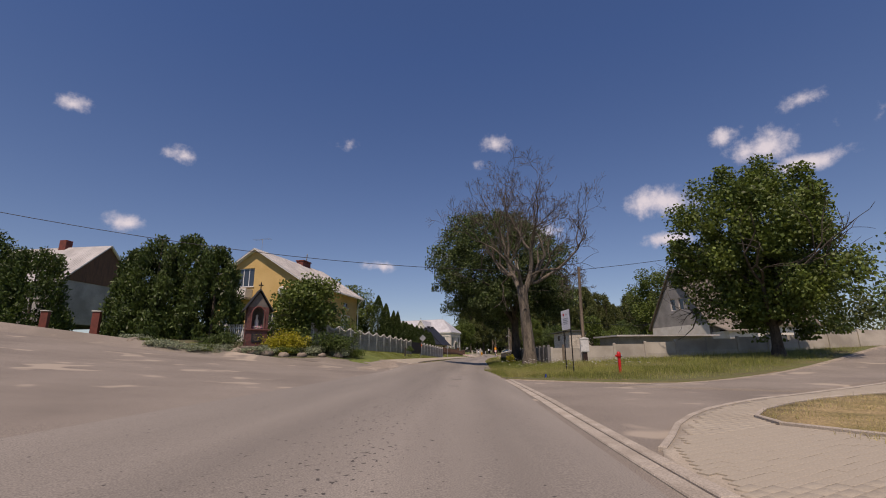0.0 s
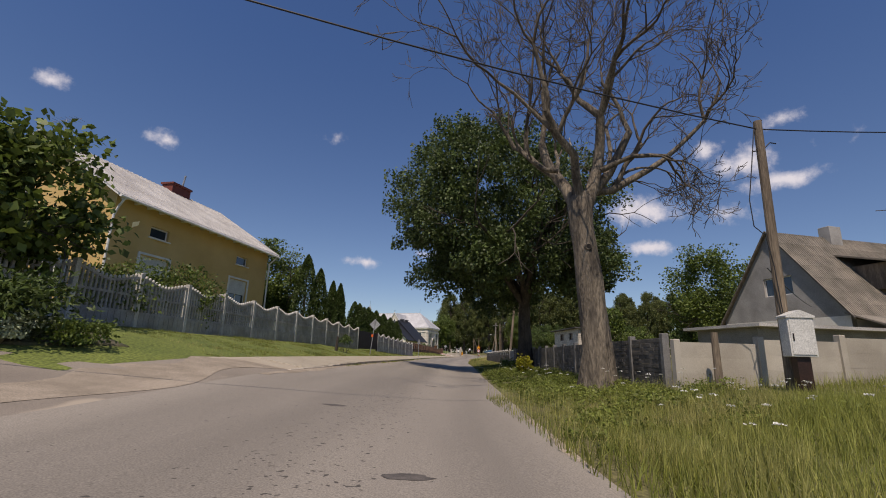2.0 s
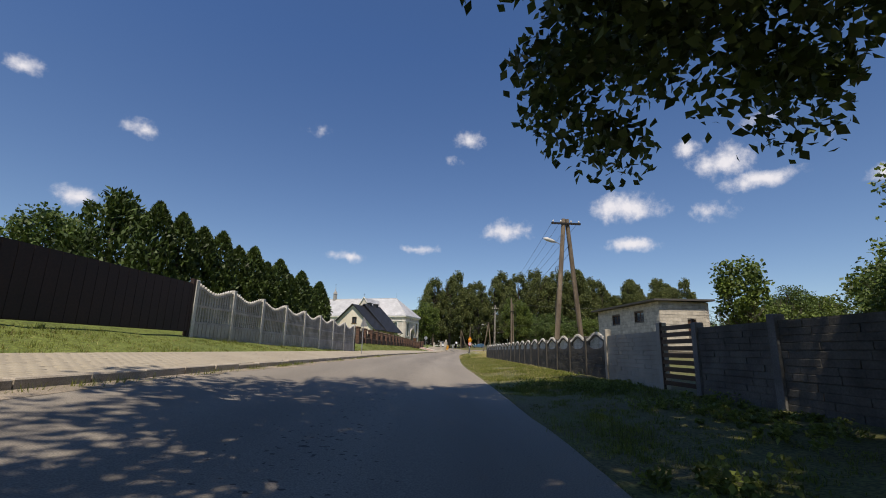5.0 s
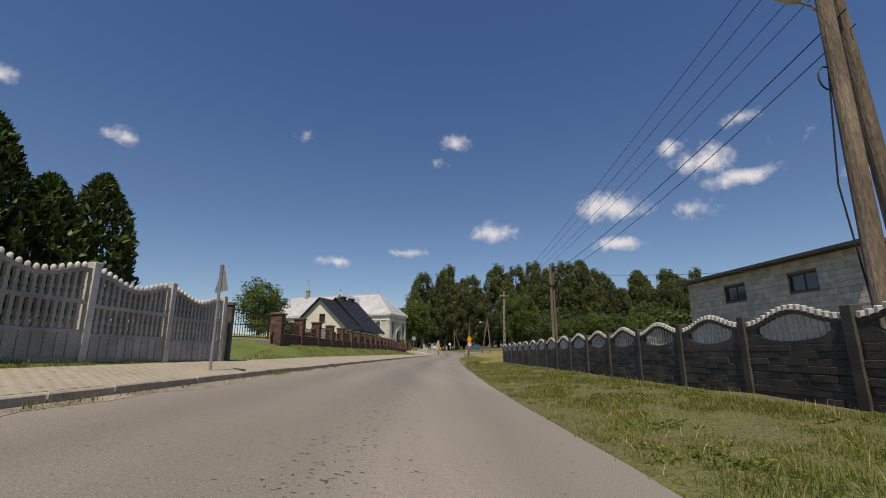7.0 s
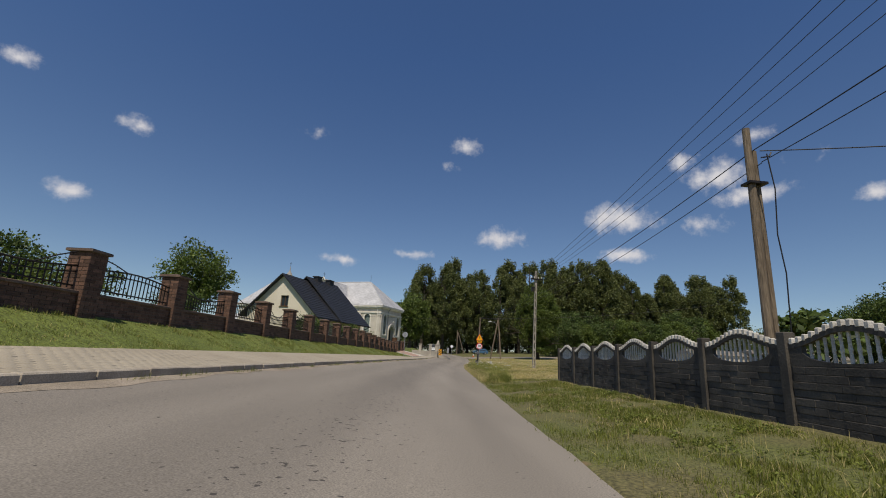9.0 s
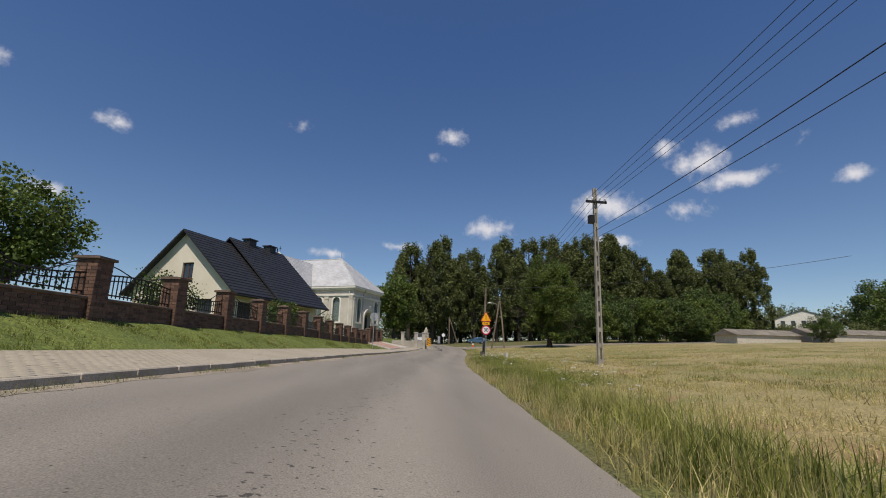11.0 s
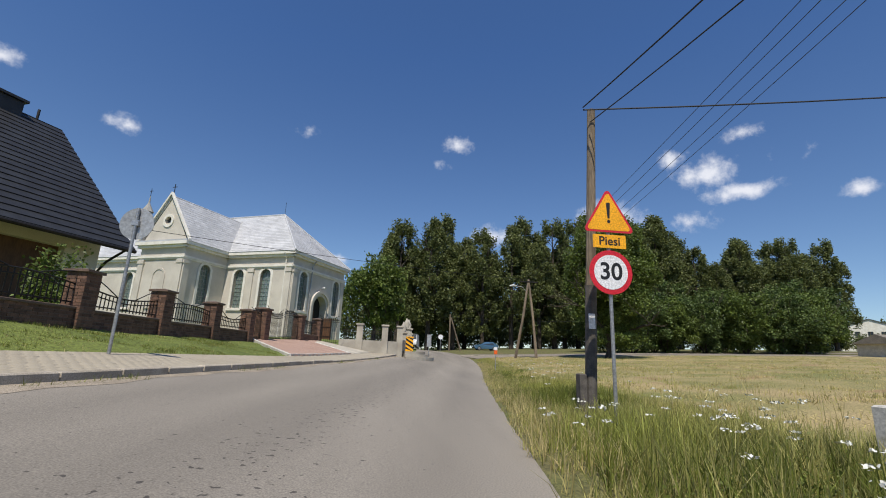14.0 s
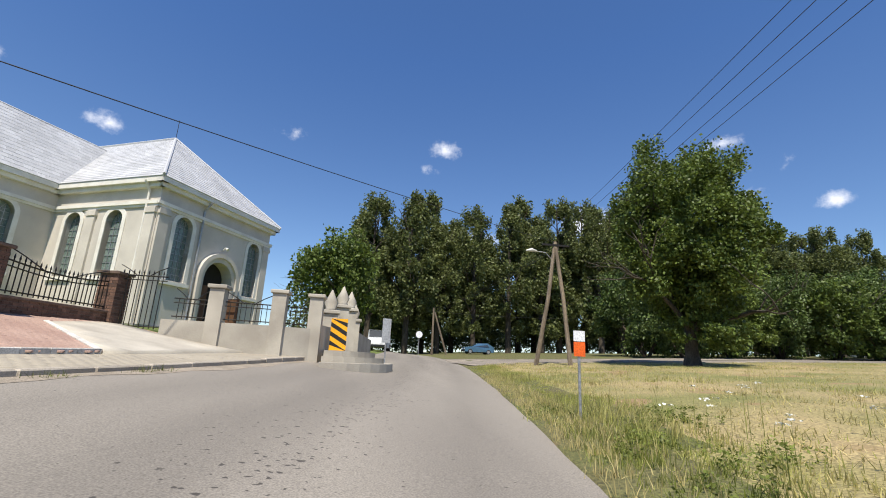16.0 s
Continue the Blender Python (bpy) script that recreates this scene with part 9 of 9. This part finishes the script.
# broad-leaved weeds among them
def weeds(n, y0, y1, d0, d1, height, size, label, clump=0.10):
    """Leafy plants: each a tuft of leaves that widens upwards."""
    m = n // 26
    tx, ty = scatter(rng, m, y0, y1, d0, d1, clump * 2.5)
    h = height * (0.35 + 0.65 * wave(tx, ty, 0.7, 0.5)) * rng.uniform(0.5, 1.25, m)
    i = rng.integers(0, m, n)
    t = rng.uniform(0.1, 1, n)
    a, r = rng.uniform(0, 2 * math.pi, n), rng.uniform(0.2, 1, n) * (0.05 + 0.45 * h[i]) * (0.5 + 0.5 * t)
    x, y = tx[i] + np.cos(a) * r, ty[i] + np.sin(a) * r
    keep = (x < np.where(y < 30, 99, np.where(y < 102, wall_x(y) - 0.06, 99))) & (x > edge_x(y) - 0.03)
    P = np.stack([x, y, ground_many(x, y) + t * h[i]], 1)[keep]
    tagged(new("broadleaf_weeds", leaf_mesh("broadleaf_weeds", P, size, WEED_LEAF, rng, np.stack([np.cos(a), np.sin(a), np.full(n, 0.5)], 1)[keep], 0.5, 0.6)), label, "weeds", kind="stuff")


weeds(34000, 60, 101, -0.3, -3.8, 0.10, 0.035, "broad-leaved weeds on the verge")
weeds(46000, 25, 46, -0.2, -4.8, 0.30, 0.06, "tall broad-leaved weeds in the wild verge")
weeds(20000, 44, 60, -0.6, -4.4, 0.22, 0.06, "broad-leaved weeds by the dark wall")
# tall roadside strip by the meadow
x, y = scatter(rng, 120000, 101, 170, 0.03, -3.6, 0.06, 0.8)
d = x - edge_x(y)
keep = d < 1.3 + 1.5 * smooth(y, 110, 119) - 1.2 * smooth(y, 138, 147) + rng.normal(size=len(x)) * 0.15
x, y, d = x[keep], y[keep], d[keep]
blades("tall_grass", x, y, (0.10 + 0.42 * wave(x, y, 0.45) * rng.uniform(0.45, 1.25, len(x)) * np.clip(0.3 + d / 1.0, 0.3, 1)) * (1 - 0.35 * smooth(d, 2.2, 3.8)) * (1 - 0.5 * smooth(y, 131, 141)), 0.006 + 0.005 * rng.random(len(x)), rng, BLADE_TALL, "tall half-dry grass along the road", 0.5)
x, y = scatter(rng, 46000, 101, 150, -0.2, -2.9, 0.08)
keep = x - edge_x(y) < 1.2 + 1.1 * smooth(y, 110, 119) - 1.1 * smooth(y, 138, 147)
x, y = x[keep], y[keep]
blades("tall_grass", x, y, (0.12 + 0.30 * wave(x, y, 0.6, 2) * rng.uniform(0.5, 1.2, len(x))) * (1 - 0.5 * smooth(y, 131, 141)), 0.010, rng, BLADE, "green undergrowth in the roadside grass", 0.45)
x, y = scatter(rng, 15000, 101, 160, 0.05, -0.7, 0.05)
blades("tall_grass", x, y, (0.12 + 0.26 * rng.random(len(x))) * (1 - 0.4 * smooth(y, 131, 141)), 0.008, rng, BLADE_DRY, "straw-coloured grass at the asphalt edge", 0.5)
weeds(30000, 109, 132, -0.6, -2.0, 0.34, 0.028, "broad-leaved weeds in the roadside grass")
weeds(10000, 134, 150, -0.5, -2.2, 0.2, 0.035, "low broad-leaved weeds in the roadside grass")
# mown dry meadow
x, y = scatter(rng, 92000, 101, 172, -1.6, -34, 0.12, 1.6)
blades("dry_meadow_grass", x, y, 0.03 + 0.11 * wave(x, y, 0.3) * rng.uniform(0.4, 1.4, len(x)), 0.012 + 0.01 * rng.random(len(x)), rng, BLADE_DRY, "mown dry meadow grass", 1.2, 1)
x, y = scatter(rng, 90000, 103, 131, -2.0, -11, 0.10, 1.2)
blades("dry_meadow_grass", x, y, 0.02 + 0.09 * wave(x, y, 0.6) * rng.uniform(0.3, 1.4, len(x)), 0.008 + 0.006 * rng.random(len(x)), rng, BLADE_DRY, "short dry stubble of the mown meadow", 1.4, 1)
x, y = scatter(rng, 30000, 103, 131, -2.0, -11, 0.12, 1.2)
keep = wave(x, y, 0.45, 1.3) > 0.5
x, y = x[keep], y[keep]
blades("dry_meadow_grass", x, y, 0.03 + 0.10 * rng.random(len(x)), 0.010, rng, BLADE, "green tufts in the mown meadow", 1.0, 1)
x, y = scatter(rng, 70000, 101, 172, -1.6, -30, 0.15, 1.5)
keep = (wave(x, y, 0.22, 0.8) > 0.5) | (rng.random(len(x)) < 0.25)
x, y = x[keep], y[keep]
blades("dry_meadow_grass", x, y, 0.04 + 0.11 * rng.random(len(x)), 0.014, rng, BLADE_TALL, "green regrowth in the dry meadow", 0.6, 1)
x, y = scatter(rng, 420, 103, 165, -1.5, -16, 0.25)
blades("grass_stalks", x, y, 0.35 + 0.4 * rng.random(len(x)), 0.008, rng, BLADE_DRY, "single tall seed stalks in the meadow", 0.3)
# white flower heads
def umbels(name, x, y, h, label, size=0.022):
    n = len(x)
    z = ground_many(x, y)
    q = 16
    a, r = rng.uniform(0, 2 * math.pi, (n, q)), np.sqrt(rng.random((n, q))) * 0.05
    P = np.stack([x[:, None] + np.cos(a) * r, y[:, None] + np.sin(a) * r, (z + h)[:, None] - r * r * 4 + rng.normal(size=(n, q)) * 0.004], -1).reshape(-1, 3)
    me = leaf_mesh(name, P, size, FLOWER_WHITE, rng, np.tile([1.5, 0, 0], (n * q, 1)), 0.9, 0.9)
    tagged(new(name, me), label, "flowers", kind="stuff")
    blades("flower_stalks", x, y, h + 0.02, np.full(n, 0.008), rng, BLADE, "thin green flower stalks", 0.0)
cy_ = rng.uniform(0, 1, 60)
tx, ty = scatter(rng, 60, 104, 150, -0.8, -3.6)
i = rng.integers(0, 60, 210)
x, y = tx[i] + rng.normal(size=210) * 0.3, ty[i] + rng.normal(size=210) * 0.45
x[:60], y[:60] = 12.6 + 2.2 * rng.random(60), 127.5 + 4.0 * rng.random(60)
umbels("white_flowers", x, y, 0.32 + 0.25 * rng.random(210), "flat white flower heads in the roadside grass")
x, y = scatter(rng, 110, 20, 52, -0.8, -4.4)
keep = x < np.where(y > 30, wall_x(y) - 0.2, 99)
x, y = np.concatenate([x, rng.uniform(5.5, 9.5, 60)]), np.concatenate([y, rng.uniform(20.5, 26.5, 60)])
keep = x < np.where(y > 30, wall_x(y) - 0.2, 99)
umbels("white_flowers", x[keep], y[keep], 0.3 + 0.25 * rng.random(keep.sum()), "flat white flower heads in the wild verge")
# lawn on the left
x, y = scatter(rng, 170000, 31.5, 150, 7.42, 10.6, 0.05)
keep = x > np.interp(y, [29.4, 55.6, 61.9, 78.2, 86.2, 145.6], [-8.8, -4.45, -3.55, -0.8, -1.5, 4.8]) + 0.02
keep &= ~((y > 146.2) & (x > 4.2 + (y - 144) * 0.1)) & ~((y > 143.0) & (edge_x(y) - x < 7.6 + (y - 143.0) * 0.9))
x, y = x[keep], y[keep]
blades("lawn_grass", x, y, 0.03 + 0.07 * wave(x, y, 0.8) * rng.uniform(0.4, 1.4, len(x)), 0.010, rng, BLADE, "short mown lawn grass", 0.6, 1)
pick = rng.random(len(x)) < 0.15
blades("lawn_grass", x[pick] + 0.04, y[pick], 0.04 + 0.06 * rng.random(pick.sum()), 0.009, rng, BLADE_DRY, "dry tips in the mown lawn", 0.7, 1)
# weeds at the kerb's foot
cy_ = rng.uniform(33, 150, 130)
cy_ = np.concatenate([cy_, rng.uniform(45, 62, 50)])
i = rng.integers(0, len(cy_), 6500)
y = cy_[i] + rng.normal(size=6500) * 0.16
x = edge_x(y) - (5.62 + np.abs(rng.normal(size=6500)) * -0.06)
blades("kerb_weeds", x, y, 0.03 + 0.10 * rng.random(6500), 0.010, rng, BLADE, "small weeds growing at the kerb foot", 0.9, 1)
# grass in the dry bed at the junction
x, y = rng.uniform(4.2, 12.9, 12000), rng.uniform(4.6, 9.8, 12000)
top_y = np.interp(x, [4.15, 4.3, 4.9, 5.8, 7.0, 8.6, 10.4, 12.5], [5.9, 6.6, 7.3, 8.0, 8.75, 9.4, 9.9, 9.6])
keep = (y < top_y - 0.05) & (wave(x, y, 1.6) > 0.3)
x, y = x[keep], y[keep]
blades("bed_grass", x, y, 0.03 + 0.08 * rng.random(len(x)), 0.008, rng, BLADE_DRY, "dry trodden grass in the bed", 0.8, 1, ground_many(x, y) + 0.05)
# ---- paving blocks ----
PB = Mesh()
PB.add([(-0.0985, -0.0485, -0.03), (0.0985, -0.0485, -0.03), (0.0985, 0.0485, -0.03), (-0.0985, 0.0485, -0.03),
        (-0.0985, -0.0485, -0.003), (0.0985, -0.0485, -0.003), (0.0985, 0.0485, -0.003), (-0.0985, 0.0485, -0.003),
        (-0.095, -0.045, 0.0), (0.095, -0.045, 0.0), (0.095, 0.045, 0.0), (-0.095, 0.045, 0.0)],
       [(8, 9, 10, 11)] + [(4 + i, 4 + (i + 1) % 4, 8 + (i + 1) % 4, 8 + i) for i in range(4)] + [(i, (i + 1) % 4, 4 + (i + 1) % 4, 4 + i) for i in range(4)])
PAVING = {PAVER.name: PB.make("paving_block", PAVER), PAVER_RED.name: PB.make("paving_block", PAVER_RED)}
PBV, PBF = np.array(PB.v), np.array(PB.f)


def pave_blocks(parent, X, Y, height, turn, material, single):
    """Blocks on the surface height(x, y), turned by degrees; those flagged single are objects, the rest one mesh."""
    g = np.random.default_rng(len(X))
    Z = height(X, Y)
    gx, gy = (height(X + 0.05, Y) - Z) / 0.05, (height(X, Y + 0.05) - Z) / 0.05
    Z = Z + g.normal(size=len(X)) * 0.0014
    for i in np.where(single)[0][:300]:
        lie = Vector((0, 0, 1)).rotation_difference(Vector((-gx[i], -gy[i], 1))).to_matrix().to_4x4()
        part("paving_block", PAVING[material.name], None, parent, m=pose(X[i], Y[i], Z[i]) @ lie @ pose(0, 0, 0, 0, 0, turn[i] + g.normal() * 0.4))
    r = ~single
    r[np.where(single)[0][300:]] = True
    a = np.radians(turn[r] + g.normal(size=r.sum()) * 0.4)
    c, s = np.cos(a)[:, None], np.sin(a)[:, None]
    vx, vy = PBV[None, :, 0] * c - PBV[None, :, 1] * s, PBV[None, :, 0] * s + PBV[None, :, 1] * c
    v = np.stack([X[r][:, None] + vx, Y[r][:, None] + vy, Z[r][:, None] + PBV[None, :, 2] + vx * gx[r][:, None] + vy * gy[r][:, None]], -1).reshape(-1, 3)
    f = (np.arange(r.sum()) * len(PBV))[:, None, None] + PBF[None]
    part("paving_blocks", fast_mesh("paving_blocks", v, f.reshape(-1, 4), material), None, parent, kind="stuff")


def inside(px, py, poly):
    """Which points lie inside an outline."""
    hit_ = np.zeros(len(px), bool)
    for (x0, y0), (x1, y1) in zip(poly, poly[1:] + poly[:1]):
        cross_ = (y0 > py) != (y1 > py)
        xi = x0 + (py - y0) * (x1 - x0) / (y1 - y0 if y1 != y0 else 1e-9)
        hit_ ^= cross_ & (px < xi)
    return hit_


def bond(x0, x1, y0, y1, turn):
    """Running bond over a rectangle, in its own axes."""
    u, v = [], []
    for r, q in enumerate(np.arange(y0, y1, 0.1)):
        xs_ = np.arange(x0 + (0.1 if r % 2 else 0), x1, 0.2)
        u.append(xs_)
        v.append(np.full(len(xs_), q))
    u, v = np.concatenate(u), np.concatenate(v)
    a = math.radians(turn)
    return u * math.cos(a) - v * math.sin(a), u * math.sin(a) + v * math.cos(a)


# paved corner at the junction
X, Y = bond(-4, 20, -12, 14, 28.0)
ok = inside(X, Y, [(q[0] + 0.12, q[1] - 0.11) for q in isl]) & ~inside(X, Y, bed) & (X < 13) & (Y > -1.5)
X, Y = X[ok], Y[ok]
near = (X < 5.2) & (Y > 3.4) & (Y < 7.6)
pave_blocks(island, X, Y, lambda x, y: ground_many(x, y) + 0.034, np.full(len(X), 28.0), PAVER, near)
# pavement along the left
rows_y = np.arange(33.5, 157.0, 0.2)
U, V = [], []
for r, q in enumerate(np.arange(5.90, 7.40, 0.1)):
    yy = rows_y + (0.1 if r % 2 else 0)
    U.append(np.full(len(yy), q))
    V.append(yy)
D, Y = np.concatenate(U), np.concatenate(V)
X = edge_x(Y) - D
head = 90 - np.degrees(np.arctan2(edge_x(Y + 0.5) - edge_x(Y - 0.5), 1.0))
pave_blocks(pave, X, Y, lambda x, y: np.array([pave_z(float(edge_x(q)) - p, q) for p, q in zip(x, y)]) + 0.004, head, PAVER, (Y > 46) & (Y < 49.9))
# red forecourt
X, Y = bond(-2, 26, 130, 170, 0.0)
fo = [fx(143.2, 7.3), fx(155.6, 7.3), (7.2, 156.1), (5.9, 155.9), (4.95, 147.6), (4.75, 146.3)]
ap_ = [fx(151.2, 7.25), fx(157.0, 7.25), (11.3, 157.0), (7.3, 155.85), (5.95, 156.2), (6.3, 153.2)]
ok = inside(X, Y, fo) & ~inside(X, Y, ap_)
X, Y = X[ok], Y[ok]
pave_blocks(fore, X, Y, lambda x, y: ground_many(x, y) + 0.082, np.zeros(len(X)), PAVER_RED, (Y > 145.0) & (Y < 148.0))
